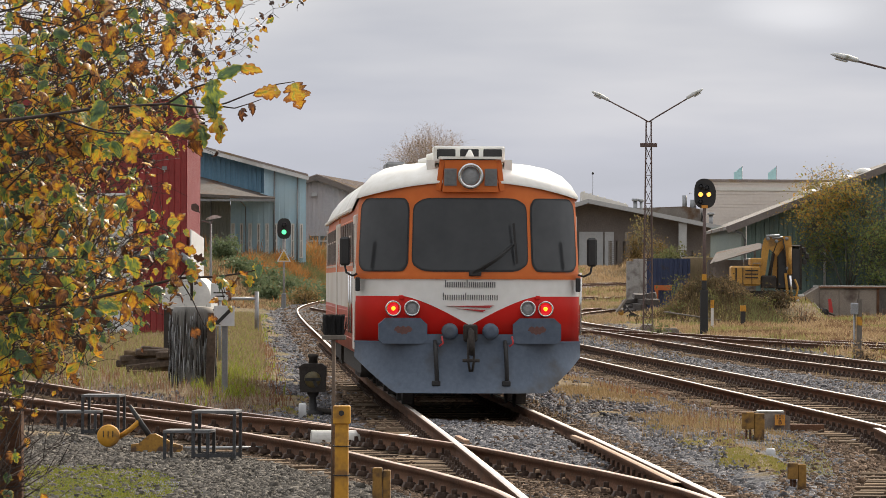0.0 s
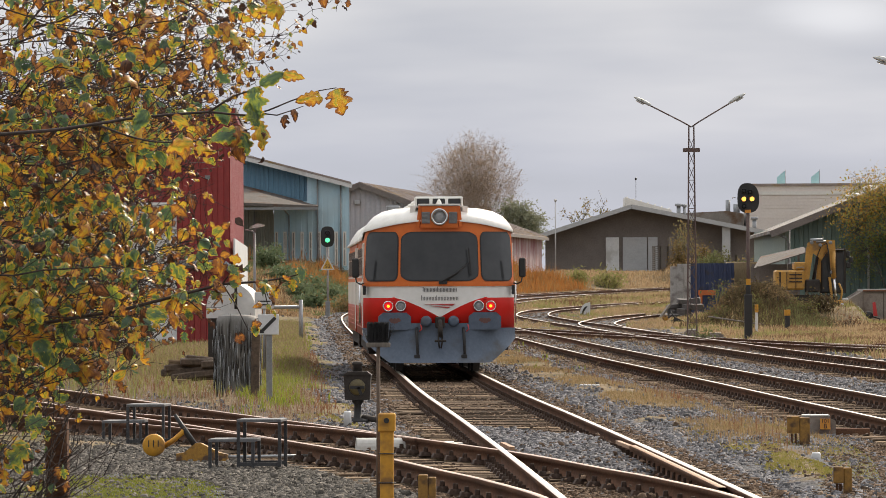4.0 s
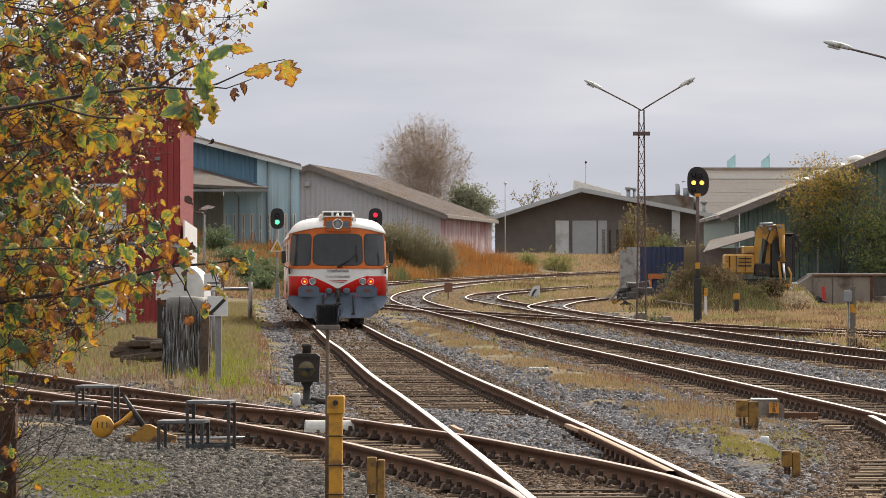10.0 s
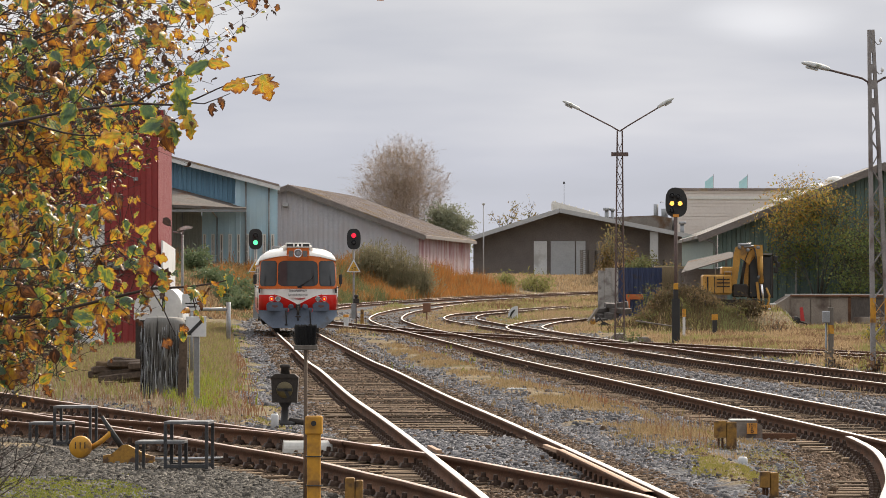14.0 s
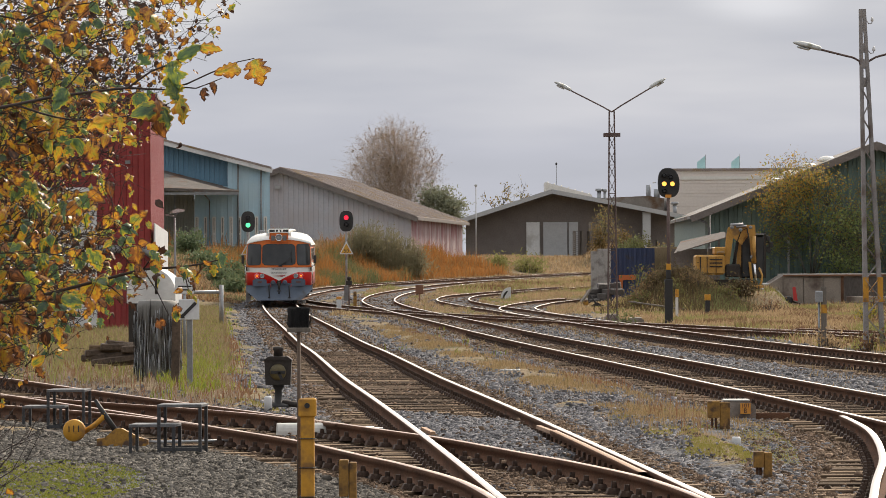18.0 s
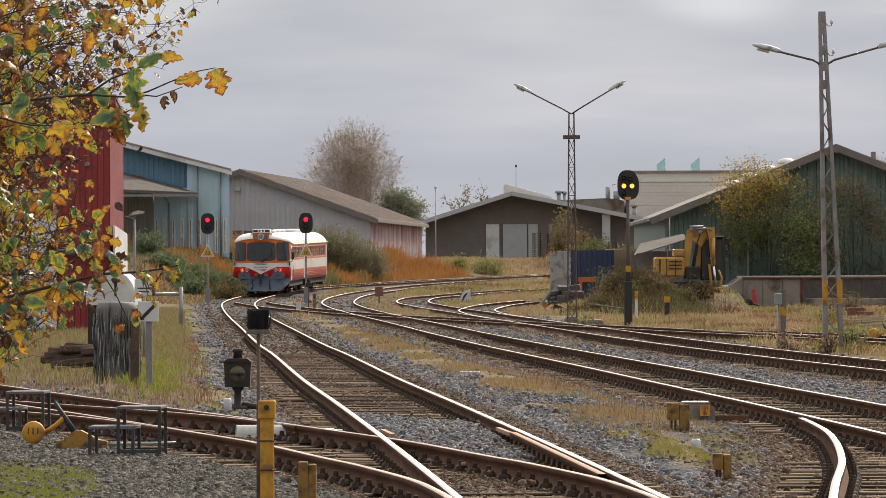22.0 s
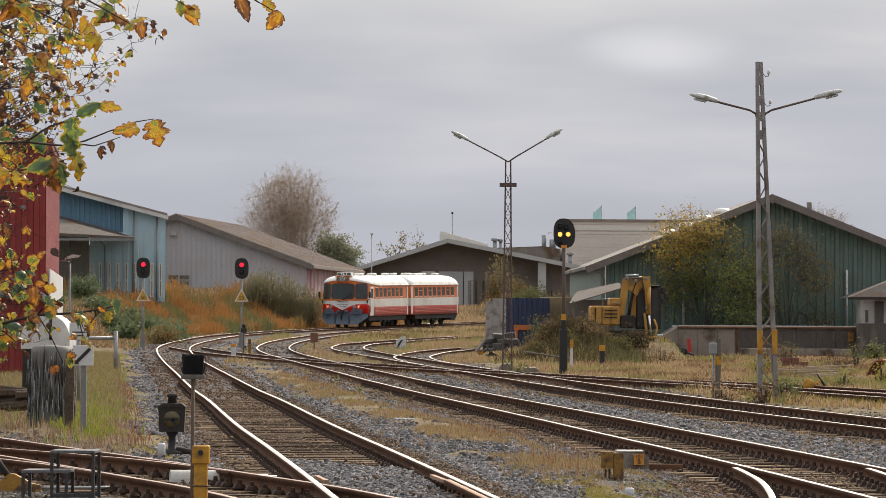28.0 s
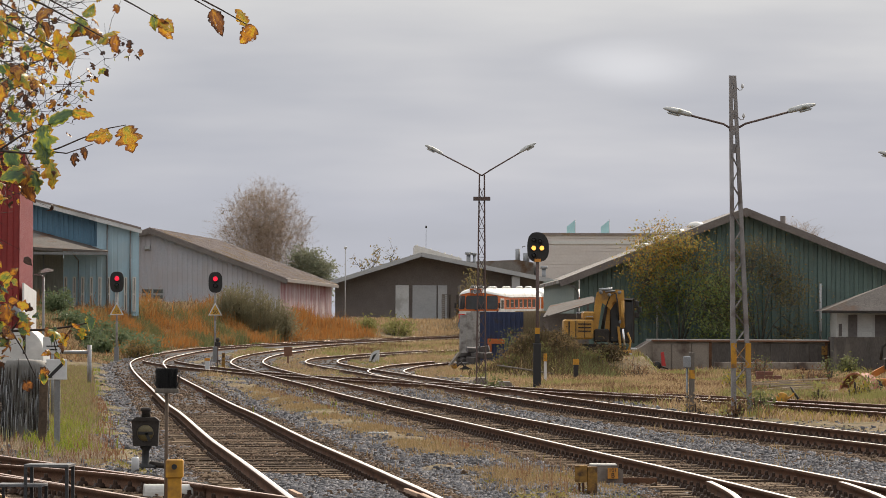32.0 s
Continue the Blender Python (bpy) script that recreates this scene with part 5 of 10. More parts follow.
def us(cab):
    side = [2.0, 1.985, 1.94, 1.75, 1.5, 1.25, 1.08]
    fr = [k / 14 for k in range(-14, 15)]
    return [-s for s in side] + fr + side[::-1]


def roof_base(u, cab):
    if not cab:
        return 2.58
    return 2.58 + 0.13 * max(0.0, min(1.0, (1.26 - abs(u)) / 0.26)) + (0.21 * (1 - u * u) if abs(u) < 1 else 0.0)


def skin(bm, cols, z_lo, z_hi, out, rows=2, cab=True, mi=0, thick=0.0):
    """A patch lying on the body: cols are u values; z_lo and z_hi are functions of u."""
    grid = []
    for u in cols:
        line = []
        for k in range(rows + 1):
            z = z_lo(u) + (z_hi(u) - z_lo(u)) * k / rows
            line.append(bm.verts.new(nose(u, z, -out, cab)))
        grid.append(line)
    for a, b in zip(grid, grid[1:]):
        for k in range(rows):
            f = bm.faces.new((a[k], b[k], b[k + 1], a[k + 1]))
            f.smooth, f.material_index = True, mi


def pane_patch(bm, u0, u1, z0, z1, out, cab=True, round_by=0.55, n=10):
    """A curved pane with rounded corners."""
    grid = []
    for i in range(n + 1):
        line = []
        for k in range(n + 1):
            a, b = 2 * i / n - 1, 2 * k / n - 1
            a2, b2 = a * math.sqrt(1 - round_by * abs(b) ** 11 / 4), b * math.sqrt(1 - round_by * abs(a) ** 11 / 4)
            line.append(bm.verts.new(nose((u0 + u1) / 2 + a2 * (u1 - u0) / 2, (z0 + z1) / 2 + b2 * (z1 - z0) / 2, -out, cab)))
        grid.append(line)
    for i in range(n):
        for k in range(n):
            bm.faces.new((grid[i][k], grid[i + 1][k], grid[i + 1][k + 1], grid[i][k + 1])).smooth = True


def shell(car, cab):
    cols = us(cab)
    front = lambda i: 7 <= i < 7 + 28
    levels = [0.84, 1.38, 1.44, 1.66, 1.90, None]
    along = {0.84: 0.70, 1.38: 1.27, 1.44: 1.33, 1.66: 1.56, 1.90: 1.76}
    bm = bmesh.new()
    rings = []
    for z in levels:
        rings.append([bm.verts.new(nose(u, roof_base(u, cab) if z is None else (along[z] if abs(u) > 1.05 or not cab else z), 0, cab)) for u in cols])
    bands_front, bands_side = (0, 0, 1, 2, 2), (3, 4, 4, 4, 2)
    for j in range(5):
        for i in range(len(cols) - 1):
            f = bm.faces.new((rings[j][i], rings[j][i + 1], rings[j + 1][i + 1], rings[j + 1][i]))
            f.smooth = True
            f.material_index = (bands_front if front(i) and cab else bands_side)[j]
    back = [r[-1] for r in rings] + [r[0] for r in rings[::-1]]
    bm.faces.new(back).material_index = 4
    bm.faces.new(rings[0][::-1]).material_index = 3
    part("body", bm, [M["red_paint"], M["white_paint"], M["orange_paint"], M["side_red"], M["side_white"]], car)
    bm = bmesh.new()
    rings = []
    for k, inset in enumerate((-0.035, -0.04, 0.05, 0.16, 0.34, 0.58, 0.86, 1.15)):
        t = (0, 0.08, 0.38, 0.62, 0.82, 0.94, 0.985, 1.0)[k]
        ring = []
        for u in cols:
            z0 = roof_base(u, cab)
            p = nose(u, z0, inset, cab)
            end = {2.0: 0.55, 1.985: 0.84, 1.94: 0.97}.get(abs(u), 1.0)
            ring.append(bm.verts.new((p.x, p.y, z0 - 0.01 + (3.2 - z0) * t * end)))
        rings.append(ring)
    for a, b in zip(rings, rings[1:]):
        for i in range(len(cols) - 1):
            bm.faces.new((a[i], a[i + 1], b[i + 1], b[i])).smooth = True
    bm.faces.new(rings[-1])
    bm.faces.new([r[-1] for r in rings] + [r[0] for r in rings[::-1]])
    part("roof", bm, M["roof_white"], car)


def disc(bm, c, r, depth, n=20, mi=0):
    """A round plate facing the front, at c."""
    lathe(bm, [(r * 0.6, -depth), (r, -depth * 0.6), (r, 0.02)], n, "y", c, mi)


def lamp(car, x, z, r, lens, label, core=None):
    y = nose(x / half_width(z), z).y
    bm = bmesh.new()
    lathe(bm, [(r * 0.72, 0.02), (r * 0.74, -0.05), (r * 0.9, -0.075), (r, -0.05), (r, 0.06)], 24, "y", (x, y, z))
    lp = part("lamp_ring", bm, M["chrome"], car, "chrome ring of " + label)
    bm = bmesh.new()
    lathe(bm, [(r * 0.3, -0.045), (r * 0.72, -0.035), (r * 0.74, 0.02)], 20, "y", (x, y, z))
    part("lens", bm, M[lens], lp, label)
    if core:
        bm = bmesh.new()
        lathe(bm, [(r * 0.1, -0.062), (r * 0.26, -0.055), (r * 0.28, -0.03)], 14, "y", (x, y, z))
        part("bulb", bm, M[core], lp, "glowing amber lamp")


def cab_front(car):
    # white chevron on the red nose
    def v_low(u):
        a = abs(u * 1.45)
        if a > 0.86:
            return 1.44
        s = 1 - a / 0.86
        return 1.44 - 0.375 * (s ** 1.35)
    bm = bmesh.new()
    skin(bm, [k / 24 * 0.62 for k in range(-24, 25)], v_low, lambda u: 1.445, 0.004, 3)
    part("chevron", bm, M["white_paint"], car, "white chevron on the red nose")
    # panes with rubber frames
    for u0, u1, nm in ((-0.505, 0.505, "windscreen"), (-0.965, -0.56, "side_windscreen"), (0.56, 0.965, "side_windscreen")):
        bm = bmesh.new()
        pane_patch(bm, u0 - 0.013, u1 + 0.013, 1.755, 2.705, 0.006, True, 0.75, 26)
        seal = part("window_seal", bm, M["black"], car)
        bm = bmesh.new()
        pane_patch(bm, u0, u1, 1.775, 2.685, 0.012, True, 0.75, 26)
        part(nm, bm, M["glass"], car, "dark cab window glass")
    # orange sill moulding
    bm = bmesh.new()
    skin(bm, [k / 20 for k in range(-20, 21)], lambda u: 1.66, lambda u: 1.70, 0.025, 1)
    skin(bm, [k / 20 for k in range(-20, 21)], lambda u: 1.70, lambda u: 1.735, 0.012, 1)
    part("sill_moulding", bm, M["orange_paint"], car)
    # lamp housing above the windscreen
    bm = bmesh.new()
    slab(bm, [(-0.36, 2.78), (0.36, 2.78), (0.33, 3.19), (-0.33, 3.19)], "y", 0.03, 0.9)
    part("lamp_housing", bm, M["orange_paint"], car)
    bm = bmesh.new()
    bar(bm, (-0.40, 0.14, 2.80), (-0.35, 0.12, 3.19), 0.07, 0.07)
    part("housing_trim", bm, M["orange_paint"], car)
    bm = bmesh.new()
    bar(bm, (0.40, 0.14, 2.80), (0.35, 0.12, 3.19), 0.07, 0.07)
    part("housing_trim", bm, M["orange_paint"], car)
    bm = bmesh.new()
    box(bm, -0.40, 0.40, 0.0, 0.9, 3.203, 3.235)
    part("housing_lid", bm, M["roof_white"], car)
    bm = bmesh.new()
    lathe(bm, [(0.112, 0.06), (0.115, -0.03), (0.15, -0.06), (0.168, -0.03), (0.168, 0.1)], 28, "y", (0, 0.02, 2.985))
    ring = part("headlamp_ring", bm, M["chrome"], car, "chrome ring of the big headlamp")
    bm = bmesh.new()
    lathe(bm, [(0.04, -0.02), (0.11, 0.0), (0.115, 0.06)], 24, "y", (0, 0.02, 2.985))
    part("lens", bm, M["lens"], ring, "clear unlit lamp lens")
    for x in (-0.26, 0.26):
        bm = bmesh.new()
        for k in range(8):
            box(bm, x - 0.07, x + 0.07, 0.0, 0.03, 2.88 + k * 0.025, 2.895 + k * 0.025)
        box(bm, x - 0.08, x + 0.08, 0.012, 0.031, 2.86, 3.08)
        part("grille", bm, M["grey_metal"], car)
    # destination box on the roof
    bm = bmesh.new()
    box(bm, -0.46, 0.46, 0.35, 0.8, 3.16, 3.38, 0.02)
    board = part("destination_box", bm, M["roof_white"], car, "white destination box on the roof")
    for x in (-0.3, 0.0, 0.3):
        bm = bmesh.new()
        box(bm, x - 0.12, x + 0.12, 0.335, 0.36, 3.21, 3.34, 0.01)
        part("pane", bm, M["black"], board)
    bm = bmesh.new()
    lathe(bm, [(0.06, 3.17), (0.055, 3.25), (0.02, 3.32), (0.01, 3.33)], 14, "z", (0, 0.25, 0))
    part("horn", bm, M["roof_white"], car, "white roof horn")
    for x in (-0.5, 0.5):
        bm = bmesh.new()
        box(bm, x - 0.05, x + 0.05, 0.3, 0.6, 3.05, 3.2)
        part("bracket", bm, M["roof_white"], car)
    # lamps
    for x in (-0.98, 0.98):
        lamp(car, x, 1.28, 0.105, "tail", "red tail lamp", "tail_core")
    for x in (-0.745, 0.745):
        lamp(car, x, 1.285, 0.105, "lens", "unlit white head lamp")
    for x in (-0.88, 0.88):
        bm = bmesh.new()
        y = nose(x / 1.45, 1.42).y
        box(bm, x - 0.03, x + 0.03, y - 0.04, y + 0.02, 1.40, 1.45, 0.008)
        part("lamp_iron", bm, M["red_paint"], car)
    # company name as plain thin strokes, and the red flash under it
    for row, (w, stems) in enumerate(((0.66, 24), (0.72, 25))):
        base = 1.555 - row * 0.165
        for k in range(stems):
            bm = bmesh.new()
            x = -w / 2 + (k + 0.5) * w / stems
            tall = 0.095 if k in (0, 10) else 0.068
            y = nose(x / 1.45, 1.5).y
            box(bm, x - 0.006, x + 0.006, y - 0.010, y, base, base + tall)
            part("name_stroke", bm, M["grey_letter"], car, "dark grey stroke of the painted company name")
    bm = bmesh.new()
    slab(bm, [(-0.3, 1.315), (0.3, 1.325), (0.24, 1.29)], "y", -0.03, -0.005)
    slab(bm, [(-0.18, 1.285), (0.2, 1.265), (0.16, 1.24)], "y", -0.03, -0.005)
    part("red_flash", bm, M["red_letter"], car, "thin red flash")
    # grey beam, pads, plough
    bm = bmesh.new()
    skin(bm, [k / 20 * 0.56 for k in range(-20, 21)], lambda u: 0.83, lambda u: 0.955, 0.03, 2)
    part("buffer_beam", bm, M["plough_grey"], car)
    for x in (-0.86, 0.86):
        bm = bmesh.new()
        y = nose(abs(x) / 1.45, 1.0).y
        slab(bm, [(x - 0.31, 0.88), (x - 0.25, 0.83), (x + 0.25, 0.83), (x + 0.31, 0.88), (x + 0.31, 1.08), (x + 0.22, 1.16), (x - 0.22, 1.16), (x - 0.31, 1.08)], "y", y - 0.14, y + 0.3)
        pad = part("buffer_pad", bm, M["plough_grey"], car)
        bm = bmesh.new()
        slab(bm, [(x - 0.12 + 0.24 * k / 9, 1.0 - 0.055 * math.sin(k / 9 * math.pi) + 0.015 * (k % 2)) for k in range(10)] + [(x + 0.10 - 0.2 * k / 6, 1.04 + 0.02 * (k % 2)) for k in range(7)], "y", y - 0.144, y - 0.138)
        part("worn_patch", bm, M["rusty_red"], pad, "faint rusty wear mark")
    low = lambda u: 0.2 if abs(u * 1.45) < 0.86 else 0.2 + (abs(u * 1.45) - 0.86) / 0.57 * 0.46
    bm = bmesh.new()
    cols = [k / 22 * 0.985 for k in range(-22, 23)]
    for shift in (0.0, -0.05):
        grid = []
        for u in cols:
            z0 = low(u)
            grid.append([bm.verts.new(nose(u, z0 + (0.845 - z0) * k / 7, -(0.035 + shift + 0.20 * (1 - k / 7) ** 2.2 * (1 - abs(u) ** 2.5))) ) for k in range(8)])
        for p, q in zip(grid, grid[1:]):
            for k in range(7):
                bm.faces.new((p[k], q[k], q[k + 1], p[k + 1])).smooth = True
    skin(bm, cols, lambda u: 0.84, lambda u: 0.862, 0.045, 1)
    part("snow_plough", bm, M["plough_grey"], car, "blue-grey snow plough with worn paint")
    # couplings
    bm = bmesh.new()
    box(bm, -0.09, 0.09, -0.16, 0.1, 0.86, 1.08, 0.02)
    tube(bm, [(0, -0.14, 1.0), (0, -0.3, 0.95), (0, -0.36, 0.82), (0.01, -0.3, 0.7)], 0.04)
    for x in (-0.035, 0.035):
        tube(bm, [(x, -0.25, 0.9), (x, -0.3, 0.6), (x * 0.4, -0.27, 0.48)], 0.016)
    rod(bm, (-0.11, -0.29, 0.62), (0.11, -0.29, 0.62), 0.022)
    part("screw_coupling", bm, M["under"], car, "dark screw coupling with hook")
    for x in (-0.45, 0.45):
        bm = bmesh.new()
        tube(bm, [(x, -0.05, 0.86), (x, -0.14, 0.80), (x + 0.01, -0.17, 0.6), (x + 0.02, -0.14, 0.38), (x + 0.02, -0.12, 0.32)], 0.028)
        box(bm, x - 0.045, x + 0.065, -0.17, -0.08, 0.29, 0.36, 0.01)
        hose = part("brake_hose", bm, M["black"], car)
        bm = bmesh.new()
        tube(bm, [(x + 0.08, -0.12, 0.93), (x + 0.1, -0.12, 0.84), (x + 0.05, -0.12, 0.80)], 0.012)
        part("tap_handle", bm, M["hose_red"], hose, "red tap handle")
        bm = bmesh.new()
        lathe(bm, [(0.05, -0.13), (0.1, -0.12), (0.105, -0.02), (0.115, 0.02)], 20, "y", (x * 0.58, 0.0, 0.99))
        part("socket", bm, M["plough_grey"], car, "round grey jumper socket")
    # mirrors, wiper, handrails
    for s in (-1, 1):
        bm = bmesh.new()
        box(bm, s * 1.6 - 0.065, s * 1.6 + 0.065, 0.42, 0.5, 1.83, 2.2, 0.025)
        mir = part("mirror", bm, M["black"], car, "black rear-view mirror")
        bm = bmesh.new()
        tube(bm, [(s * 1.44, 0.62, 1.72), (s * 1.5, 0.5, 1.70), (s * 1.58, 0.46, 1.74), (s * 1.6, 0.46, 1.84)], 0.014)
        part("mirror_arm", bm, M["black"], mir)
        bm = bmesh.new()
        box(bm, s * 1.43 - 0.03, s * 1.43 + 0.03, 0.5, 0.62, 1.5, 1.68, 0.01)
        part("lamp_bracket", bm, M["black"], car)
        bm = bmesh.new()
        y = nose(0.9, 2.0).y
        bar(bm, (s * 1.12, y - 0.15, 1.8), (s * 1.15, y - 0.14, 2.1), 0.03, 0.02)
        part("sun_visor_strip", bm, M["white_paint"], car, "pale strip seen in the cab window")
    bm = bmesh.new()
    tube(bm, [(0.03, -0.05, 1.74), (0.3, -0.045, 1.9), (0.55, -0.02, 2.1)], 0.017)
    tube(bm, [(0.08, -0.05, 1.74), (0.33, -0.045, 1.9), (0.57, -0.02, 2.11)], 0.012)
    bar(bm, (0.55, -0.03, 2.38), (0.60, -0.03, 1.86), 0.02, 0.03)
    box(bm, -0.02, 0.14, -0.06, 0.02, 1.7, 1.77, 0.01)
    part("wiper", bm, M["black"], car, "black windscreen wiper")


def car_sides(car, cab):
    y0 = 2.4 if cab else 0.9
    n = int((CAR_L - y0 - 0.4) / 0.95)
    for s in (-1, 1):
        for k in range(n):
            a = y0 + k * 0.95
            bm = bmesh.new()
            box(bm, s * 1.40 - 0.035, s * 1.40 + 0.035, a, a + 0.70, 1.83, 2.46, 0.02)
            fr = part("side_window", bm, M["orange_paint"], car)
            bm = bmesh.new()
            box(bm, s * 1.405 - 0.042, s * 1.405 + 0.042, a + 0.05, a + 0.65, 1.88, 2.42)
            part("pane", bm, M["side_glass"], fr)
            bm = bmesh.new()
            box(bm, s * 1.41 - 0.045, s * 1.41 + 0.045, a + 0.03, a + 0.67, 1.835, 1.868)
            part("sill", bm, M["side_white"], fr, "cream window sill")
            if k % 2:
                bm = bmesh.new()
                box(bm, s * 1.407 - 0.046, s * 1.407 + 0.046, a + 0.04, a + 0.66, 2.22, 2.245)
                part("vent_bar", bm, M["side_white"], fr)
        bm = bmesh.new()
        for k in range(5):
            z = 0.86 + k * 0.09
            rod(bm, (s * 1.45, 2.3 if cab else 0.2, z), (s * 1.45, CAR_L - 0.1, z), 0.008, n=6)
        part("side_beading", bm, M["side_red"], car)
        if cab:
            bm = bmesh.new()
            box(bm, s * 1.425 - 0.03, s * 1.425 + 0.03, 1.15, 1.95, 0.72, 2.5, 0.02)
            dr = part("cab_door", bm, M["side_white"], car, "cream cab door")
            bm = bmesh.new()
            box(bm, s * 1.41 - 0.05, s * 1.41 + 0.05, 1.3, 1.8, 1.8, 2.38)
            part("pane", bm, M["side_glass"], dr)
            for y in (1.08, 2.02):
                bm = bmesh.new()
                rod(bm, (s * 1.5, y, 0.95), (s * 1.5, y, 1.75), 0.016)
                part("handrail", bm, M["chrome"], car)
        else:
            bm = bmesh.new()
            box(bm, s * 1.43 - 0.03, s * 1.43 + 0.03, 0.12, 0.5, 0.75, 2.48, 0.02)
            part("door", bm, M["side_white"], car, "cream passenger door")
    bm = bmesh.new()
    for s in (-1, 1):
        rod(bm, (s * 1.45, 3.2 if cab else 0.1, 2.59), (s * 1.45, CAR_L - 0.05, 2.59), 0.03, n=6)
    part("rain_gutter", bm, M["roof_white"], car)
    for k, y in enumerate((1.6, 2.9, 4.2, 5.9, 7.3, 8.7)):
        bm = bmesh.new()
        lathe(bm, [(0.14, 3.15), (0.15, 3.22), (0.26, 3.24), (0.25, 3.30), (0.10, 3.34)], 16, "z", ((-0.25, 0.3)[k % 2], y, 0))
        part("roof_vent", bm, M["roof_white"], car, "white mushroom roof vent")
    bm = bmesh.new()
    if not cab:
        box(bm, -0.5, 0.5, 3.9, 5.4, 3.17, 3.33, 0.05)
        part("roof_unit", bm, M["roof_white"], car, "white roof fan unit")
    else:
        box(bm, -0.9, -0.62, 5.4, 6.6, 3.08, 3.3, 0.03)
        part("roof_unit", bm, M["grey_metal"], car, "grey roof exhaust")
    bm = bmesh.new()
    box(bm, -1.36, 1.36, 1.2, CAR_L - 0.3, 0.42, 0.80)
    for y, w in ((3.6, 0.9), (4.7, 0.8), (5.6, 0.6)):
        box(bm, -1.3, -0.4, y, y + w, 0.32, 0.6)
        box(bm, 0.4, 1.3, y + 0.2, y + w, 0.3, 0.6)
    part("underframe", bm, M["under"], car)
    for s in (-1, 1):
        bm = bmesh.new()
        box(bm, s * 1.425 - 0.02, s * 1.425 + 0.035, CAR_L - 0.42, CAR_L - 0.16, 0.74, 2.48, 0.01)
        part("end_post", bm, M["side_white"], car, "cream corner post")
    if not cab:
        bm = bmesh.new()
        slab(bm, [(CAR_L - 1.6, 0.69), (CAR_L - 1.3, 0.30), (CAR_L - 0.6, 0.26), (CAR_L + 0.05, 0.69)], "x", -1.35, 1.35)
        part("rear_plough", bm, M["under"], car, "sooty plough under the far end")
    for y in (2.5, CAR_L - 2.5):
        bm = bmesh.new()
        for s in (-1, 1):
            box(bm, s * 0.98 - 0.06, s * 0.98 + 0.06, y - 1.3, y + 1.3, 0.4, 0.6, 0.02)
            for d in (-0.9, 0.9):
                box(bm, s * 1.02 - 0.1, s * 1.02 + 0.1, y + d - 0.13, y + d + 0.13, 0.3, 0.58)
        bogie = part("bogie", bm, M["under"], car)
        for d in (-0.9, 0.9):
            for s in (-1, 1):
                bm = bmesh.new()
                lathe(bm, [(0.1, -0.08), (0.36, -0.05), (0.42, -0.06), (0.42, 0.06), (0.45, 0.065), (0.45, 0.09), (0.1, 0.1)], 22, "x", (0, 0, 0))
                w = part("wheel", bm, M["under"], bogie)
                w.matrix_basis = pose(s * 0.75, y + d, 0.43, 0, 0, 180 if s > 0 else 0)


def rail_car(cab, label):
    car = thing("rail_car", label, "train car", group="two-car train")
    shell(car, cab)
    car_sides(car, cab)
    if cab:
        cab_front(car)
    else:
        bm = bmesh.new()
        box(bm, -0.6, 0.6, -0.3, 0.15, 0.9, 2.7, 0.05)
        part("gangway", bm, M["black"], car, "black rubber gangway bellows")
    return car


CARS = [rail_car(True, "orange, white and red railcar with blue-grey plough and lit tail lamps"),
        rail_car(False, "second orange and white car of the train")]


# ---- masts, signals and lineside things ----
def lamp_head(parent, tip, joint):
    """A street-lamp head at the end of an arm that comes from joint."""
    tip, joint = Vector(tip), Vector(joint)
    d = (tip - joint).normalized()
    side = Vector((0, 1, 0))
    up = d.cross(side)
    up = up if up.z > 0 else -up
    bm = bmesh.new()
    prof = ((0.0, 0.05, 0.05), (0.05, 0.085, 0.075), (0.25, 0.12, 0.09), (0.45, 0.11, 0.08), (0.58, 0.06, 0.05), (0.64, 0.012, 0.012))
    rings = []
    base = tip - d * 0.62
    for s, w, h in prof:
        c = base + d * s
        rings.append([bm.verts.new(c + side * (w * math.cos(a)) + up * (h * (math.sin(a) if math.sin(a) > 0 else 0.45 * math.sin(a)))) for a in [k * math.tau / 12 for k in range(12)]])
    for a, b in zip(rings, rings[1:]):
        for k in range(12):
            bm.faces.new((a[k], a[(k + 1) % 12], b[(k + 1) % 12], b[k])).smooth = True
    bm.faces.new(rings[0])
    bm.faces.new(rings[-1])
    head = part("lamp_head", bm, M["lamp_body"], parent, "grey lichen-spotted lamp head")
    bm = bmesh.new()
    c = base + d * 0.38 - up * 0.035
    box(bm, -0.15, 0.15, -0.075, 0.075, -0.05, 0.0, 0.03, 0, Matrix.Translation(c) @ Matrix((d, side, d.cross(side) if d.cross(side).z > 0 else -d.cross(side))).transposed().to_4x4())
    part("lamp_bowl", bm, M["lamp_glass"], head)


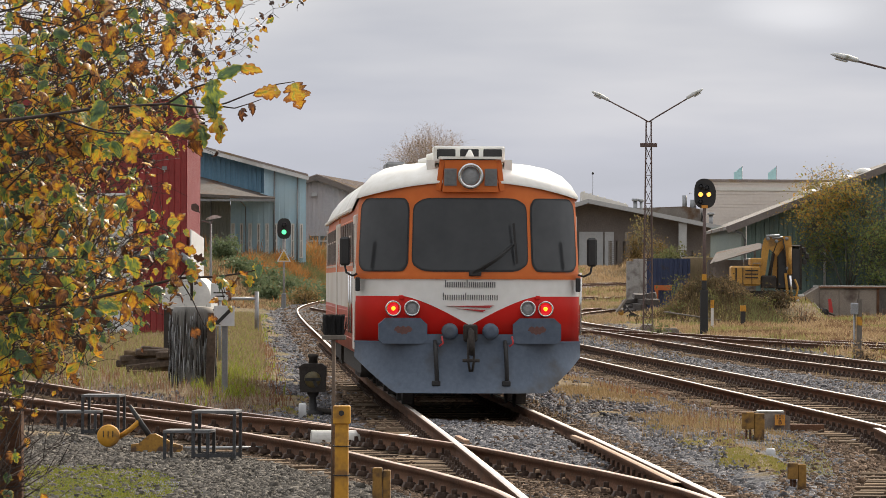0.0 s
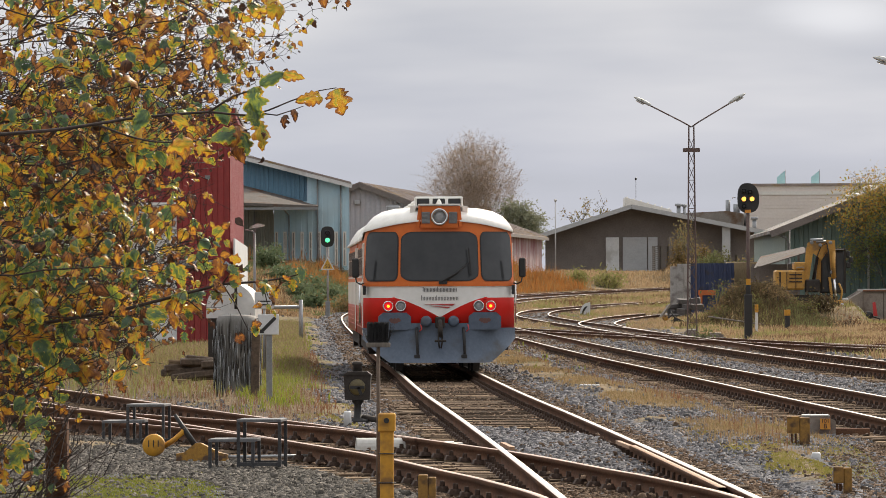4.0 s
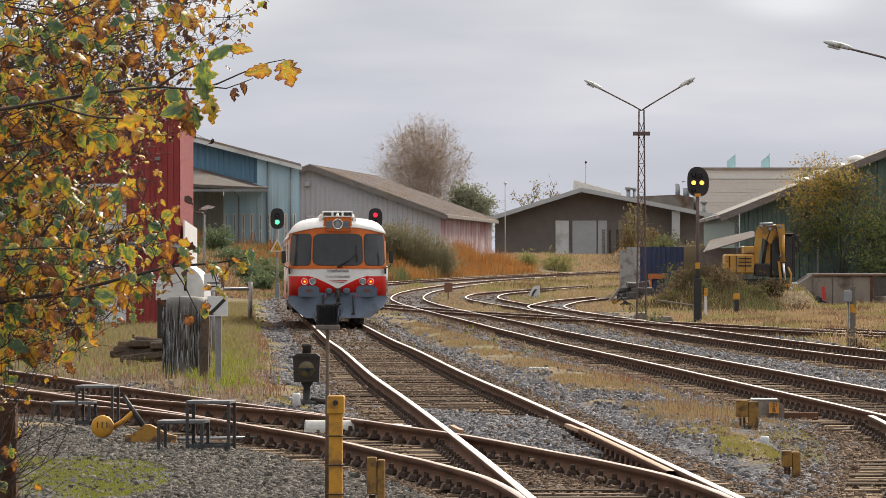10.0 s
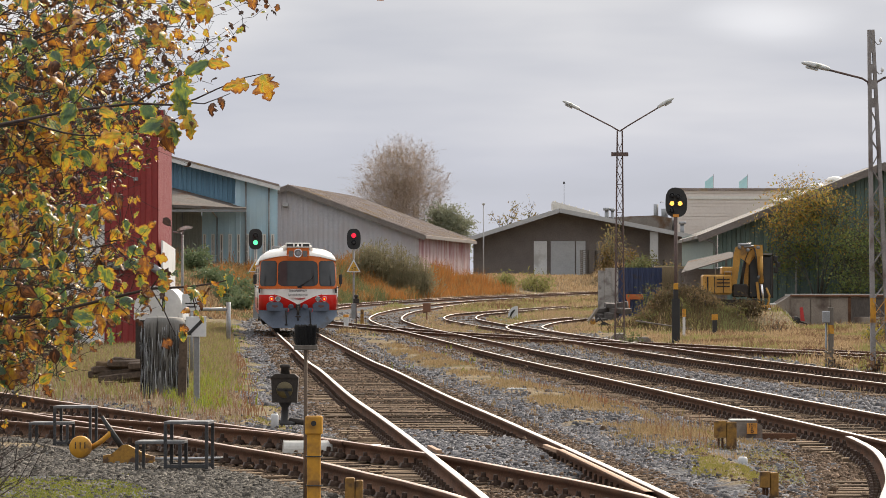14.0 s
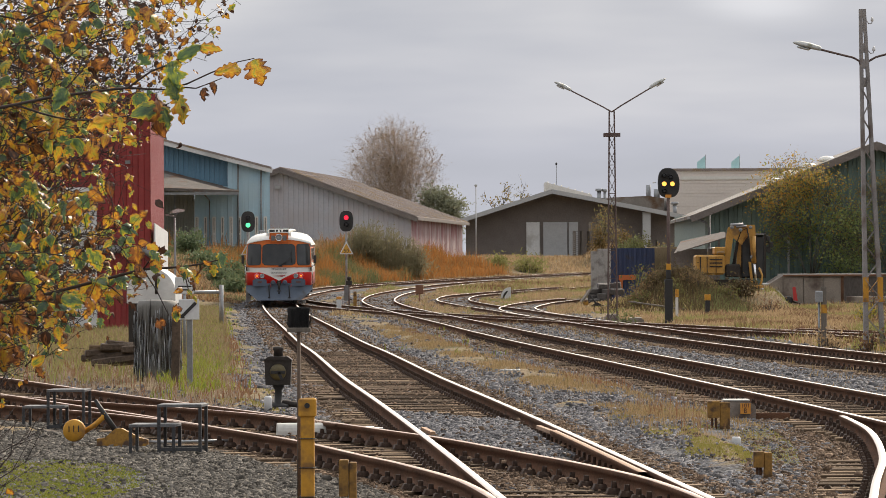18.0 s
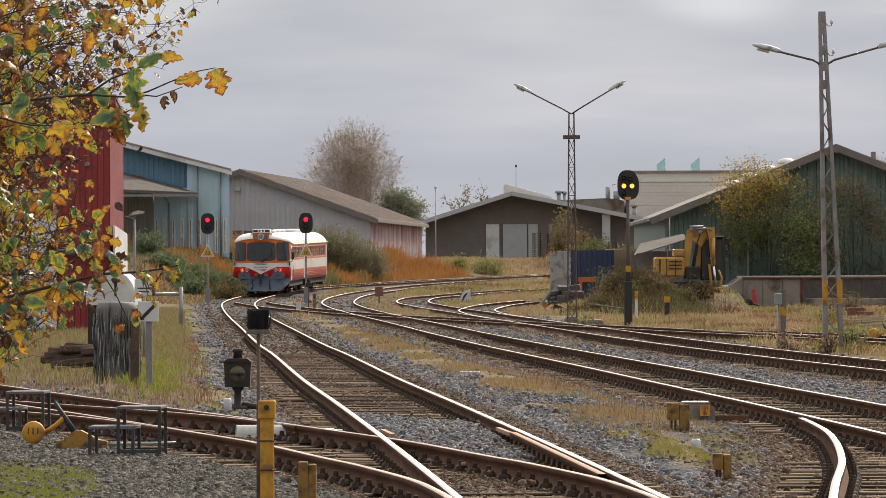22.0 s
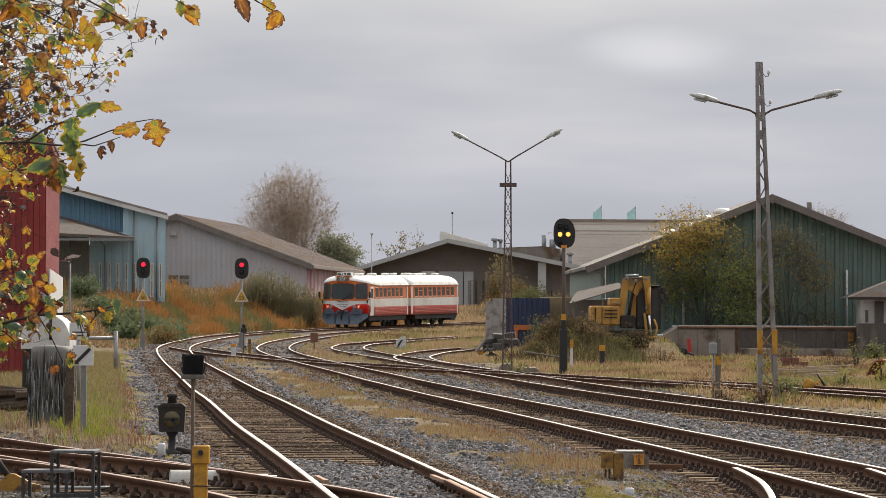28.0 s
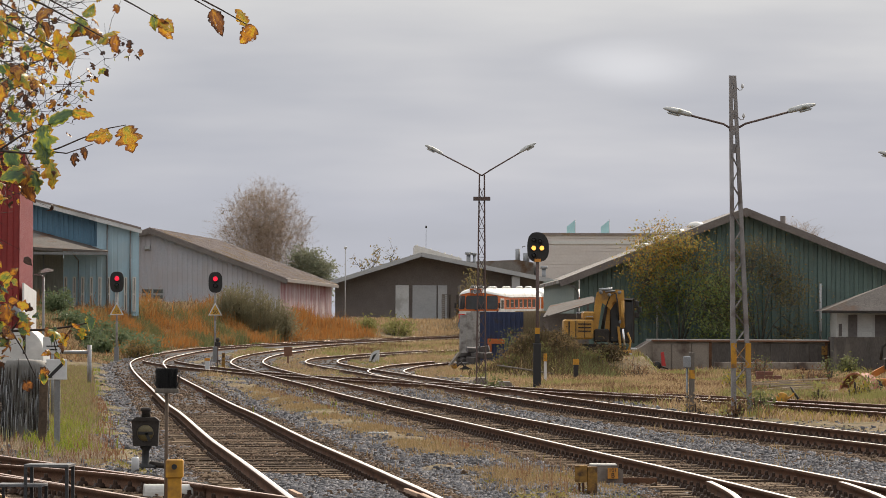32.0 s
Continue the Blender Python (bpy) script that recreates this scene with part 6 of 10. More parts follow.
def lattice_mast():
    x, y, h = 4.40, 156.8, 7.12
    z0 = ground_z(x, y)
    t = thing("lamp_mast", "tall rust-brown lattice lamp mast with two arms", "lamp post", (x, y, z0), group="yard lamp masts")
    half = lambda z: 0.160 - 0.078 * z / h
    corners = ((-1, -1), (1, -1), (1, 1), (-1, 1))
    for a, b in corners:
        bm = bmesh.new()
        bar(bm, (a * half(0), b * half(0), -0.2), (a * half(h), b * half(h), h), 0.032, 0.032)
        part("leg", bm, M["dark_mast"], t)
    zs = [0.1 + k * 0.475 for k in range(15)]
    for k, (za, zb) in enumerate(zip(zs, zs[1:])):
        ha, hb = half(za), half(zb)
        for (a, b), (c, d) in zip(corners, corners[1:] + corners[:1]):
            for p, q in (((a * ha, b * ha, za), (c * hb, d * hb, zb)), ((c * ha, d * ha, za), (a * hb, b * hb, zb))):
                bm = bmesh.new()
                rod(bm, p, q, 0.008, n=5)
                part("brace", bm, M["dark_mast"], t)
            if k % 2 == 0:
                bm = bmesh.new()
                bar(bm, (a * hb, b * hb, zb), (c * hb, d * hb, zb), 0.03, 0.02)
                part("batten", bm, M["dark_mast"], t)
    bm = bmesh.new()
    box(bm, -0.28, 0.28, -0.25, 0.25, h - 0.85, h - 0.73)
    part("cross_plate", bm, M["dark_mast"], t)
    bm = bmesh.new()
    box(bm, -0.35, 0.35, -0.35, 0.35, -0.3, 0.12, 0.03)
    part("footing", bm, M["concrete"], t)
    for tip in ((-1.9, 0, 7.95 - z0), (1.8, 0, 8.05 - z0)):
        bm = bmesh.new()
        d = Vector(tip) - Vector((0, 0, h))
        tube(bm, [(0, 0, h - 0.02), Vector((0, 0, h)) + d * 0.15, Vector((0, 0, h)) + d * 0.72], 0.024)
        part("arm", bm, M["dark_mast"], t)
        lamp_head(t, Vector((0, 0, h)) + d, (0, 0, h))


def channel_mast():
    x, y = 8.65, 102.75
    z0 = ground_z(x, y)
    h = 7.35 - z0
    t = thing("lamp_mast", "grey riveted channel lamp mast with yellow-banded foot", "lamp post", (x, y, z0), group="yard lamp masts")
    lx = lambda z: -0.217 - 0.095 * z / h
    rx = lambda z: 0.155 - 0.387 * z / h
    for f in (lx, rx):
        bm = bmesh.new()
        # web and two flanges of a channel, slimmer towards the top
        o = -1 if f is lx else 1
        ring = [(0.5 * o, -0.1), (-0.5 * o, -0.1), (-0.5 * o, -0.088), (0.36 * o, -0.088), (0.36 * o, 0.088), (-0.5 * o, 0.088), (-0.5 * o, 0.1), (0.5 * o, 0.1)]
        low = [bm.verts.new((f(0) + 0.11 * q, p, -0.2)) for q, p in ring]
        top = [bm.verts.new((f(h) + 0.07 * q, p * 0.8, h)) for q, p in ring]
        for i in range(8):
            bm.faces.new((low[i], low[(i + 1) % 8], top[(i + 1) % 8], top[i]))
        bm.faces.new(top)
        part("leg", bm, M["mast"], t)
    z = 0.35
    k = 0
    while z < h - 1.5:
        bm = bmesh.new()
        dz = 0.42 - 0.02 * z
        a, b = (lx, rx) if k % 2 else (rx, lx)
        for dy in (-0.1, 0.1):
            bar(bm, (a(z), dy, z), (b(z + dz), dy, z + dz), 0.055, 0.014)
        part("lacing_bar", bm, M["mast"], t)
        z += dz
        k += 1
    for z in (h - 1.6, h - 1.2, h - 0.85, h - 0.4, h - 0.1):
        bm = bmesh.new()
        box(bm, lx(z), rx(z), -0.078, 0.078, z - 0.1, z + 0.1)
        part("batten_plate", bm, M["mast"], t)
    bm = bmesh.new()
    for f in (lx, rx):
        box(bm, f(1.35) - 0.062, f(1.35) + 0.062, -0.118, -0.102, 1.08, 1.62)
    bar(bm, (lx(1.25), -0.12, 1.22), (rx(1.6), -0.12, 1.62), 0.07, 0.01)
    part("yellow_band", bm, M["yellow"], t, "yellow warning band")
    jz = 6.25 - z0
    for tip in ((-1.78, 0, 6.62 - z0), (1.55, 0, 6.72 - z0)):
        bm = bmesh.new()
        s = -1 if tip[0] < 0 else 1
        jx = (lx(jz) if s < 0 else rx(jz)) + s * 0.02
        d = Vector(tip) - Vector((jx, 0, jz))
        tube(bm, [(jx, 0, jz - 0.12), (jx + s * 0.02, 0, jz - 0.04), Vector((jx, 0, jz)) + d * 0.1, Vector((jx, 0, jz)) + d * 0.68], 0.024)
        part("arm", bm, M["dark_mast"], t)
        lamp_head(t, Vector(tip), Vector((jx, 0, jz)))
    for z in (h - 0.3, h - 0.95):
        bm = bmesh.new()
        e = rx(z) + 0.05
        tube(bm, [(e - 0.03, 0, z + 0.06), (e + 0.04, 0, z - 0.02), (e + 0.1, 0, z - 0.01), (e + 0.11, 0, z + 0.04)], 0.01, 6)
        part("hook", bm, M["mast"], t)
        bm = bmesh.new()
        lathe(bm, [(0.02, 0), (0.035, 0.02), (0.03, 0.06), (0.012, 0.1)], 10, "z", (e + 0.11, 0, z + 0.03))
        part("insulator", bm, M["pipe"], t, "white porcelain insulator")
    bm = bmesh.new()
    box(bm, -0.42, 0.42, -0.35, 0.35, -0.35, 0.05, 0.04)
    part("footing", bm, M["concrete"], t)
    return t


def signal_lens(parent, x, z, y, r, mat, name="lens", label=""):
    bm = bmesh.new()
    lathe(bm, [(r * 1.25, 0.01), (r * 1.28, -0.03), (r * 1.05, -0.05), (r * 1.03, 0.0)], 18, "y", (x, y, z))
    hood = part("lens_hood", bm, M["black"], parent)
    bm = bmesh.new()
    lathe(bm, [(r * 0.4, -0.03), (r * 0.9, -0.02), (r, 0.0)], 18, "y", (x, y, z))
    return part(name, bm, M[mat], hood, label)


def main_signal():
    x, y = 6.12, 152.9
    z0 = ground_z(x, y)
    t = thing("railway_signal", "black railway signal showing two yellow lights", "signal", (x, y, z0))
    bm = bmesh.new()
    rod(bm, (0, 0, 1.2), (0, 0, 4.15), 0.055, n=12)
    part("post", bm, M["dark_mast"], t)
    bm = bmesh.new()
    box(bm, -0.13, 0.13, -0.1, 0.1, -0.2, 1.45, 0.02)
    box(bm, -0.08, 0.08, -0.08, 0.08, 1.45, 1.75, 0.02)
    part("cable_box", bm, M["black"], t)
    bm = bmesh.new()
    box(bm, -0.075, 0.075, -0.085, 0.085, 1.75, 1.95, 0.01)
    part("yellow_sleeve", bm, M["yellow"], t)
    bm = bmesh.new()
    cz = 4.57
    pts = []
    for k in range(28):
        a = k * math.tau / 28
        c, s = math.cos(a), math.sin(a)
        w = 0.37 if c > 0 else 0.34
        px = w * math.copysign(abs(c) ** 0.75, c)
        pz = (0.5 if s > 0 else 0.47) * math.copysign(abs(s) ** 0.72, s)
        if s > 0 and c > 0:
            px, pz = 0.37 * c ** 0.95, 0.5 * s ** 0.95
        pts.append((px, pz + cz))
    slab(bm, pts, "y", -0.05, 0.05)
    head = part("signal_head", bm, M["black"], t)
    for a, b, m in ((-0.13, cz - 0.02, "signal_yellow"), (0.135, cz - 0.02, "signal_yellow"), (-0.13, cz + 0.24, "dark_lens"), (0.07, cz + 0.2, "dark_lens"), (-0.13, cz - 0.26, "dark_lens")):
        signal_lens(head, a, b, -0.06, 0.075, m, "lens", "lit yellow lens" if m == "signal_yellow" else "")
    bm = bmesh.new()
    box(bm, -0.1, 0.1, -0.075, -0.05, 4.1, 4.2)
    part("number_plate", bm, M["orange_plate"], head)
    bm = bmesh.new()
    tube(bm, [(-0.4, 0.02, cz + 0.03), (-0.5, 0.0, cz + 0.03), (-0.5, -0.1, cz)], 0.012, 6)
    part("bracket", bm, M["grey_metal"], t)


def starter_signal(x, y, lit):
    """A two-lens signal with a yellow speed triangle; lit: the lamps' states."""
    z0 = ground_z(x, y)
    t = thing("railway_signal", "two-light railway signal over a yellow triangular speed sign", "signal", (x, y, z0), group="exit signals")
    top = 4.6 - z0
    bm = bmesh.new()
    rod(bm, (0, 0, -0.2), (0, 0, top - 0.95), 0.05, n=10)
    part("post", bm, M["mast"], t)
    bm = bmesh.new()
    box(bm, -0.11, 0.11, -0.09, 0.09, -0.2, 0.75, 0.02)
    part("cable_box", bm, M["grey_metal"], t)
    bm = bmesh.new()
    cz = top - 0.5
    pts = []
    for k in range(28):
        a = k * math.tau / 28
        c, s = math.cos(a), math.sin(a)
        pts.append((0.335 * math.copysign(abs(c) ** 0.7, c), cz + 0.5 * math.copysign(abs(s) ** 0.7, s)))
    slab(bm, pts, "y", -0.05, 0.05)
    head = part("signal_head", bm, M["black"], t)
    made = []
    for dz, state in zip((0.17, -0.17), lit):
        hood_bm = bmesh.new()
        lathe(hood_bm, [(0.15, 0.02), (0.155, -0.05), (0.125, -0.08), (0.122, 0.0)], 18, "y", (0, -0.06, cz + dz))
        hood = part("lens_hood", hood_bm, M["black"], head)
        bm = bmesh.new()
        lathe(bm, [(0.05, -0.025), (0.1, -0.018), (0.115, 0.0)], 18, "y", (0, 0, 0), 0)
        lathe(bm, [(0.05, 0.025), (0.1, 0.018), (0.115, 0.002)], 18, "y", (0, 0, 0), 1)
        ln = part("lens", bm, [M[state], M["dark_lens"]], hood, "lit signal lens" if lit else "")
        ln.matrix_basis = pose(0, -0.075, cz + dz)
        made.append(ln)
    bm = bmesh.new()
    s = 0.34
    slab(bm, [(-s, top - 2.1), (s, top - 2.1), (0, top - 1.47)], "y", -0.09, -0.06)
    tri = part("speed_sign", bm, M["sign_white"], t, "white-edged yellow triangular sign")
    bm = bmesh.new()
    slab(bm, [(-s + 0.08, top - 2.055), (s - 0.08, top - 2.055), (0, top - 1.575)], "y", -0.1, -0.094)
    part("sign_face", bm, M["sign_yellow"], tri)
    letters("50", 0.25, M["ink"], tri, pose(0, -0.102, top - 1.945), 0.003, "black figures 50")
    return made


lattice_mast()
_mast = channel_mast()
copy_thing(_mast, pose(16.25, 128.2, ground_z(16.25, 128.2)))
main_signal()
LEFT_LENSES = starter_signal(-11.27, 227.3, ("signal_red", "signal_green"))
starter_signal(-6.5, 227.0, ("signal_red", "dark_lens"))


# ---- small lineside things ----
def at_ground(name, label, category, x, y, rz=0, group="", sink=0.0):
    return thing(name, label, category, (x, y, ground_z(x, y) - sink), rz, group)


def broom_and_post():
    y, x = 29.0, -1.075
    z0 = ground_z(x, y)
    t = at_ground("marker_post", "yellow-painted post with a square cap and wire ties", "post", x, y)
    h = 0.87 - z0
    bm = bmesh.new()
    box(bm, -0.042, 0.042, -0.04, 0.04, -0.1, h - 0.11, 0.006)
    part("shaft", bm, M["yellow"], t)
    bm = bmesh.new()
    box(bm, -0.054, 0.054, -0.055, 0.055, h - 0.115, h, 0.008)
    cap = part("cap", bm, M["yellow"], t)
    bm = bmesh.new()
    rod(bm, (0.0, -0.075, h - 0.045), (0, -0.055, h - 0.045), 0.017, n=12)
    part("bolt", bm, M["black"], cap)
    for dz in (0.18, 0.36, 0.54):
        bm = bmesh.new()
        ring = [(0.05 * math.copysign(1, math.cos(a)) * min(1, abs(math.cos(a)) * 1.4), 0.048 * math.copysign(1, math.sin(a)) * min(1, abs(math.sin(a)) * 1.4), h - 0.07 - dz) for a in [k * math.tau / 16 for k in range(17)]]
        tube(bm, ring, 0.004, 5)
        part("wire_tie", bm, M["black"], t)
    b = thing("broom", "black-bristled broom standing upside down behind a post", "broom", (x - 0.056, 29.12, z0))
    bm = bmesh.new()
    rod(bm, (-0.005, 0, 0.0), (0.0, 0, 1.285 - z0), 0.0125, 0.0115, 10)
    part("handle", bm, M["old_brown"], b)
    bm = bmesh.new()
    box(bm, -0.075, 0.075, -0.025, 0.025, 1.275 - z0, 1.305 - z0, 0.005)
    part("head_board", bm, M["old_wood"], b)
    rng = random.Random(8)
    bm = bmesh.new()
    for k in range(420):
        px, py = rng.uniform(-0.062, 0.062), rng.uniform(-0.02, 0.02)
        lean = rng.gauss(0, 0.004)
        rod(bm, (px, py, 1.303 - z0), (px * 1.05 + lean, py, 1.303 - z0 + rng.uniform(0.115, 0.132)), 0.0016, 0.0012, 3, caps=False)
    for k in range(26):
        s = rng.choice((-1, 1))
        rod(bm, (s * 0.06, 0, 1.305 - z0), (s * (0.068 + rng.uniform(0.005, 0.035)), rng.uniform(-0.02, 0.02), 1.305 - z0 + rng.uniform(0.05, 0.12)), 0.0012, 0.0008, 3, caps=False)
    tagged(part("bristles", bm, M["black"], b), kind="stuff")
    return b


def stake(x, y, w, top, double=True, lean=0.0):
    """A marker of ochre-painted blocks on iron stakes."""
    z0 = ground_z(x, y)
    t = at_ground("marker_stake", "ochre-painted marker blocks on rusty stakes", "marker", x, y, lean, "marker stakes")
    h = top - z0
    bm = bmesh.new()
    box(bm, -w, 0.0, -0.06, 0.06, h * 0.42, h, 0.006)
    part("block", bm, M["ochre"], t)
    if double:
        bm = bmesh.new()
        box(bm, 0.004, w * 0.85, -0.05, 0.08, h * 0.02, h * 0.96, 0.006)
        part("block", bm, M["ochre"], t)
    for dx in (-w * 0.62, -w * 0.3):
        bm = bmesh.new()
        rod(bm, (dx, 0, -0.1), (dx, 0, h * 0.4), 0.013, n=6)
        part("stake", bm, M["rust"], t)


def point_machine(x, y, label, w=0.44, tall=0.24, plate=None, rz=0, mat="concrete"):
    t = at_ground("point_machine", label, "point machine", x, y, rz, "point machines")
    bm = bmesh.new()
    slab(bm, [(-w / 2, -0.05), (w / 2, -0.05), (w / 2, tall * 0.75), (w / 2 - 0.09, tall), (-w / 2 + 0.1, tall), (-w / 2, tall * 0.72)], "y", -0.22, 0.22)
    part("casing", bm, M[mat], t)
    bm = bmesh.new()
    slab(bm, [(-w / 2 + 0.085, tall + 0.003), (w / 2 - 0.075, tall + 0.003), (w / 2 - 0.075, tall + 0.018), (-w / 2 + 0.085, tall + 0.018)], "y", -0.23, 0.23)
    part("lid", bm, M["pale_concrete"], t)
    if plate:
        bm = bmesh.new()
        box(bm, w / 2 - 0.19, w / 2 - 0.065, -0.236, -0.222, tall - 0.155, tall - 0.025)
        pl = part("number_plate", bm, M["orange_plate"], t, "orange plate with black figures")
        letters(plate[0], 0.07, M["ink"], pl, pose(w / 2 - 0.1275, -0.239, tall - 0.056), 0.002)
        letters(plate[1], 0.08, M["ink"], pl, pose(w / 2 - 0.1275, -0.239, tall - 0.118), 0.002)
    return t


def crew_steps(x, y, rz, tall=0.50):
    """A two-step platform of steel angle."""
    t = at_ground("step_stool", "dark grey steel two-step platform on thin legs", "step stool", x, y, rz, "step platforms", 0.0)
    w, d = 0.45, 0.5
    for x0, x1, z in ((0.0, w, tall), (-0.29, w * 0.4, tall * 0.6)):
        bm = bmesh.new()
        box(bm, x0, x1, -d / 2, d / 2, z - 0.03, z, 0.004)
        part("step", bm, M["step_steel"], t)
        for lx in (x0 + 0.016, x1 - 0.016):
            for ly in (-d / 2 + 0.016, d / 2 - 0.016):
                bm = bmesh.new()
                box(bm, lx - 0.016, lx + 0.016, ly - 0.016, ly + 0.016, 0, z - 0.031)
                part("leg", bm, M["dark_steel"], t)
    for ly in (-d / 2 + 0.02, d / 2 - 0.02):
        bm = bmesh.new()
        box(bm, 0.0, w, ly - 0.018, ly + 0.018, 0.03, 0.065)
        part("foot_rail", bm, M["dark_steel"], t)


def switch_lever(x, y, r=0.105, plate="", rz=0, dark=False):
    t = at_ground("switch_lever", "yellow switch lever with a round counterweight", "switch lever", x, y, rz, "switch levers")
    bm = bmesh.new()
    slab(bm, [(-0.28, 0), (0.26, 0), (0.26, 0.08), (0.17, 0.1), (-0.02, 0.2), (-0.08, 0.2), (-0.2, 0.1), (-0.28, 0.09)], "y", -0.07, 0.07)
    part("base", bm, M["rusty_yellow"] if not dark else M["black"], t)
    bm = bmesh.new()
    lathe(bm, [(r * 0.2, -0.055), (r * 0.9, -0.055), (r, -0.035), (r, 0.035), (r * 0.9, 0.055), (r * 0.2, 0.055)], 26, "y", (-0.52, -0.02, r + 0.06))
    wt_ = part("counterweight", bm, M["yellow"] if not dark else M["rusty_yellow"], t, "round yellow counterweight")
    if plate:
        letters(plate, 0.10, M["ink"], wt_, pose(-0.52, -0.079, r + 0.075), 0.002, "black figures on the weight")
    bm = bmesh.new()
    tube(bm, [(-0.42, 0, 0.16), (-0.3, 0, 0.24), (-0.22, 0, 0.31), (-0.2, 0, 0.36)], 0.027)
    part("arm", bm, M["yellow"] if not dark else M["black"], t)
    bm = bmesh.new()
    tube(bm, [(-0.05, 0, 0.12), (-0.2, 0, 0.34), (-0.3, 0, 0.5)], [0.035, 0.03, 0.018])
    part("lever", bm, M["black"], t)
    bm = bmesh.new()
    tube(bm, [(-0.62, 0, 0.16), (-0.66, 0, 0.22), (-0.58, 0, 0.275), (-0.52, 0, 0.25)], 0.01, 6)
    part("handle_loop", bm, M["black"], t)
    bm = bmesh.new()
    rod(bm, (0.2, 0, 0.05), (1.25, 0.15, 0.06), 0.016)
    part("rod", bm, M["galv"], t, "bright steel throw rod")


def switch_lantern(x, y):
    t = at_ground("switch_lantern", "black iron switch lantern with a round dull glass", "lantern", x, y, 0, "", 0.0)
    z = 0.26
    bm = bmesh.new()
    lathe(bm, [(0.13, -0.02), (0.13, 0.03), (0.05, 0.05), (0.04, 0.2), (0.07, 0.24), (0.07, 0.27)], 14)
    part("foot", bm, M["black"], t)
    bm = bmesh.new()
    slab(bm, [(-0.145, z), (0.145, z), (0.158, z + 0.29), (-0.158, z + 0.29)], "y", -0.12, 0.12)
    part("body", bm, M["under"], t)
    bm = bmesh.new()
    slab(bm, [(-0.17, z + 0.29), (0.17, z + 0.29), (0.11, z + 0.335), (-0.11, z + 0.335)], "y", -0.135, 0.135)
    part("roof", bm, M["under"], t)
    bm = bmesh.new()
    lathe(bm, [(0.055, z + 0.33), (0.05, z + 0.40), (0.065, z + 0.41), (0.06, z + 0.44), (0.03, z + 0.45)], 14)
    part("chimney", bm, M["under"], t)
    bm = bmesh.new()
    lathe(bm, [(0.02, -0.135), (0.09, -0.13), (0.098, -0.115)], 22, "y", (0, 0, z + 0.15))
    gl = part("glass", bm, M["lantern_glass"], t, "round dull yellow glass")
    bm = bmesh.new()
    bar(bm, (-0.085, -0.138, z + 0.15), (0.085, -0.138, z + 0.15), 0.004, 0.035)
    bar(bm, (0.01, -0.138, z + 0.15), (0.05, -0.138, z + 0.06), 0.004, 0.035)
    part("arrow_bar", bm, M["black"], gl)
    bm = bmesh.new()
    rod(bm, (0.05, 0, 0.05), (0.28, -0.05, 0.02), 0.035)
    part("crank", bm, M["under"], t)
    t.matrix_basis = t.matrix_basis @ Matrix.Scale(1.12, 4)


def arrow_sign():
    x, y = -4.39, 70.6
    t = at_ground("lineside_sign", "square white sign with a slanting black bar on a grey post", "sign", x, y)
    z0 = ground_z(x, y)
    bm = bmesh.new()
    box(bm, -0.042, 0.045, 0.0, 0.08, -0.1, 1.1 - z0)
    part("post", bm, M["grey_metal"], t)
    bm = bmesh.new()
    box(bm, -0.16, 0.15, -0.03, -0.005, 0.94 - z0, 1.245 - z0, 0.004)
    f = part("panel", bm, M["sign_white"], t)
    bm = bmesh.new()
    bar(bm, (-0.11, -0.034, 0.985 - z0), (0.1, -0.034, 1.195 - z0), 0.004, 0.05)
    slab(bm, [(-0.135, 0.962 - z0), (-0.06, 0.962 - z0), (-0.135, 1.03 - z0)], "y", -0.037, -0.031)
    part("bar", bm, M["ink"], f)


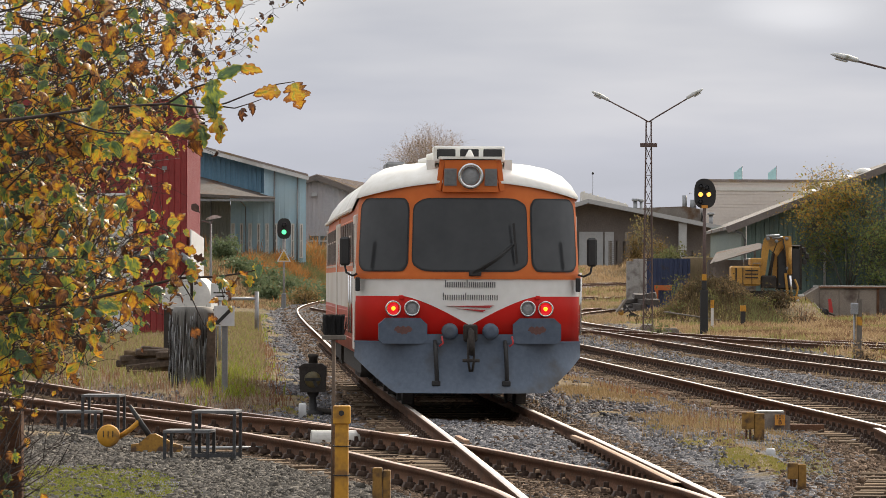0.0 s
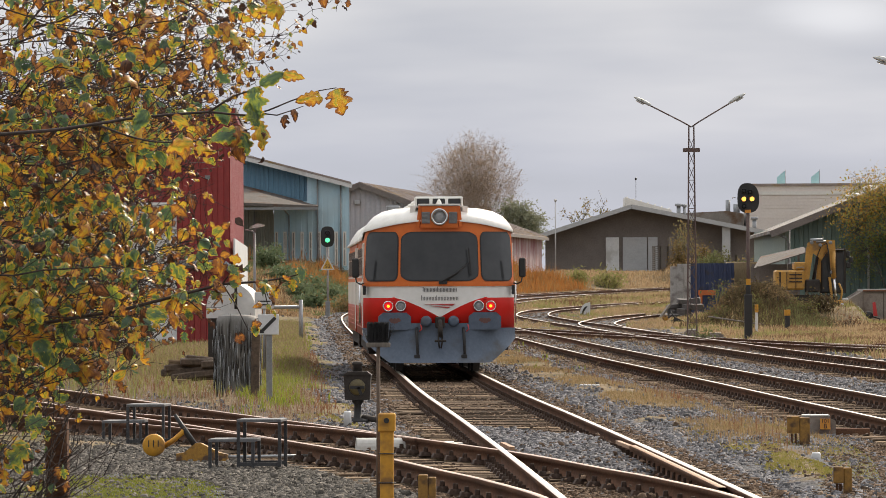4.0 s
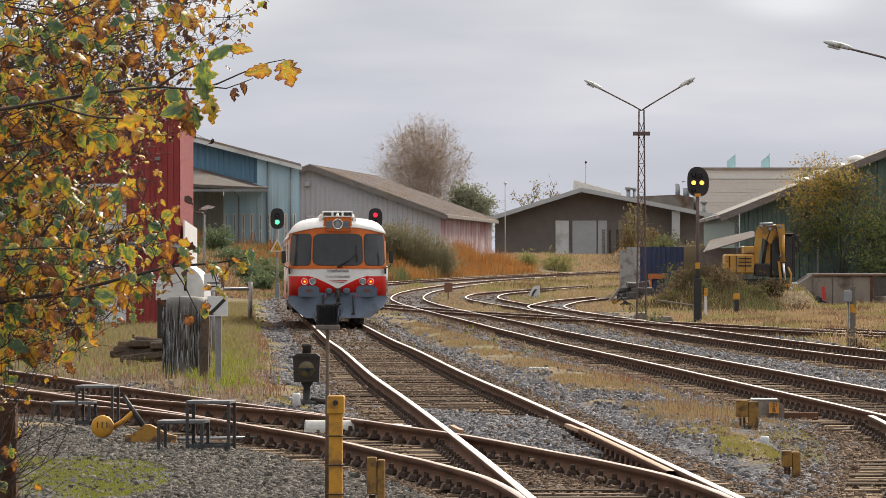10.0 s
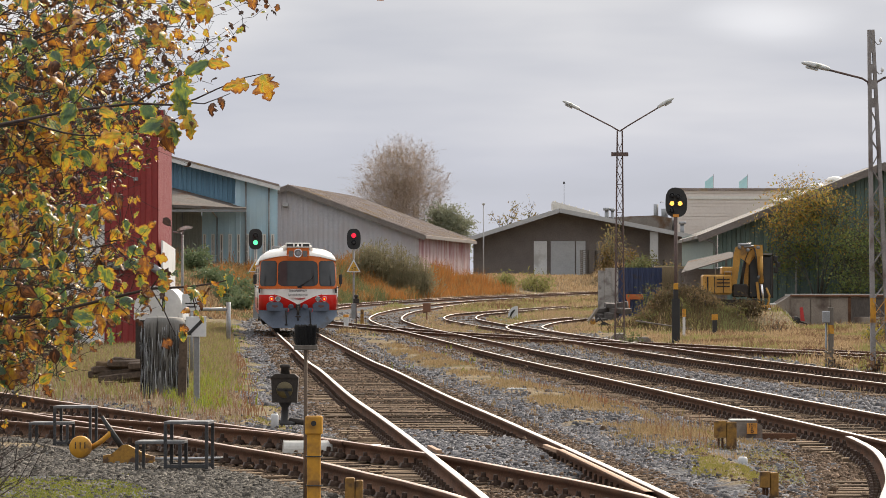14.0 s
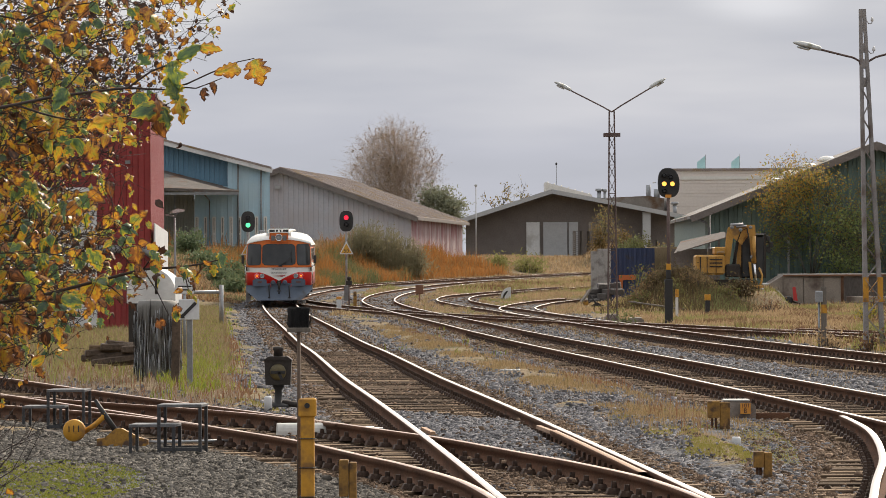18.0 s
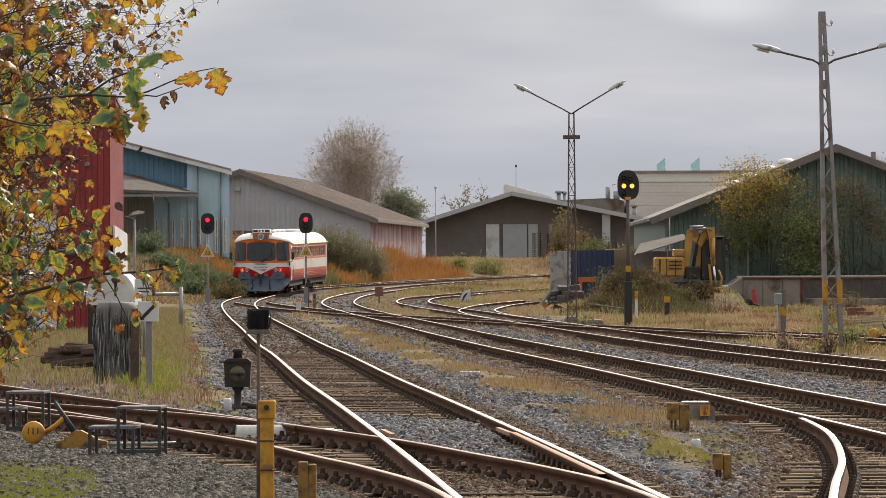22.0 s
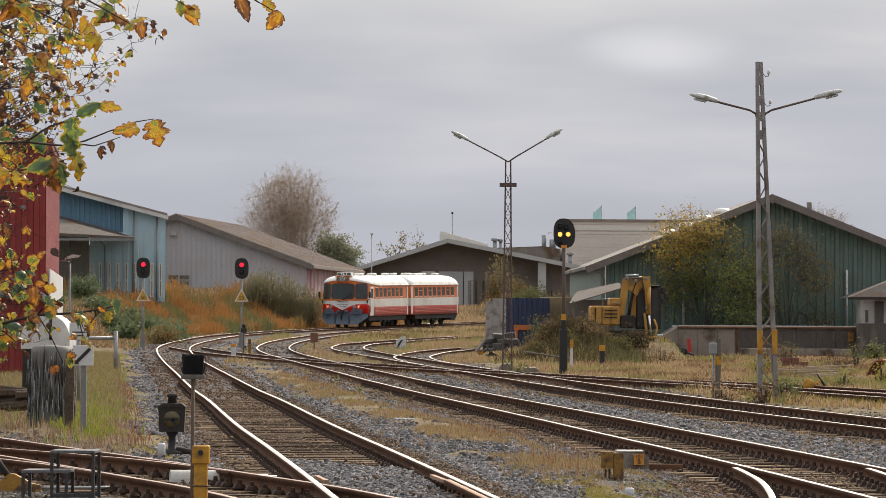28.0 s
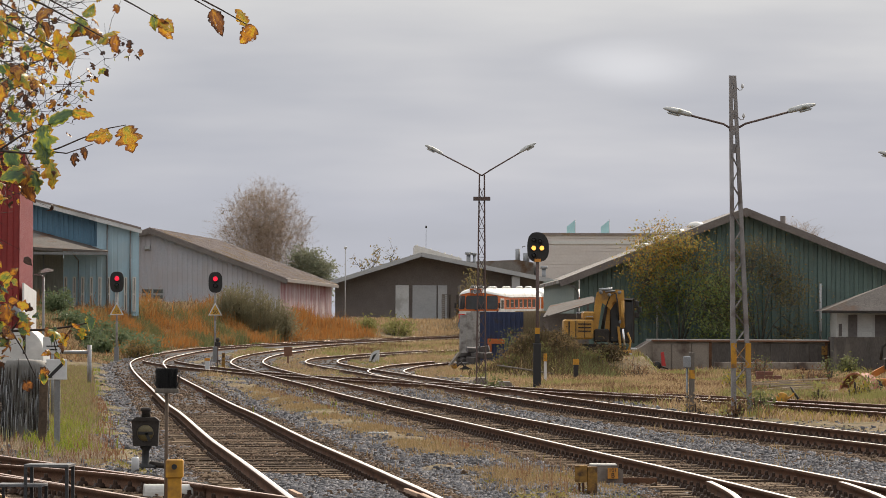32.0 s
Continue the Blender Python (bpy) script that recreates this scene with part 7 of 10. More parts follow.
def left_yard():
    # old dark post and the streaked bundle beside it
    t = at_ground("old_post", "dark weathered timber post", "post", -4.72, 72.3)
    bm = bmesh.new()
    bar(bm, (0, 0, -0.1), (0.03, 0, 1.22), 0.13, 0.13)
    part("timber", bm, M["old_brown"], t)
    t = at_ground("plastic_bundle", "upright bundle wrapped in torn grey-white plastic strips", "bundle", -5.24, 76)
    rng = random.Random(4)
    for nm, mt, n in (("dark_strip", "under", 260), ("pale_strip", "fascia", 130), ("grey_strip", "grey_metal", 240)):
        bm = bmesh.new()
        for k in range(n):
            a, rr = rng.uniform(0, math.tau), rng.uniform(0.335, 0.375)
            x, y = rr * math.cos(a) * 1.05, rr * math.sin(a)
            z0, ln = rng.uniform(0, 0.95), rng.uniform(0.15, 0.42)
            tube(bm, [(x, y, z0), (x + rng.uniform(-0.006, 0.006), y, z0 + ln * 0.5), (x + rng.uniform(-0.012, 0.012), y, z0 + ln)], [0.004, rng.uniform(0.005, 0.010), 0.004], 4)
        tagged(part(nm, bm, M[mt], t), kind="stuff")
    bm = bmesh.new()
    lathe(bm, [(0.33, -0.05), (0.35, 0.1), (0.34, 0.4), (0.355, 0.62), (0.34, 0.95), (0.345, 1.2), (0.31, 1.3), (0.1, 1.32)], 18)
    part("core", bm, M["wrap_grey"], t)
    # stack of old sleepers
    t = at_ground("timber_stack", "low stack of rotten dark sleepers", "timber", -6.25, 82, 5)
    rng = random.Random(21)
    for k in range(9):
        ln = rng.uniform(0.5, 1.3)
        bm = bmesh.new()
        box(bm, -ln / 2, ln / 2, -0.09, 0.09, -0.06, 0.06, 0.02, 0, pose(rng.uniform(-0.3, 0.3), rng.uniform(-0.3, 0.3), 0.18 + 0.045 * k * (1 if k < 6 else 0.8), rng.uniform(-9, 9), rng.uniform(-7, 7), rng.uniform(-14, 14)))
        part("timber", bm, M["old_brown"] if k % 3 else M["sleeper"], t)
    for dx in (-0.4, 0.35):
        bm = bmesh.new()
        box(bm, dx - 0.12, dx + 0.12, -0.3, 0.3, -0.05, 0.14, 0.01)
        part("bearer", bm, M["sleeper"], t)
    bm = bmesh.new()
    lathe(bm, [(0.02, 0.48), (0.09, 0.5), (0.1, 0.56), (0.05, 0.66), (0.02, 0.7)], 9, "z", (0.5, 0, 0))
    part("broken_stone", bm, M["pale_concrete"], t)
    # white tank
    t = at_ground("storage_tank", "white round-topped tank with a valve pipe", "tank", -6.63, 95)
    bm = bmesh.new()
    dome = [(0.49 * math.cos(math.pi * k / 20), 1.33 + 0.49 * math.sin(math.pi * k / 20)) for k in range(21)]
    slab(bm, dome + [(-0.49, 1.12), (0.49, 1.12)], "y", -0.75, 1.4)
    part("shell", bm, M["white_clad"], t)
    bm = bmesh.new()
    box(bm, -0.46, 0.46, -0.7, 1.35, 0, 1.116)
    part("stand", bm, M["under"], t)
    bm = bmesh.new()
    tube(bm, [(0.12, -0.95, 1.3), (0.12, -0.95, 1.75), (0.12, -0.95, 2.0)], 0.03)
    lathe(bm, [(0.03, 1.95), (0.07, 1.98), (0.07, 2.02), (0.03, 2.06)], 10, "z", (0.12, -0.95, 0))
    part("valve_pipe", bm, M["under"], t)
    # notice board in front of the tank
    t = at_ground("notice_board", "white notice board on a post", "sign", -5.94, 94.0)
    zb = 1.39 - ground_z(-5.94, 94.0)
    bm = bmesh.new()
    rod(bm, (0, 0.03, -0.1), (0, 0.03, zb), 0.03)
    part("post", bm, M["galv"], t)
    bm = bmesh.new()
    box(bm, -0.19, 0.19, -0.012, 0.012, zb - 0.17, zb + 0.17, 0.008)
    board = part("board", bm, M["sign_white"], t)
    for k, w in enumerate((0.13, 0.10)):
        bm = bmesh.new()
        box(bm, -w, w, -0.018, -0.0135, zb - 0.03 - k * 0.07, zb - 0.005 - k * 0.07)
        part("text_line", bm, M["ink"], board, "dark line of small writing")
    # barrier
    t = at_ground("barrier", "grey steel pipe barrier", "barrier", -8.3, 150)
    for x in (0.0, -1.9):
        bm = bmesh.new()
        rod(bm, (x, 0, -0.1), (x, 0, 1.35), 0.07, n=10)
        part("post", bm, M["galv"], t)
    bm = bmesh.new()
    rod(bm, (-1.9, 0, 1.12), (0.0, 0, 1.12), 0.055, n=10)
    part("rail", bm, M["galv"], t)
    # point cover beside the turnout
    t = at_ground("point_cover", "pale half-round sheet cover over a point rod", "cover", -1.93, 51.8, 8, "", -0.06)
    bm = bmesh.new()
    n = 10
    pts = [(0.11 * math.cos(math.pi * k / n), 0.13 * math.sin(math.pi * k / n)) for k in range(n + 1)]
    slab(bm, [(p[0], p[1]) for p in pts], "x", -0.33, 0.33)
    part("sheet", bm, M["pale_concrete"], t)
    bm = bmesh.new()
    rod(bm, (0.33, 0, 0.05), (0.85, 0.0, 0.05), 0.02)
    rod(bm, (0.45, 0, 0.05), (0.75, 0.0, 0.05), 0.035)
    part("point_rod", bm, M["galv"], t)
    for x, y, h in ((-2.71, 59.6, 0.16), (2.66, 49.0, 0.08)):
        t = at_ground("marker_peg", "short white plastic survey peg", "peg", x, y, 0, "survey pegs")
        bm = bmesh.new()
        lathe(bm, [(0.05, -0.05), (0.05, h), (0.038, h + 0.02)], 12)
        part("body", bm, M["pipe"], t)
    bm = bmesh.new()
    lathe(bm, [(0.09, 0), (0.09, 0.06), (0.05, 0.08)], 10)
    solo("drain_cap", bm, M["black"], "small black drain cap in the moss", "drain cap", (-3.1, 58.8, ground_z(-3.1, 58.8)))
    t = thing("paper_scraps", "scraps of white paper lying in dry grass", "litter", (0.5, 81, ground_z(0.5, 81) + 0.06))
    for k in range(5):
        bm = bmesh.new()
        lathe(bm, [(0.03, 0.0), (0.04, 0.02), (0.02, 0.035)], 8, "z", ((k - 2) * 0.07, 0.01 * k, 0))
        part("scrap", bm, M["pipe"], t)


def right_yard():
    t = point_machine(3.11, 57.5, "grey point machine with an orange number plate", 0.48, 0.24, ("101", "B"))
    bm = bmesh.new()
    box(bm, 0.24, 0.66, -0.12, 0.02, 0.0, 0.09)
    part("rod_cover", bm, M["rust"], t)
    bm = bmesh.new()
    box(bm, -0.42, 0.24, -0.26, -0.235, 0.0, 0.03)
    part("base_rail", bm, M["galv"], t)
    point_machine(4.42, 158.6, "pale point machine beside the mast foot", 0.5, 0.3)
    point_machine(5.05, 153.5, "pale point machine by the signal", 0.55, 0.26)
    stake(2.74, 54.0, 0.14, 0.145)
    stake(2.48, 41.3, 0.088, 0.055)
    stake(-0.97, 34.2, 0.07, 0.28)
    # relay post
    t = at_ground("relay_post", "weathered post with a grey box and yellow band", "post", 7.72, 106.5)
    bm = bmesh.new()
    box(bm, 0.0, 0.12, -0.06, 0.06, -0.1, 1.45, 0.01)
    part("timber", bm, M["old_wood"], t)
    bm = bmesh.new()
    rod(bm, (-0.05, 0, -0.1), (-0.05, 0, 1.1), 0.025)
    part("cable_pipe", bm, M["galv"], t)
    bm = bmesh.new()
    box(bm, -0.14, 0.03, -0.12, 0.0, 1.1, 1.36, 0.015)
    part("relay_box", bm, M["galv"], t)
    bm = bmesh.new()
    box(bm, -0.004, 0.124, -0.065, 0.064, 0.85, 1.05)
    part("yellow_band", bm, M["yellow"], t)
    for x, y, w, h, body in ((8.6, 178, 0.088, 0.82, "black"), (7.1, 170, 0.05, 1.05, "pipe")):
        t = at_ground("track_bollard", "slim bollard with a yellow top", "bollard", x, y, 0, "bollards")
        bm = bmesh.new()
        box(bm, -w, w, -w, w, -0.1, h * 0.72, 0.01)
        part("shaft", bm, M[body], t)
        bm = bmesh.new()
        box(bm, -w * 1.3, w * 1.3, -w * 1.1, w * 1.1, h * 0.72 + 0.004, h, 0.01)
        part("yellow_top", bm, M["yellow"], t)
    switch_lever(11.75, 121.6, 0.15, "", 0)
    switch_lever(5.1, 205, 0.13, "", 0, True)
    # little signals among the far points
    t = at_ground("dwarf_post", "short white post with an orange cap", "post", -6.05, 199.9)
    bm = bmesh.new()
    box(bm, -0.1, 0.1, -0.1, 0.1, -0.1, 0.48, 0.01)
    part("shaft", bm, M["pipe"], t)
    bm = bmesh.new()
    box(bm, -0.11, 0.11, -0.11, 0.11, 0.484, 0.6, 0.01)
    part("cap", bm, M["orange_plate"], t)
    t = at_ground("dwarf_lantern", "small black lantern on a thin post", "lantern", -5.84, 207.9)
    bm = bmesh.new()
    rod(bm, (0, 0, -0.1), (0, 0, 1.0), 0.03)
    part("post", bm, M["dark_mast"], t)
    bm = bmesh.new()
    box(bm, -0.13, 0.13, -0.1, 0.1, 1.0, 1.2, 0.02)
    lathe(bm, [(0.05, 1.2), (0.09, 1.27), (0.09, 1.34), (0.05, 1.38)], 10)
    part("lantern", bm, M["under"], t)
    t = at_ground("marker_stake", "worn ochre stake beside the far points", "marker", -5.5, 205, 0, "marker stakes")
    bm = bmesh.new()
    box(bm, -0.07, 0.07, -0.07, 0.07, -0.1, 0.75, 0.01)
    part("block", bm, M["ochre"], t)
    t = at_ground("switch_indicator", "dark square switch indicator on a stub post", "indicator", -2.89, 221)
    bm = bmesh.new()
    box(bm, -0.19, 0.19, -0.08, 0.08, 0.42, 0.86, 0.02)
    rod(bm, (0, 0, -0.1), (0, 0, 0.44), 0.04)
    part("body", bm, M["rust_edge"], t)
    t = at_ground("derail_sign", "white rounded indicator with a black face", "indicator", 1.32, 225.3)
    bm = bmesh.new()
    arc_ = [(0.38 * math.cos(math.pi * (0.5 + k / 20)), 0.6 * math.sin(math.pi * (0.5 + k / 20))) for k in range(11)]
    slab(bm, arc_ + [(0.12, 0.0), (0.12, 0.62)], "y", -0.05, 0.05)
    part("panel", bm, M["sign_white"], t)
    bm = bmesh.new()
    slab(bm, [(p[0] * 0.75, p[1] * 0.75) for p in arc_], "y", -0.07, -0.052)
    part("face", bm, M["ink"], t)
    # blue container, concrete panel and blocks
    t = at_ground("container", "dented dark blue skip container", "container", 7.2, 228, 0, "", 0.1)
    bm = bmesh.new()
    ribbed(bm, -1.0, 1.25, 0.1, lambda s: 2.55, 0, 0.25, 0.05)
    ribbed(bm, 0, 6, 0.1, lambda s: 2.55, -1.0, 0.25, 0.05, "y")
    box(bm, -0.94, 1.2, 0.1, 6, 0.1, 2.5)
    part("shell", bm, surf("dark_blue_container_paint", (0.025, 0.035, 0.085), (0.04, 0.055, 0.12), 0.6, 0.05, 0.6, 0.1, c=(0.05, 0.04, 0.04), c_size=0.6, c_cut=0.6), t)
    bm = bmesh.new()
    box(bm, -0.5, 0.35, -0.06, -0.03, 1.0, 1.25)
    box(bm, -0.45, -0.3, -0.06, -0.03, 0.55, 1.0)
    part("stencil", bm, surf("orange_stencil", (0.5, 0.12, 0.03), (0.55, 0.15, 0.04), 0.3, 0.05, 0.6, 0.0), t, "orange painted stroke")
    t = at_ground("wall_panel", "upright weathered concrete wall panels", "concrete panel", 5.66, 221, -6)
    for k in range(3):
        bm = bmesh.new()
        box(bm, -0.48 + k * 0.32, -0.17 + k * 0.32, -0.06, 0.06, -0.1, 2.5 - 0.12 * (k == 0), 0.01)
        part("panel", bm, surf("bleached_concrete", (0.26, 0.245, 0.23), (0.40, 0.38, 0.36), 0.7, 0.05, 0.9, 0.3, c=(0.14, 0.12, 0.11), c_size=0.5, c_cut=0.58) if k == 0 else bpy.data.materials["bleached_concrete"], t)
    t = at_ground("block_pile", "pile of dark broken concrete blocks", "rubble", 5.5, 217, 10)
    rng = random.Random(12)
    sooty = surf("sooty_concrete", (0.055, 0.05, 0.048), (0.135, 0.12, 0.112), 0.4, 0.05, 0.9, 0.4)
    for k in range(14):
        bm = bmesh.new()
        a, b, c = rng.uniform(0.2, 0.42), rng.uniform(0.15, 0.3), rng.uniform(0.09, 0.16)
        box(bm, -a, a, -b, b, -c, c, 0.02, 0, pose(rng.uniform(-0.5, 0.75), rng.uniform(-0.5, 0.5), 0.12 + (k // 4) * 0.24, rng.uniform(-9, 9), rng.uniform(-9, 9), rng.uniform(0, 90)))
        part("block", bm, sooty, t)
    bm = bmesh.new()
    bar(bm, (-1.1, -0.5, -0.05), (-0.5, -0.3, 0.7), 0.16, 0.09)
    part("leaning_slab", bm, M["concrete"], t, "paler slab leaning on the pile")
    # platform and litter behind the container
    bm = bmesh.new()
    box(bm, -1.2, 1.6, 0, 2, 0, 1.7, 0.03)
    solo("crate_wall", bm, surf("ochre_crate_boards", (0.24, 0.17, 0.095), (0.38, 0.28, 0.16), 0.3, 0.04, 0.85, 0.3, stretch=(1, 1, 0.2)), "ochre timber crate wall behind the container", "crate", (9.4, 231, ground_z(9.4, 231)))
    bm = bmesh.new()
    rod(bm, (-1.1, 0, 0.42), (1.1, -1, 0.1), 0.032)
    solo("fallen_pole", bm, M["old_wood"], "pale pole lying across the mound", "pole", (6.9, 184, ground_z(6.9, 184)))
    # red and white barrier boards and a red sack by the ramp
    t = at_ground("barrier_boards", "broken red-and-white barrier boards", "boards", 12.83, 204)
    for k, (a, b) in enumerate((((-0.3, 0, 0.03), (0.05, 0, 0.32)), ((0.05, 0.05, 0.34), (0.32, 0.05, 0.03)))):
        bm = bmesh.new()
        bar(bm, a, b, 0.05, 0.14)
        part("board", bm, M["red_letter"] if k == 0 else M["pale_concrete"], t)
    t = at_ground("wheelbarrow", "overturned dark wheelbarrow with a red tub", "wheelbarrow", 13.6, 206)
    bm = bmesh.new()
    lathe(bm, [(0.05, -0.05), (0.2, -0.05), (0.22, 0.05), (0.05, 0.05)], 14, "y", (-0.1, 0, 0.22))
    part("wheel", bm, M["black"], t)
    bm = bmesh.new()
    slab(bm, [(0.12, 0.25), (0.30, 0.22), (0.20, 0.85), (0.08, 0.82)], "y", -0.12, 0.12)
    part("tub", bm, M["hose_red"], t, "faded red plastic tub")
    bm = bmesh.new()
    tube(bm, [(-0.4, 0, 0.5), (-0.1, 0, 0.25), (0.4, 0, 0.1)], 0.03)
    part("handle", bm, M["under"], t)
    # planks and low wall before the ramp
    rng = random.Random(2)
    t = at_ground("plank_heap", "heap of grey planks in the weeds", "planks", 13.0, 140)
    for k in range(9):
        bm = bmesh.new()
        a = rng.uniform(-12, 12)
        box(bm, -0.7, 0.7, -0.07, 0.07, -0.02, 0.02, 0.004, 0, pose(rng.uniform(-0.5, 0.7), rng.uniform(-3, 3), 0.1 + k * 0.04, 0, rng.uniform(-5, 5), a))
        part("plank", bm, M["pale_wood"], t)
    t = at_ground("kerb_stones", "row of weathered concrete kerb stones on blocks", "kerb stones", 18.3, 204)
    for k in range(4):
        bm = bmesh.new()
        box(bm, -2.4 + k * 1.2, -1.22 + k * 1.2, -0.2, 0.2, 0.12, 0.42, 0.02)
        part("stone", bm, M["concrete"], t)
        bm = bmesh.new()
        box(bm, -2.2 + k * 1.2, -1.95 + k * 1.2, -0.2, 0.2, -0.1, 0.118)
        part("bearer", bm, M["sleeper"], t)
    t = at_ground("brick_stack", "small stack of reddish paving bricks", "bricks", 15.2, 170)
    for k in range(8):
        bm = bmesh.new()
        box(bm, -0.45 + (k % 3) * 0.32, -0.16 + (k % 3) * 0.32, -0.15, 0.15, (k // 3) * 0.15, 0.14 + (k // 3) * 0.15, 0.01)
        part("brick", bm, surf("red_brick_%d" % k, (0.14, 0.06, 0.045), (0.2, 0.09, 0.065), 0.1, 0.02, 0.9, 0.2) if k == 0 else bpy.data.materials["red_brick_0"], t)
    # half drum and the orange track machine
    t = at_ground("half_drum", "rusty red drum lying on its side", "drum", 15.65, 143.6, -25)
    bm = bmesh.new()
    n = 12
    out = [(0.5 * math.cos(math.pi * k / n), 0.62 * math.sin(math.pi * k / n)) for k in range(n + 1)]
    inn = [(0.45 * math.cos(math.pi * k / n), 0.57 * math.sin(math.pi * k / n)) for k in range(n, -1, -1)]
    slab(bm, out + inn, "y", -0.5, 0.5)
    part("shell", bm, surf("rusty_red_drum", (0.22, 0.075, 0.04), (0.36, 0.145, 0.08), 0.3, 0.04, 0.8, 0.2, c=(0.42, 0.30, 0.23), c_size=0.5, c_cut=0.62), t)
    t = at_ground("track_machine", "small orange track machine with a dark engine", "machine", 16.85, 145)
    orange = surf("worn_orange_machine_paint", (0.42, 0.13, 0.02), (0.52, 0.19, 0.03), 0.4, 0.05, 0.6, 0.1, c=(0.15, 0.08, 0.04), c_size=0.4, c_cut=0.6)
    bm = bmesh.new()
    box(bm, -0.9, 1.6, -0.5, 0.5, 0.2, 0.42, 0.03)
    bar(bm, (-0.9, 0, 0.4), (0.6, 0, 1.2), 0.3, 0.18)
    box(bm, 0.3, 1.6, -0.4, 0.4, 0.42, 1.35, 0.04)
    part("frame", bm, orange, t)
    bm = bmesh.new()
    box(bm, -0.3, 0.35, -0.35, 0.35, 0.7, 1.05, 0.04)
    lathe(bm, [(0.10, 0.95), (0.12, 1.1), (0.15, 1.25), (0.12, 1.4)], 12, "z", (0.05, 0, 0))
    box(bm, -0.05, 0.28, -0.12, 0.12, 1.3, 1.58, 0.05)
    tube(bm, [(0.2, -0.1, 1.0), (0.32, -0.12, 1.3), (0.25, -0.1, 1.62)], 0.03)
    tube(bm, [(-0.4, 0, 1.0), (-0.35, 0, 1.4), (0.0, 0.1, 1.65), (0.4, 0.1, 1.3)], 0.045)
    part("engine", bm, M["under"], t)
    for x in (-0.6, 0.9):
        bm = bmesh.new()
        lathe(bm, [(0.05, -0.55), (0.2, -0.55), (0.22, -0.45), (0.05, -0.44)], 14, "y", (x, 0, 0.18))
        part("wheel", bm, M["black"], t)


def excavator():
    t = at_ground("excavator", "yellow crawler excavator with a folded boom", "excavator", 10.3, 200, 0, "", 0.02)
    yel = surf("weathered_digger_yellow", (0.34, 0.17, 0.03), (0.50, 0.27, 0.05), 0.6, 0.05, 0.55, 0.1, c=(0.20, 0.12, 0.05), c_size=0.5, c_cut=0.6)
    for s in (-0.55, 0.9):
        bm = bmesh.new()
        slab(bm, [(-1.3, 0.0), (-1.1, -0.15), (1.2, -0.15), (1.4, 0.0), (1.4, 0.3), (1.2, 0.45), (-1.1, 0.45), (-1.3, 0.3)], "y", s - 0.25, s + 0.25)
        part("crawler_track", bm, M["under"], t)
    bm = bmesh.new()
    box(bm, -1.19, 0.05, -1.1, 1.1, 0.66, 1.50, 0.07)
    house = part("house", bm, yel, t)
    bm = bmesh.new()
    box(bm, -0.38, 0.10, -1.0, 0.9, 1.51, 1.84, 0.05)
    part("engine_hood", bm, yel, house)
    for x0, x1 in ((-1.02, -0.96), (-0.72, -0.69), (-0.34, -0.31)):
        bm = bmesh.new()
        box(bm, x0, x1, -1.125, -1.10, 0.72, 1.42)
        part("door_gap", bm, M["under"], house)
    for k in range(3):
        bm = bmesh.new()
        box(bm, -0.60, -0.06, -1.13, -1.10, 0.98 + k * 0.15, 1.03 + k * 0.15)
        part("louvre", bm, M["under"], house)
    bm = bmesh.new()
    tube(bm, [(-0.66, -0.9, 1.5), (-0.66, -0.9, 1.79), (-0.36, -0.9, 1.80)], 0.022, 6)
    tube(bm, [(-0.28, -1.05, 1.5), (-0.28, -1.1, 1.62), (0.02, -1.1, 1.62), (0.02, -1.05, 1.5)], 0.018, 6)
    part("hand_rail", bm, M["galv"], t)
    # cab with its pillars and roof rim
    bm = bmesh.new()
    box(bm, 0.76, 1.80, -0.3, 1.0, 0.5, 2.32, 0.08)
    cab = part("cab", bm, M["glass"], t, "dark glazed cab")
    for x in (0.76, 1.42, 1.80):
        bm = bmesh.new()
        box(bm, x - 0.035, x + 0.035, -0.36, -0.28, 0.5, 2.34)
        part("pillar", bm, M["under"], cab)
    bm = bmesh.new()
    box(bm, 0.74, 1.84, -0.38, 1.05, 2.33, 2.42, 0.03)
    part("cab_roof", bm, M["under"], cab)
    bm = bmesh.new()
    box(bm, 1.38, 1.76, -0.42, -0.36, 2.36, 2.40)
    part("roof_rim", bm, M["galv"], cab, "pale rim of the cab roof")
    # two boom cheeks that arch over to the stick
    for s in (-0.78, -0.42):
        bm = bmesh.new()
        if s < -0.5:
            slab(bm, [(0.04, 1.02), (0.24, 1.0), (0.34, 1.7), (0.42, 2.22), (0.80, 1.92), (0.86, 2.2), (1.2, 2.5), (1.2, 2.74), (0.42, 2.78), (0.2, 2.66), (0.12, 2.3), (0.06, 1.6)], "y", s - 0.05, s + 0.05)
        else:
            slab(bm, [(0.56, 0.95), (0.76, 1.0), (0.78, 1.9), (1.2, 2.5), (1.2, 2.74), (0.5, 2.78), (0.6, 2.0), (0.6, 1.5)], "y", s - 0.05, s + 0.05)
        part("boom", bm, yel, t)
    bm = bmesh.new()
    box(bm, 0.3, 1.1, -0.73, -0.47, 2.45, 2.7)
    part("boom_web", bm, yel, t)
    bm = bmesh.new()
    slab(bm, [(0.98, 2.78), (1.34, 2.76), (1.36, 2.4), (1.33, 2.0), (1.39, 1.18), (1.20, 1.14), (1.12, 2.0), (1.00, 2.4)], "y", -1.0, -0.72)
    part("stick", bm, yel, t)
    bm = bmesh.new()
    slab(bm, [(1.06, 1.2), (1.16, 1.2), (1.26, 0.3), (1.16, 0.24)], "y", -0.98, -0.74)
    part("stick_cheek", bm, yel, t)
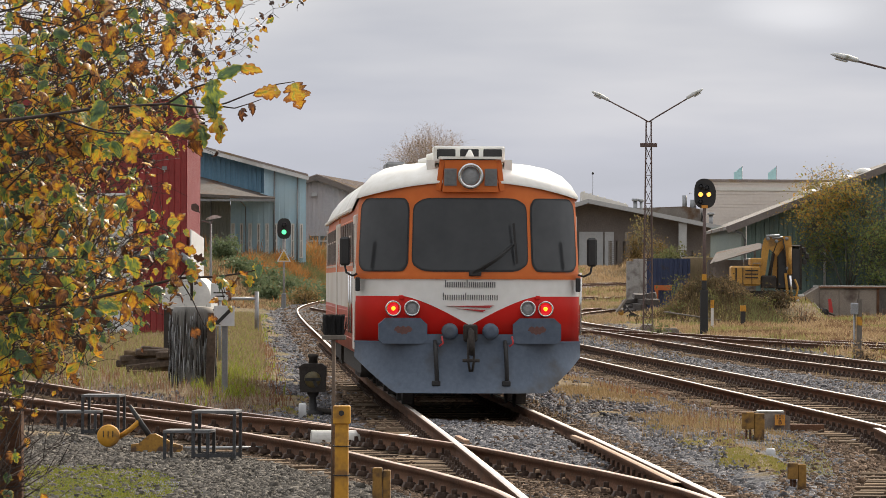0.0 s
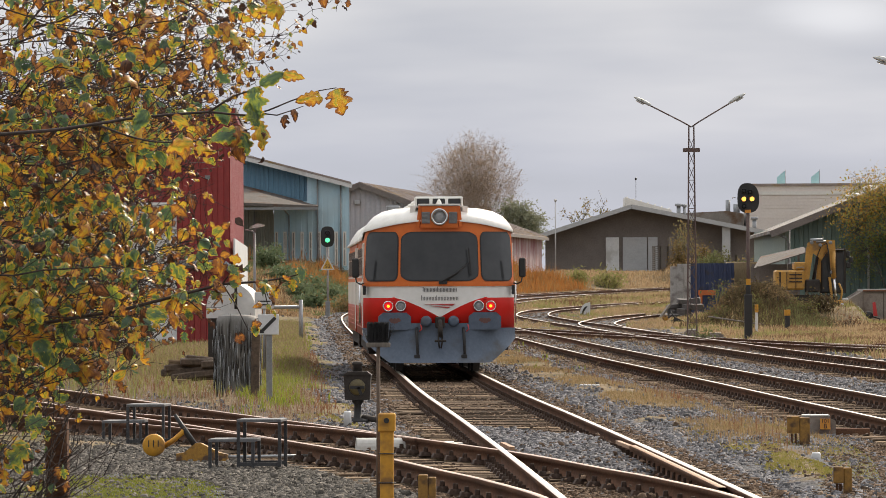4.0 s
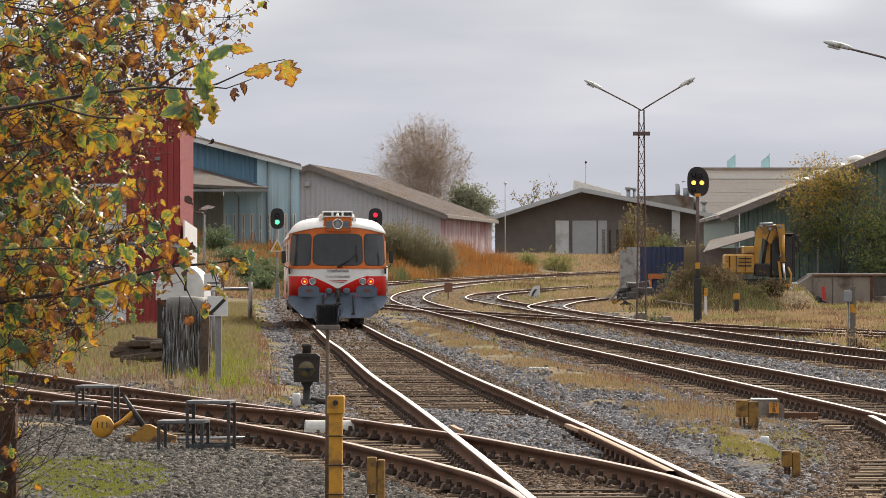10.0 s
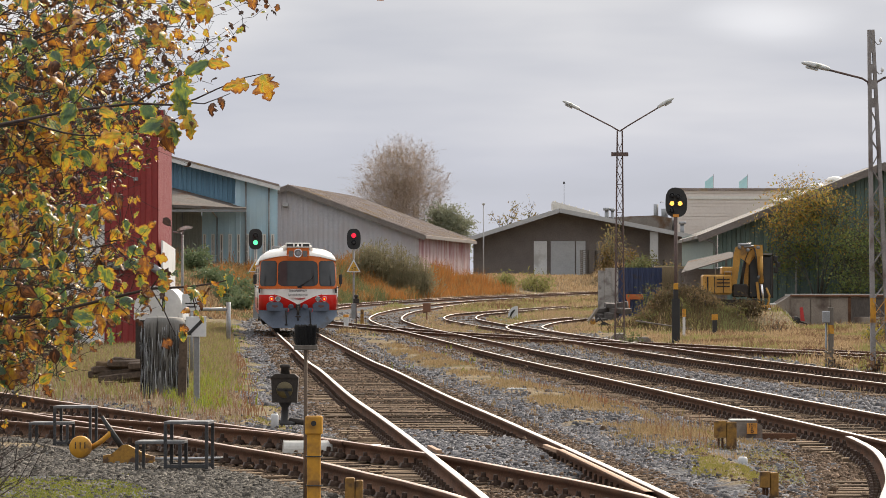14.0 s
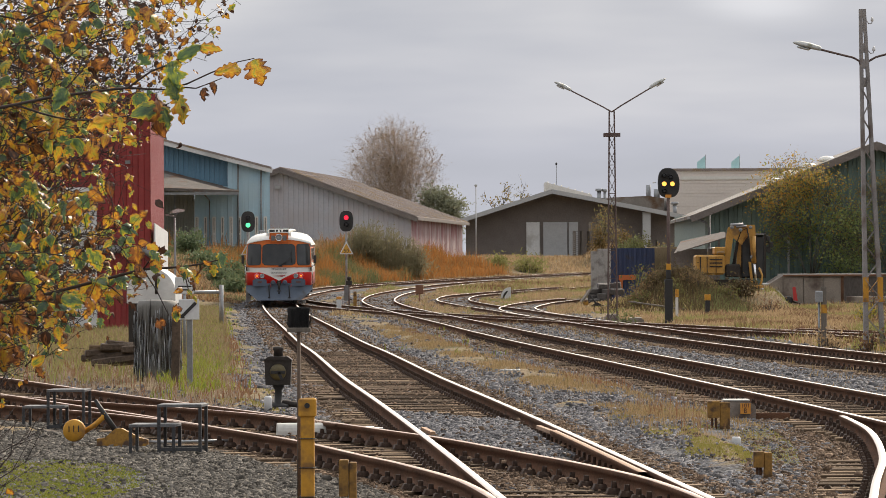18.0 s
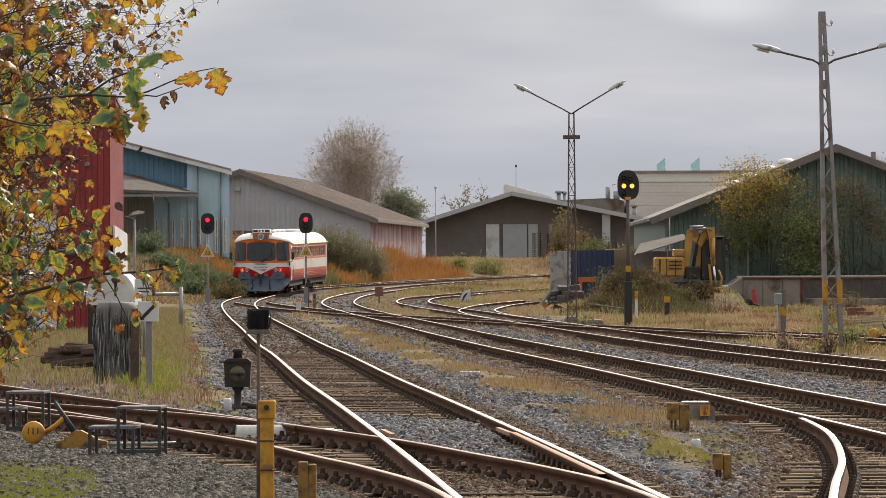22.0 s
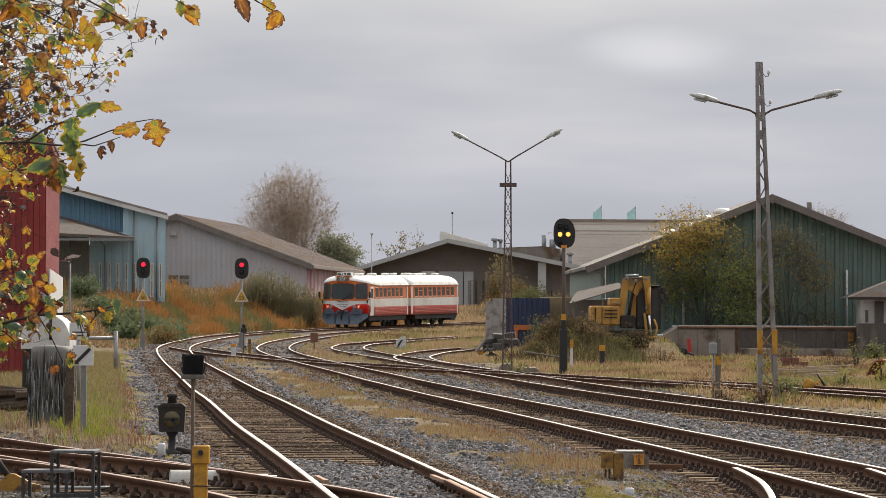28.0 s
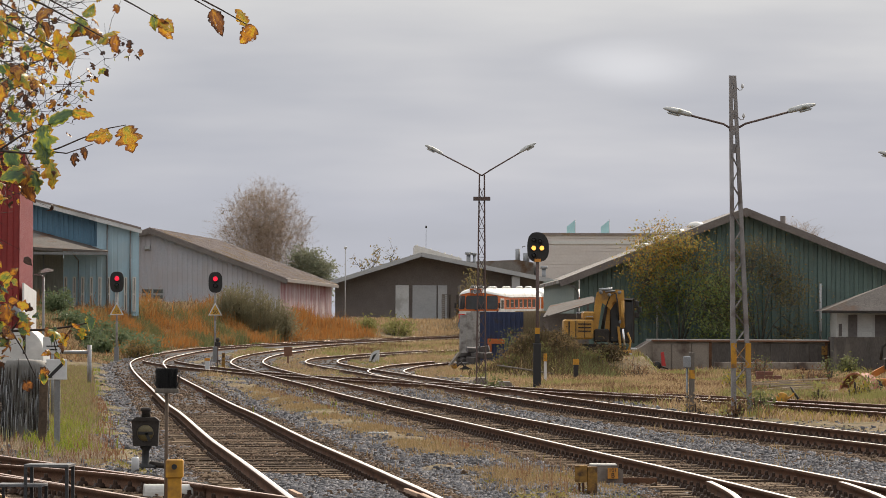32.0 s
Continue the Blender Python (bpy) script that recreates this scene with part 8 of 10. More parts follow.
    for z, x0, x1, r in ((2.80, 0.30, 0.86, 0.06), (2.72, 0.55, 1.05, 0.045)):
        bm = bmesh.new()
        rod(bm, (x0, -0.86, z - 0.03), (x1, -0.86, z), r, n=10)
        part("top_cylinder", bm, M["galv"], t, "pale worn cylinder")
    for x, z in ((0.36, 2.66), (0.72, 2.55), (1.15, 2.66), (1.2, 1.4)):
        bm = bmesh.new()
        lathe(bm, [(0.02, -0.03), (0.07, -0.03), (0.08, 0.0), (0.08, 0.06)], 12, "y", (x, -1.01, z))
        part("pivot_pin", bm, M["grey_metal"], t)
    bm = bmesh.new()
    rod(bm, (1.28, -1.06, 2.3), (1.29, -1.06, 1.15), 0.075, n=12)
    part("cylinder", bm, yel, t)
    bm = bmesh.new()
    rod(bm, (1.29, -1.06, 1.16), (1.38, -1.06, 0.22), 0.052, n=12)
    part("piston_rod", bm, M["chrome"], t, "bright chrome piston rod")
    bm = bmesh.new()
    tube(bm, [(1.50, -0.95, 0.95), (1.64, -0.95, 0.62), (1.60, -0.95, 0.35), (1.52, -0.95, 0.16)], 0.045, 7)
    part("link_arm", bm, yel, t)
    bm = bmesh.new()
    box(bm, 1.12, 1.66, -1.1, -0.72, 0.06, 0.22, 0.04)
    part("quick_hitch", bm, yel, t)
    for x, z, w in ((1.76, 0.26, 0.13), (1.62, 0.05, 0.07), (0.98, 0.11, 0.06)):
        bm = bmesh.new()
        box(bm, x - w, x + w, -1.15, -1.0, z - 0.045, z + 0.045, 0.03)
        part("bright_pin", bm, M["pipe"], t, "bright worn steel end")
    bm = bmesh.new()
    slab(bm, [(0.62, -0.1), (1.5, -0.1), (1.6, 0.1), (1.0, 0.5), (0.7, 0.3)], "y", -0.9, -0.3)
    part("bucket", bm, M["under"], t)
    rng = random.Random(19)
    for k in range(4):
        o = rng.uniform(-0.05, 0.05)
        bm = bmesh.new()
        tube(bm, [(0.42 + o, -0.84, 1.1), (0.52 + o, -0.88, 1.9 + o), (0.74 + o, -0.9, 2.5 + o), (0.98 + o, -1.03, 2.62 + o), (1.06 + o, -1.04, 2.2), (1.1 + o, -1.04, 1.5)], 0.013, 6)
        part("hose", bm, M["black"], t, "black hydraulic hose")
    bm = bmesh.new()
    box(bm, 0.08, 0.72, -0.95, -0.35, 0.55, 1.1, 0.05)
    part("boom_foot", bm, M["under"], t)
    bm = bmesh.new()
    rod(bm, (0.42, -0.6, 0.9), (0.62, -0.6, 2.1), 0.07, n=10)
    part("boom_cylinder", bm, M["under"], t)
    for k, (x, z) in enumerate(((1.93, 2.2), (2.05, 1.95), (1.95, 1.72))):
        bm = bmesh.new()
        tube(bm, [(1.78, -0.3, z + 0.05), (x - 0.02, -0.34, z + 0.1), (x, -0.32, z)], 0.022, 6)
        box(bm, x - 0.09, x + 0.09, -0.36, -0.28, z - 0.14, z + 0.1, 0.03)
        part("mirror", bm, M["black"], t, "black mirror on its arm")


broom_and_post()
crew_steps(-3.25, 47.5, -4)
crew_steps(-5.06, 55.0, -4, 0.48)
switch_lever(-3.76, 49.3, 0.118, "111", 0)
switch_lantern(-2.66, 61.5)
arrow_sign()
left_yard()
right_yard()
excavator()


def far_lamps():
    # a slim lamp post behind the far curve
    t = at_ground("lamp_post", "slim grey lamp post with a small round head", "lamp post", -0.32, 330)
    h = 7.75 - ground_z(-0.32, 330)
    bm = bmesh.new()
    rod(bm, (0, 0, -0.2), (0, 0, h - 0.15), 0.05, 0.035, 10)
    part("pole", bm, M["fascia"], t)
    bm = bmesh.new()
    lathe(bm, [(0.04, h - 0.16), (0.10, h - 0.1), (0.11, h - 0.02), (0.05, h + 0.03)], 14)
    part("head", bm, M["lamp_body"], t)
    # the street lamp beside the red warehouse
    z0 = ground_z(-9.78, 150)
    t = at_ground("street_lamp", "grey street lamp with a short arm", "street lamp", -9.78, 150)
    bm = bmesh.new()
    rod(bm, (0, 0, -0.2), (0, 0, 3.4 - z0), 0.05, 0.035, 10)
    part("pole", bm, M["grey_metal"], t)
    bm = bmesh.new()
    tube(bm, [(0, 0, 3.38 - z0), (-0.05, 0, 3.46 - z0), (-0.3, 0, 3.5 - z0)], 0.022, 8)
    tube(bm, [(0, 0, 3.38 - z0), (0.02, 0, 3.5 - z0), (0.1, 0, 3.56 - z0)], 0.022, 8)
    part("arm", bm, M["grey_metal"], t)
    bm = bmesh.new()
    slab(bm, [(-0.16, 3.53 - z0), (0.3, 3.6 - z0), (0.34, 3.66 - z0), (0.1, 3.7 - z0), (-0.14, 3.6 - z0)], "y", -0.08, 0.08)
    part("lamp_housing", bm, M["lamp_body"], t)
    # a thin aerial on the far roofs
    t = at_ground("aerial", "thin roof aerial with a small tip", "aerial", 7.0, 432)
    z0 = ground_z(7.0, 432)
    bm = bmesh.new()
    rod(bm, (0, 0, 0), (0, 0, 11.4 - z0), 0.035, 0.02, 6)
    part("mast", bm, M["grey_metal"], t)
    bm = bmesh.new()
    lathe(bm, [(0.02, 11.38 - z0), (0.1, 11.45 - z0), (0.08, 11.6 - z0), (0.02, 11.64 - z0)], 8)
    part("tip", bm, M["black"], t)


far_lamps()


# ---- ballast stones ----
def in_view(rng, n, y0, y1, pad=0.4):
    """Places spread evenly over the stretch of ground between y0 and y1 that the yard shows."""
    y = np.sqrt(rng.uniform(y0 * y0, y1 * y1, n))
    x = y * rng.uniform(-0.126, 0.122, n) + rng.uniform(-pad, pad, n)
    return x, y


def stones(name, x, y, size, mat, label, seed, lift=0.25):
    rng = np.random.default_rng(seed)
    n = len(x)
    ring = [(math.cos(k * math.tau / 3), math.sin(k * math.tau / 3)) for k in (0, 1, 2, 0.5, 1.5, 2.5)]
    base = np.array([(1.15 * a, 1.15 * b, -0.5) for a, b in ring[:3]] + [(0.8 * a, 0.8 * b, 0.75) for a, b in ring[3:]])
    tri = np.array([(0, 1, 3), (1, 4, 3), (1, 2, 4), (2, 5, 4), (2, 0, 5), (0, 3, 5), (3, 4, 5)])
    v = base[None] * rng.uniform(0.7, 1.3, (n, 6, 1)) + rng.normal(0, 0.17, (n, 6, 3))
    s = size * rng.lognormal(0, 0.32, n)
    v = v * s[:, None, None] * np.stack([rng.uniform(0.8, 1.3, n), rng.uniform(0.8, 1.3, n), rng.uniform(0.55, 0.95, n)], 1)[:, None, :]
    a = rng.uniform(0, math.tau, n)
    c, sn = np.cos(a)[:, None], np.sin(a)[:, None]
    vx, vy = v[:, :, 0] * c - v[:, :, 1] * sn, v[:, :, 0] * sn + v[:, :, 1] * c
    z = land(x, y) + s * lift
    out = np.stack([vx + x[:, None], vy + y[:, None], v[:, :, 2] + z[:, None]], 2).reshape(-1, 3)
    f = (np.arange(n)[:, None, None] * 6 + tri[None]).reshape(-1, 3)
    return tagged(arrays(name, out, f, M[mat]), label, "ballast", kind="stuff")


def moss_bed(x, y):
    """Below 1 inside the mossy patch in front."""
    return ((x + 0.094 * y) / (0.026 * y)) ** 2 + ((y - 41.4) / 5.2) ** 2


def lay_ballast():
    rng = np.random.default_rng(11)
    for y0, y1, n, size in ((33.5, 62, 200000, 0.0185), (62, 105, 150000, 0.023), (105, 190, 70000, 0.033), (190, 245, 24000, 0.042)):
        x, y = in_view(rng, n, y0, y1)
        b = ballasted(x, y) + rng.normal(0, 0.18, n)
        d = near_track(x, y)
        u = rng.uniform(0, 1, n)
        bed = stone_bed(x, y) > 0.5
        left = (x < line_x(T1, y) - 1.0) & (y < 58) & (d > 1.1)
        keep = (b > 0.36) & ((moss_bed(x, y) > 0.75) | (u > 0.9)) & ((d > 1.35) | bed | (u < 0.72 + 0.25 * patchy(x, y, 1.2, 2))) & ((np.abs(d - 0.7535) > 0.09) | bed)
        brown = ~bed & ((d < 1.5) & (u < 0.85) | (u < 0.2) | ((x > 2.2) & (y < 52) & (u < 0.75)))
        mossy = (x > 1.75 + 0.03 * (52 - y)) & (x < line_x(T2, y) - 1.35) & (np.abs(x - line_x(TD, y)) > 1.5) & (y > 44) & (y < 63) & (patchy(x, y, 1.5, 8) + rng.normal(0, 0.25, n) > -0.35)
        keep = keep & (~mossy | (rng.uniform(0, 1, n) < 0.12))
        for mat, sel, lb, sz in (("stone", keep & ~brown & ~left, "grey crushed ballast stones", size), ("stone_dark", keep & brown & ~left, "brown-stained ballast stones", size * 0.8),
                                 ("gravel", keep & left, "fine grey-brown gravel", 0.016)):
            if sel.sum() > 10:
                stones("ballast_stones", x[sel], y[sel], sz, mat, lb, int(y0))
    # loose stones on the sleepers
    x, y = in_view(rng, 34000, 34, 110)
    d = near_track(x, y)
    k = (d < 1.2) & (np.abs(d - 0.7535) > 0.12) & (patchy(x, y, 1.6, 6) + rng.normal(0, 0.3, 34000) > 0.1)
    stones("ballast_stones", x[k], y[k], 0.013, "stone_dark", "brown stones scattered over the sleepers", 5, 3.4)


def patchy(x, y, k, seed):
    return wave(x + seed * 3.1, y * 0.6 + seed, k)


lay_ballast()


# ---- grass and weeds ----
def blades(name, x, y, tall, wide, mat, label, seed, lean=0.35, category="grass", base=None, clump=1, spread=0.06):
    rng = np.random.default_rng(seed)
    x, y = np.repeat(x, clump), np.repeat(y, clump)
    n = len(x)
    x = x + rng.normal(0, spread, n)
    y = y + rng.normal(0, spread, n)
    h = (np.repeat(tall, clump) if np.ndim(tall) else tall) * rng.uniform(0.45, 1.15, n)
    w = wide * rng.uniform(0.6, 1.3, n)
    a = rng.uniform(0, math.tau, n)
    la = rng.uniform(0, math.tau, n)
    l = np.abs(rng.normal(0, lean, n)) * h
    z = land(x, y) - 0.02 if base is None else np.repeat(base, clump)
    cx, cy = np.cos(a) * w, np.sin(a) * w
    lx, ly = np.cos(la) * l, np.sin(la) * l
    v = np.empty((n, 5, 3))
    v[:, 0] = np.stack([x - cx, y - cy, z], 1)
    v[:, 1] = np.stack([x + cx, y + cy, z], 1)
    v[:, 2] = np.stack([x - cx * 0.8 + lx * 0.35, y - cy * 0.8 + ly * 0.35, z + h * 0.6], 1)
    v[:, 3] = np.stack([x + cx * 0.8 + lx * 0.35, y + cy * 0.8 + ly * 0.35, z + h * 0.6], 1)
    v[:, 4] = np.stack([x + lx, y + ly, z + h * 0.95], 1)
    tri = np.array([(0, 1, 3), (0, 3, 2), (2, 3, 4)])
    f = (np.arange(n)[:, None, None] * 5 + tri[None]).reshape(-1, 3)
    return tagged(arrays(name, v.reshape(-1, 3), f, M[mat]), label, category, kind="stuff")


def sow():
    rng = np.random.default_rng(21)
    t = lambda pts, y: line_x(pts, y)
    # between the two polished lines
    n = 42000
    y = rng.uniform(54, 150, n)
    s = rng.uniform(0, 1, n)
    a, b = t(T1, y) + 1.7, t(T2, y) - 1.6
    x = a + (b - a) * s
    mid = 0.62 - 0.10 * np.clip((y - 60) / 60, -1, 1)
    keep = (b > a) & (np.abs(s - mid) < 0.36) & (patchy(x, y, 0.8, 1) + rng.normal(0, 0.3, n) > 0.42 - 0.55 * ((y > 66) & (y < 90)) - 0.2 * ((y > 90) & (y < 112)))
    blades("dry_grass", x[keep], y[keep], 0.10, 0.005, "dry_grass", "dry tan grass between the tracks", 1, clump=2)
    red = keep & (s > 0.6) & (y > 70) & (rng.uniform(0, 1, n) < 0.035)
    blades("rusty_weeds", x[red], y[red], 0.2, 0.006, "rust_weed", "rust-red dry weed stalks beside the second line", 31, clump=3)
    # short moss by the point machine
    n = 26000
    x, y = rng.normal(2.55, 0.7, n), rng.uniform(43, 62, n)
    k = (x > 1.75 + 0.03 * (52 - y)) & (x < t(T2, y) - 1.35) & (np.abs(x - t(TD, y)) > 1.4) & (patchy(x, y, 1.5, 8) + rng.normal(0, 0.4, n) > -0.55)
    blades("short_moss_grass", x[k], y[k], 0.035, 0.007, "moss", "short yellow-green moss and grass", 2, clump=2)
    n = 1000
    x, y = rng.normal(2.2, 0.45, n), rng.uniform(50, 64, n)
    k = patchy(x, y, 1.7, 5) > 0.0
    blades("dry_grass", x[k], y[k], 0.14, 0.0035, "dry_grass", "thin dry stalks beside the points", 3, clump=2)
    x, y = rng.normal(2.3, 0.4, 70), rng.uniform(52, 62, 70)
    blades("dark_weeds", x, y, 0.3, 0.0035, "rust_weed", "brown weed stalks beside the points", 32, clump=2)
    # left of the main line
    n = 90000
    y = rng.uniform(56, 205, n)
    off = rng.uniform(2.0, 9.5, n)
    x = t(T1, y) - off
    ok = near_track(x, y) > 1.8
    core = 3.2 - 0.006 * (y - 70)
    lush = np.exp(-((off - core) / 0.75) ** 2) * (0.45 + 0.55 * np.exp(-((y - 88) / 34) ** 2))
    green = ok & (y > 66) & (lush + 0.38 * patchy(x, y, 1.0, 4) + rng.normal(0, 0.28, n) > 1.12)
    blades("green_weeds", x[green], y[green], 0.22, 0.008, "green_weed", "bright yellow-green weeds along the line", 4, clump=4)
    rusty = ok & (y > 62) & (y < 125) & (off > 2.2) & (rng.uniform(0, 1, n) < 0.10)
    blades("rusty_weeds", x[rusty], y[rusty], 0.2, 0.006, "rust_weed", "rust-red dock stalks among the grass", 33, clump=3)
    pale = ok & ~green & (y < 92) & (off > 2.5) & (rng.uniform(0, 1, n) < 0.35 + 0.3 * patchy(x, y, 1.3, 19))
    blades("pale_grass", x[pale], y[pale], 0.14, 0.007, "pale_grass", "pale pinkish seeding grass", 5, clump=3)
    mixed_green = ok & (y > 74) & (off > 2.6) & (rng.uniform(0, 1, n) < 0.10)
    blades("green_weeds", x[mixed_green], y[mixed_green], 0.28, 0.007, "soft_green", "soft green grass among dry stalks", 34, clump=3)
    tan = ok & ~green & (y >= 88) & (off > 2.5)
    blades("dry_grass", x[tan], y[tan], 0.22, 0.014, "pink_tan", "rough tan grass on the left of the line", 6)
    n = 9000
    x, y = rng.uniform(-5.2, -2.4, n), rng.uniform(58, 70, n)
    k = (near_track(x, y) > 1.5) & (x > t(TL, y)) & (patchy(x, y, 1.4, 11) + rng.normal(0, 0.4, n) > -0.4)
    blades("short_moss_grass", x[k], y[k], 0.04, 0.007, "moss", "mossy strip beside the turnout", 7)
    # moss in front
    n = 130000
    y = rng.uniform(36, 48.5, n)
    x = -0.094 * y + rng.uniform(-0.036, 0.036, n) * y
    k = moss_bed(x, y) + rng.normal(0, 0.30, n) + 0.55 * patchy(x, y, 2.3, 3) + 0.55 * patchy(x, y, 6.0, 13) < 0.62
    blades("green_moss", x[k], y[k], 0.035, 0.008, "lawn", "bright green moss on gravel", 8)
    # right of the lines
    n = 110000
    y = np.sqrt(rng.uniform(95 ** 2, 214 ** 2, n))
    x = y * rng.uniform(0.03, 0.125, n)
    k = (x > t(T3, y) + 2.2) & (near_track(x, y) > 1.7) & (y < 206 + (x < 12) * 10)
    p1, p2 = patchy(x, y, 0.45, 9) + rng.normal(0, 0.28, n), patchy(x, y, 0.8, 23) + rng.normal(0, 0.3, n)
    tall = 0.14 + 0.16 * np.clip(patchy(x, y, 1.1, 3) * 0.5 + 0.5, 0, 1) ** 2
    gr = k & (p1 > 0.42)
    blades("green_weeds", x[gr], y[gr], tall[gr], 0.012, "soft_green", "dull green weeds by the siding", 9, 0.6)
    rd = k & ~gr & (p2 > 0.45)
    blades("rusty_weeds", x[rd], y[rd], 1.25 * tall[rd], 0.011, "brown_weed", "rusty brown weeds across the yard", 11, 0.6)
    br = k & ~gr & ~rd & (rng.uniform(0, 1, n) < 0.85)
    blades("dry_grass", x[br], y[br], tall[br], 0.016, "yard_tan", "dry brown grass across the yard", 10, 0.7)
    yel = k & (y < 112) & (rng.uniform(0, 1, n) < 0.10)
    blades("yellow_weeds", x[yel], y[yel], 0.22, 0.009, "yellow_weed", "yellow-leaved weeds by the siding", 35, 0.5, clump=3)
    n = 9000
    x, y = rng.uniform(10.5, 15.5, n), rng.uniform(108, 135, n)
    k = (near_track(x, y) > 1.6) & (patchy(x, y, 0.9, 51) + rng.normal(0, 0.35, n) > 0.0)
    blades("yellow_weeds", x[k], y[k], 0.3, 0.008, "soft_green", "tall yellow-green grass beside the siding", 38, 0.4, clump=2)
    # weeds in the ballast
    n = 15000
    x, y = in_view(rng, n, 60, 200)
    k = (x > t(T1, y) + 1.2) & (near_track(x, y) > 1.0) & (patchy(x, y, 1.3, 12) + rng.normal(0, 0.25, n) > 0.66 - 0.45 * ease((y - 90) / 60))
    blades("weeds_in_ballast", x[k], y[k], 0.16, 0.008, "dry_grass", "dry weeds sprouting through ballast", 12, clump=4)
    n = 900
    x, y = in_view(rng, n, 90, 200)
    k = (x > t(T1, y) + 1.2) & (x < t(T2, y) - 1.0) & (patchy(x, y, 0.8, 14) > 0.4)
    blades("green_weeds", x[k], y[k], 0.2, 0.012, "green_weed", "small green weeds in the ballast", 13, clump=6, spread=0.1)
    # behind the far curves
    n = 60000
    y = rng.uniform(186, 262, n)
    x = rng.uniform(-6, 9, n)
    k = (near_track(x, y) > 1.25) & (x > t(T1, y) + 1.5)
    tall = 0.1 + 0.2 * np.clip(patchy(x, y, 0.9, 6) * 0.5 + 0.5, 0, 1) ** 2
    mix = patchy(x, y, 0.6, 41) + rng.normal(0, 0.4, n)
    for mat, sel, lb in (("yard_tan", k & (mix > -0.35), "dry grass among the far sidings"), ("soft_green", k & (mix < -0.35), "green grass among the far sidings")):
        blades("dry_grass", x[sel], y[sel], tall[sel], 0.016, mat, lb, 15, 0.7)
    n = 26000
    y = rng.uniform(250, 326, n)
    x = t(T2, y) + rng.uniform(1.2, 13, n)
    k = near_track(x, y) > 1.2
    mix = patchy(x, y, 0.5, 61) + rng.normal(0, 0.4, n)
    for mat, sel, lb in (("yard_tan", k & (mix > 0.1), "dry grass beyond the far curve"), ("brown_weed", k & (mix < -0.4), "brown weeds beyond the far curve"), ("soft_green", k & (mix >= -0.4) & (mix <= 0.1), "green grass beyond the far curve")):
        blades("dry_grass", x[sel], y[sel], 0.3, 0.025, mat, lb, 39, 0.6)
    # the bank, in tussocks of several kinds
    n = 90000
    y = rng.uniform(222, 312, n)
    off = rng.uniform(2.0, 16, n)
    x = t(T1, y) - off
    az = x / y
    k = (az > -0.075) & (az < 0.03) & ~((y > 268) & (x < -12.3)) & ~((y > 296) & (x < -3.8))
    kind = patchy(x, y, 0.33, 16) + 0.5 * patchy(x, y, 1.3, 27) + rng.normal(0, 0.22, n)
    tall = (0.2 + 0.38 * np.clip(patchy(x, y, 1.6, 31) * 0.5 + 0.5, 0, 1) ** 1.5) * (0.55 + 0.45 * ease((off - 2) / 4))
    rusty = k & (off > 2.6) & (kind + 1.3 * np.exp(-((az + 0.004) / 0.013) ** 2) + 0.8 * np.exp(-((az + 0.022) / 0.012) ** 2) > 0.85)
    blades("rust_orange_grass", x[rusty], y[rusty], tall[rusty] * 2.6, 0.022, "orange_grass", "tall rust-orange grass on the bank", 16, 0.5)
    low = k & ~rusty & (kind < -0.35)
    blades("green_weeds", x[low], y[low], tall[low] * 0.9, 0.022, "bank_green", "dull green growth on the bank", 36, 0.6)
    dark = k & ~rusty & ~low & (rng.uniform(0, 1, n) < 0.28)
    blades("rusty_weeds", x[dark], y[dark], tall[dark] * 1.1, 0.018, "brown_weed", "brown dead stalks on the bank", 37, 0.5)
    tan = k & ~rusty & ~low & ~dark
    blades("tan_grass", x[tan], y[tan], tall[tan], 0.02, "yard_tan", "rough tan grass on the bank", 17, 0.6)
    n = 15000
    y = rng.uniform(256, 288, n)
    off = rng.uniform(2.3, 7.0, n)
    x = t(T1, y) - off
    mix = patchy(x, y, 0.9, 71) + rng.normal(0, 0.35, n)
    tall = 0.45 + 0.6 * np.clip(patchy(x, y, 1.4, 73) * 0.5 + 0.5, 0, 1)
    for mat, sel, lb in (("orange_grass", mix > 0.1, "rust-orange grass below the willows"), ("tan_grass", (mix <= 0.1) & (mix > -0.5), "tan grass below the willows"), ("bank_green", mix <= -0.5, "green growth below the willows")):
        blades("bank_grass", x[sel], y[sel], tall[sel], 0.02, mat, lb, 40, 0.5)
    n = 16000
    y = rng.uniform(318, 345, n)
    x = y * rng.uniform(-0.01, 0.05, n)
    blades("tan_grass", x, y, 0.3, 0.03, "yard_tan", "rough grass before the dark shed", 18, 0.6)
    # the mound
    n = 9000
    x, y = rng.normal(8.4, 1.2, n), rng.normal(191, 4, n)
    blades("mound_weeds", x, y, 0.38, 0.014, "dark_weed", "dark dry weeds on the earth mound", 19)
    n = 2500
    x, y = rng.normal(9.6, 0.5, n), rng.normal(188, 2.5, n)
    blades("mound_weeds", x, y, 0.3, 0.014, "bank_green", "green weeds at the foot of the mound", 20)


sow()


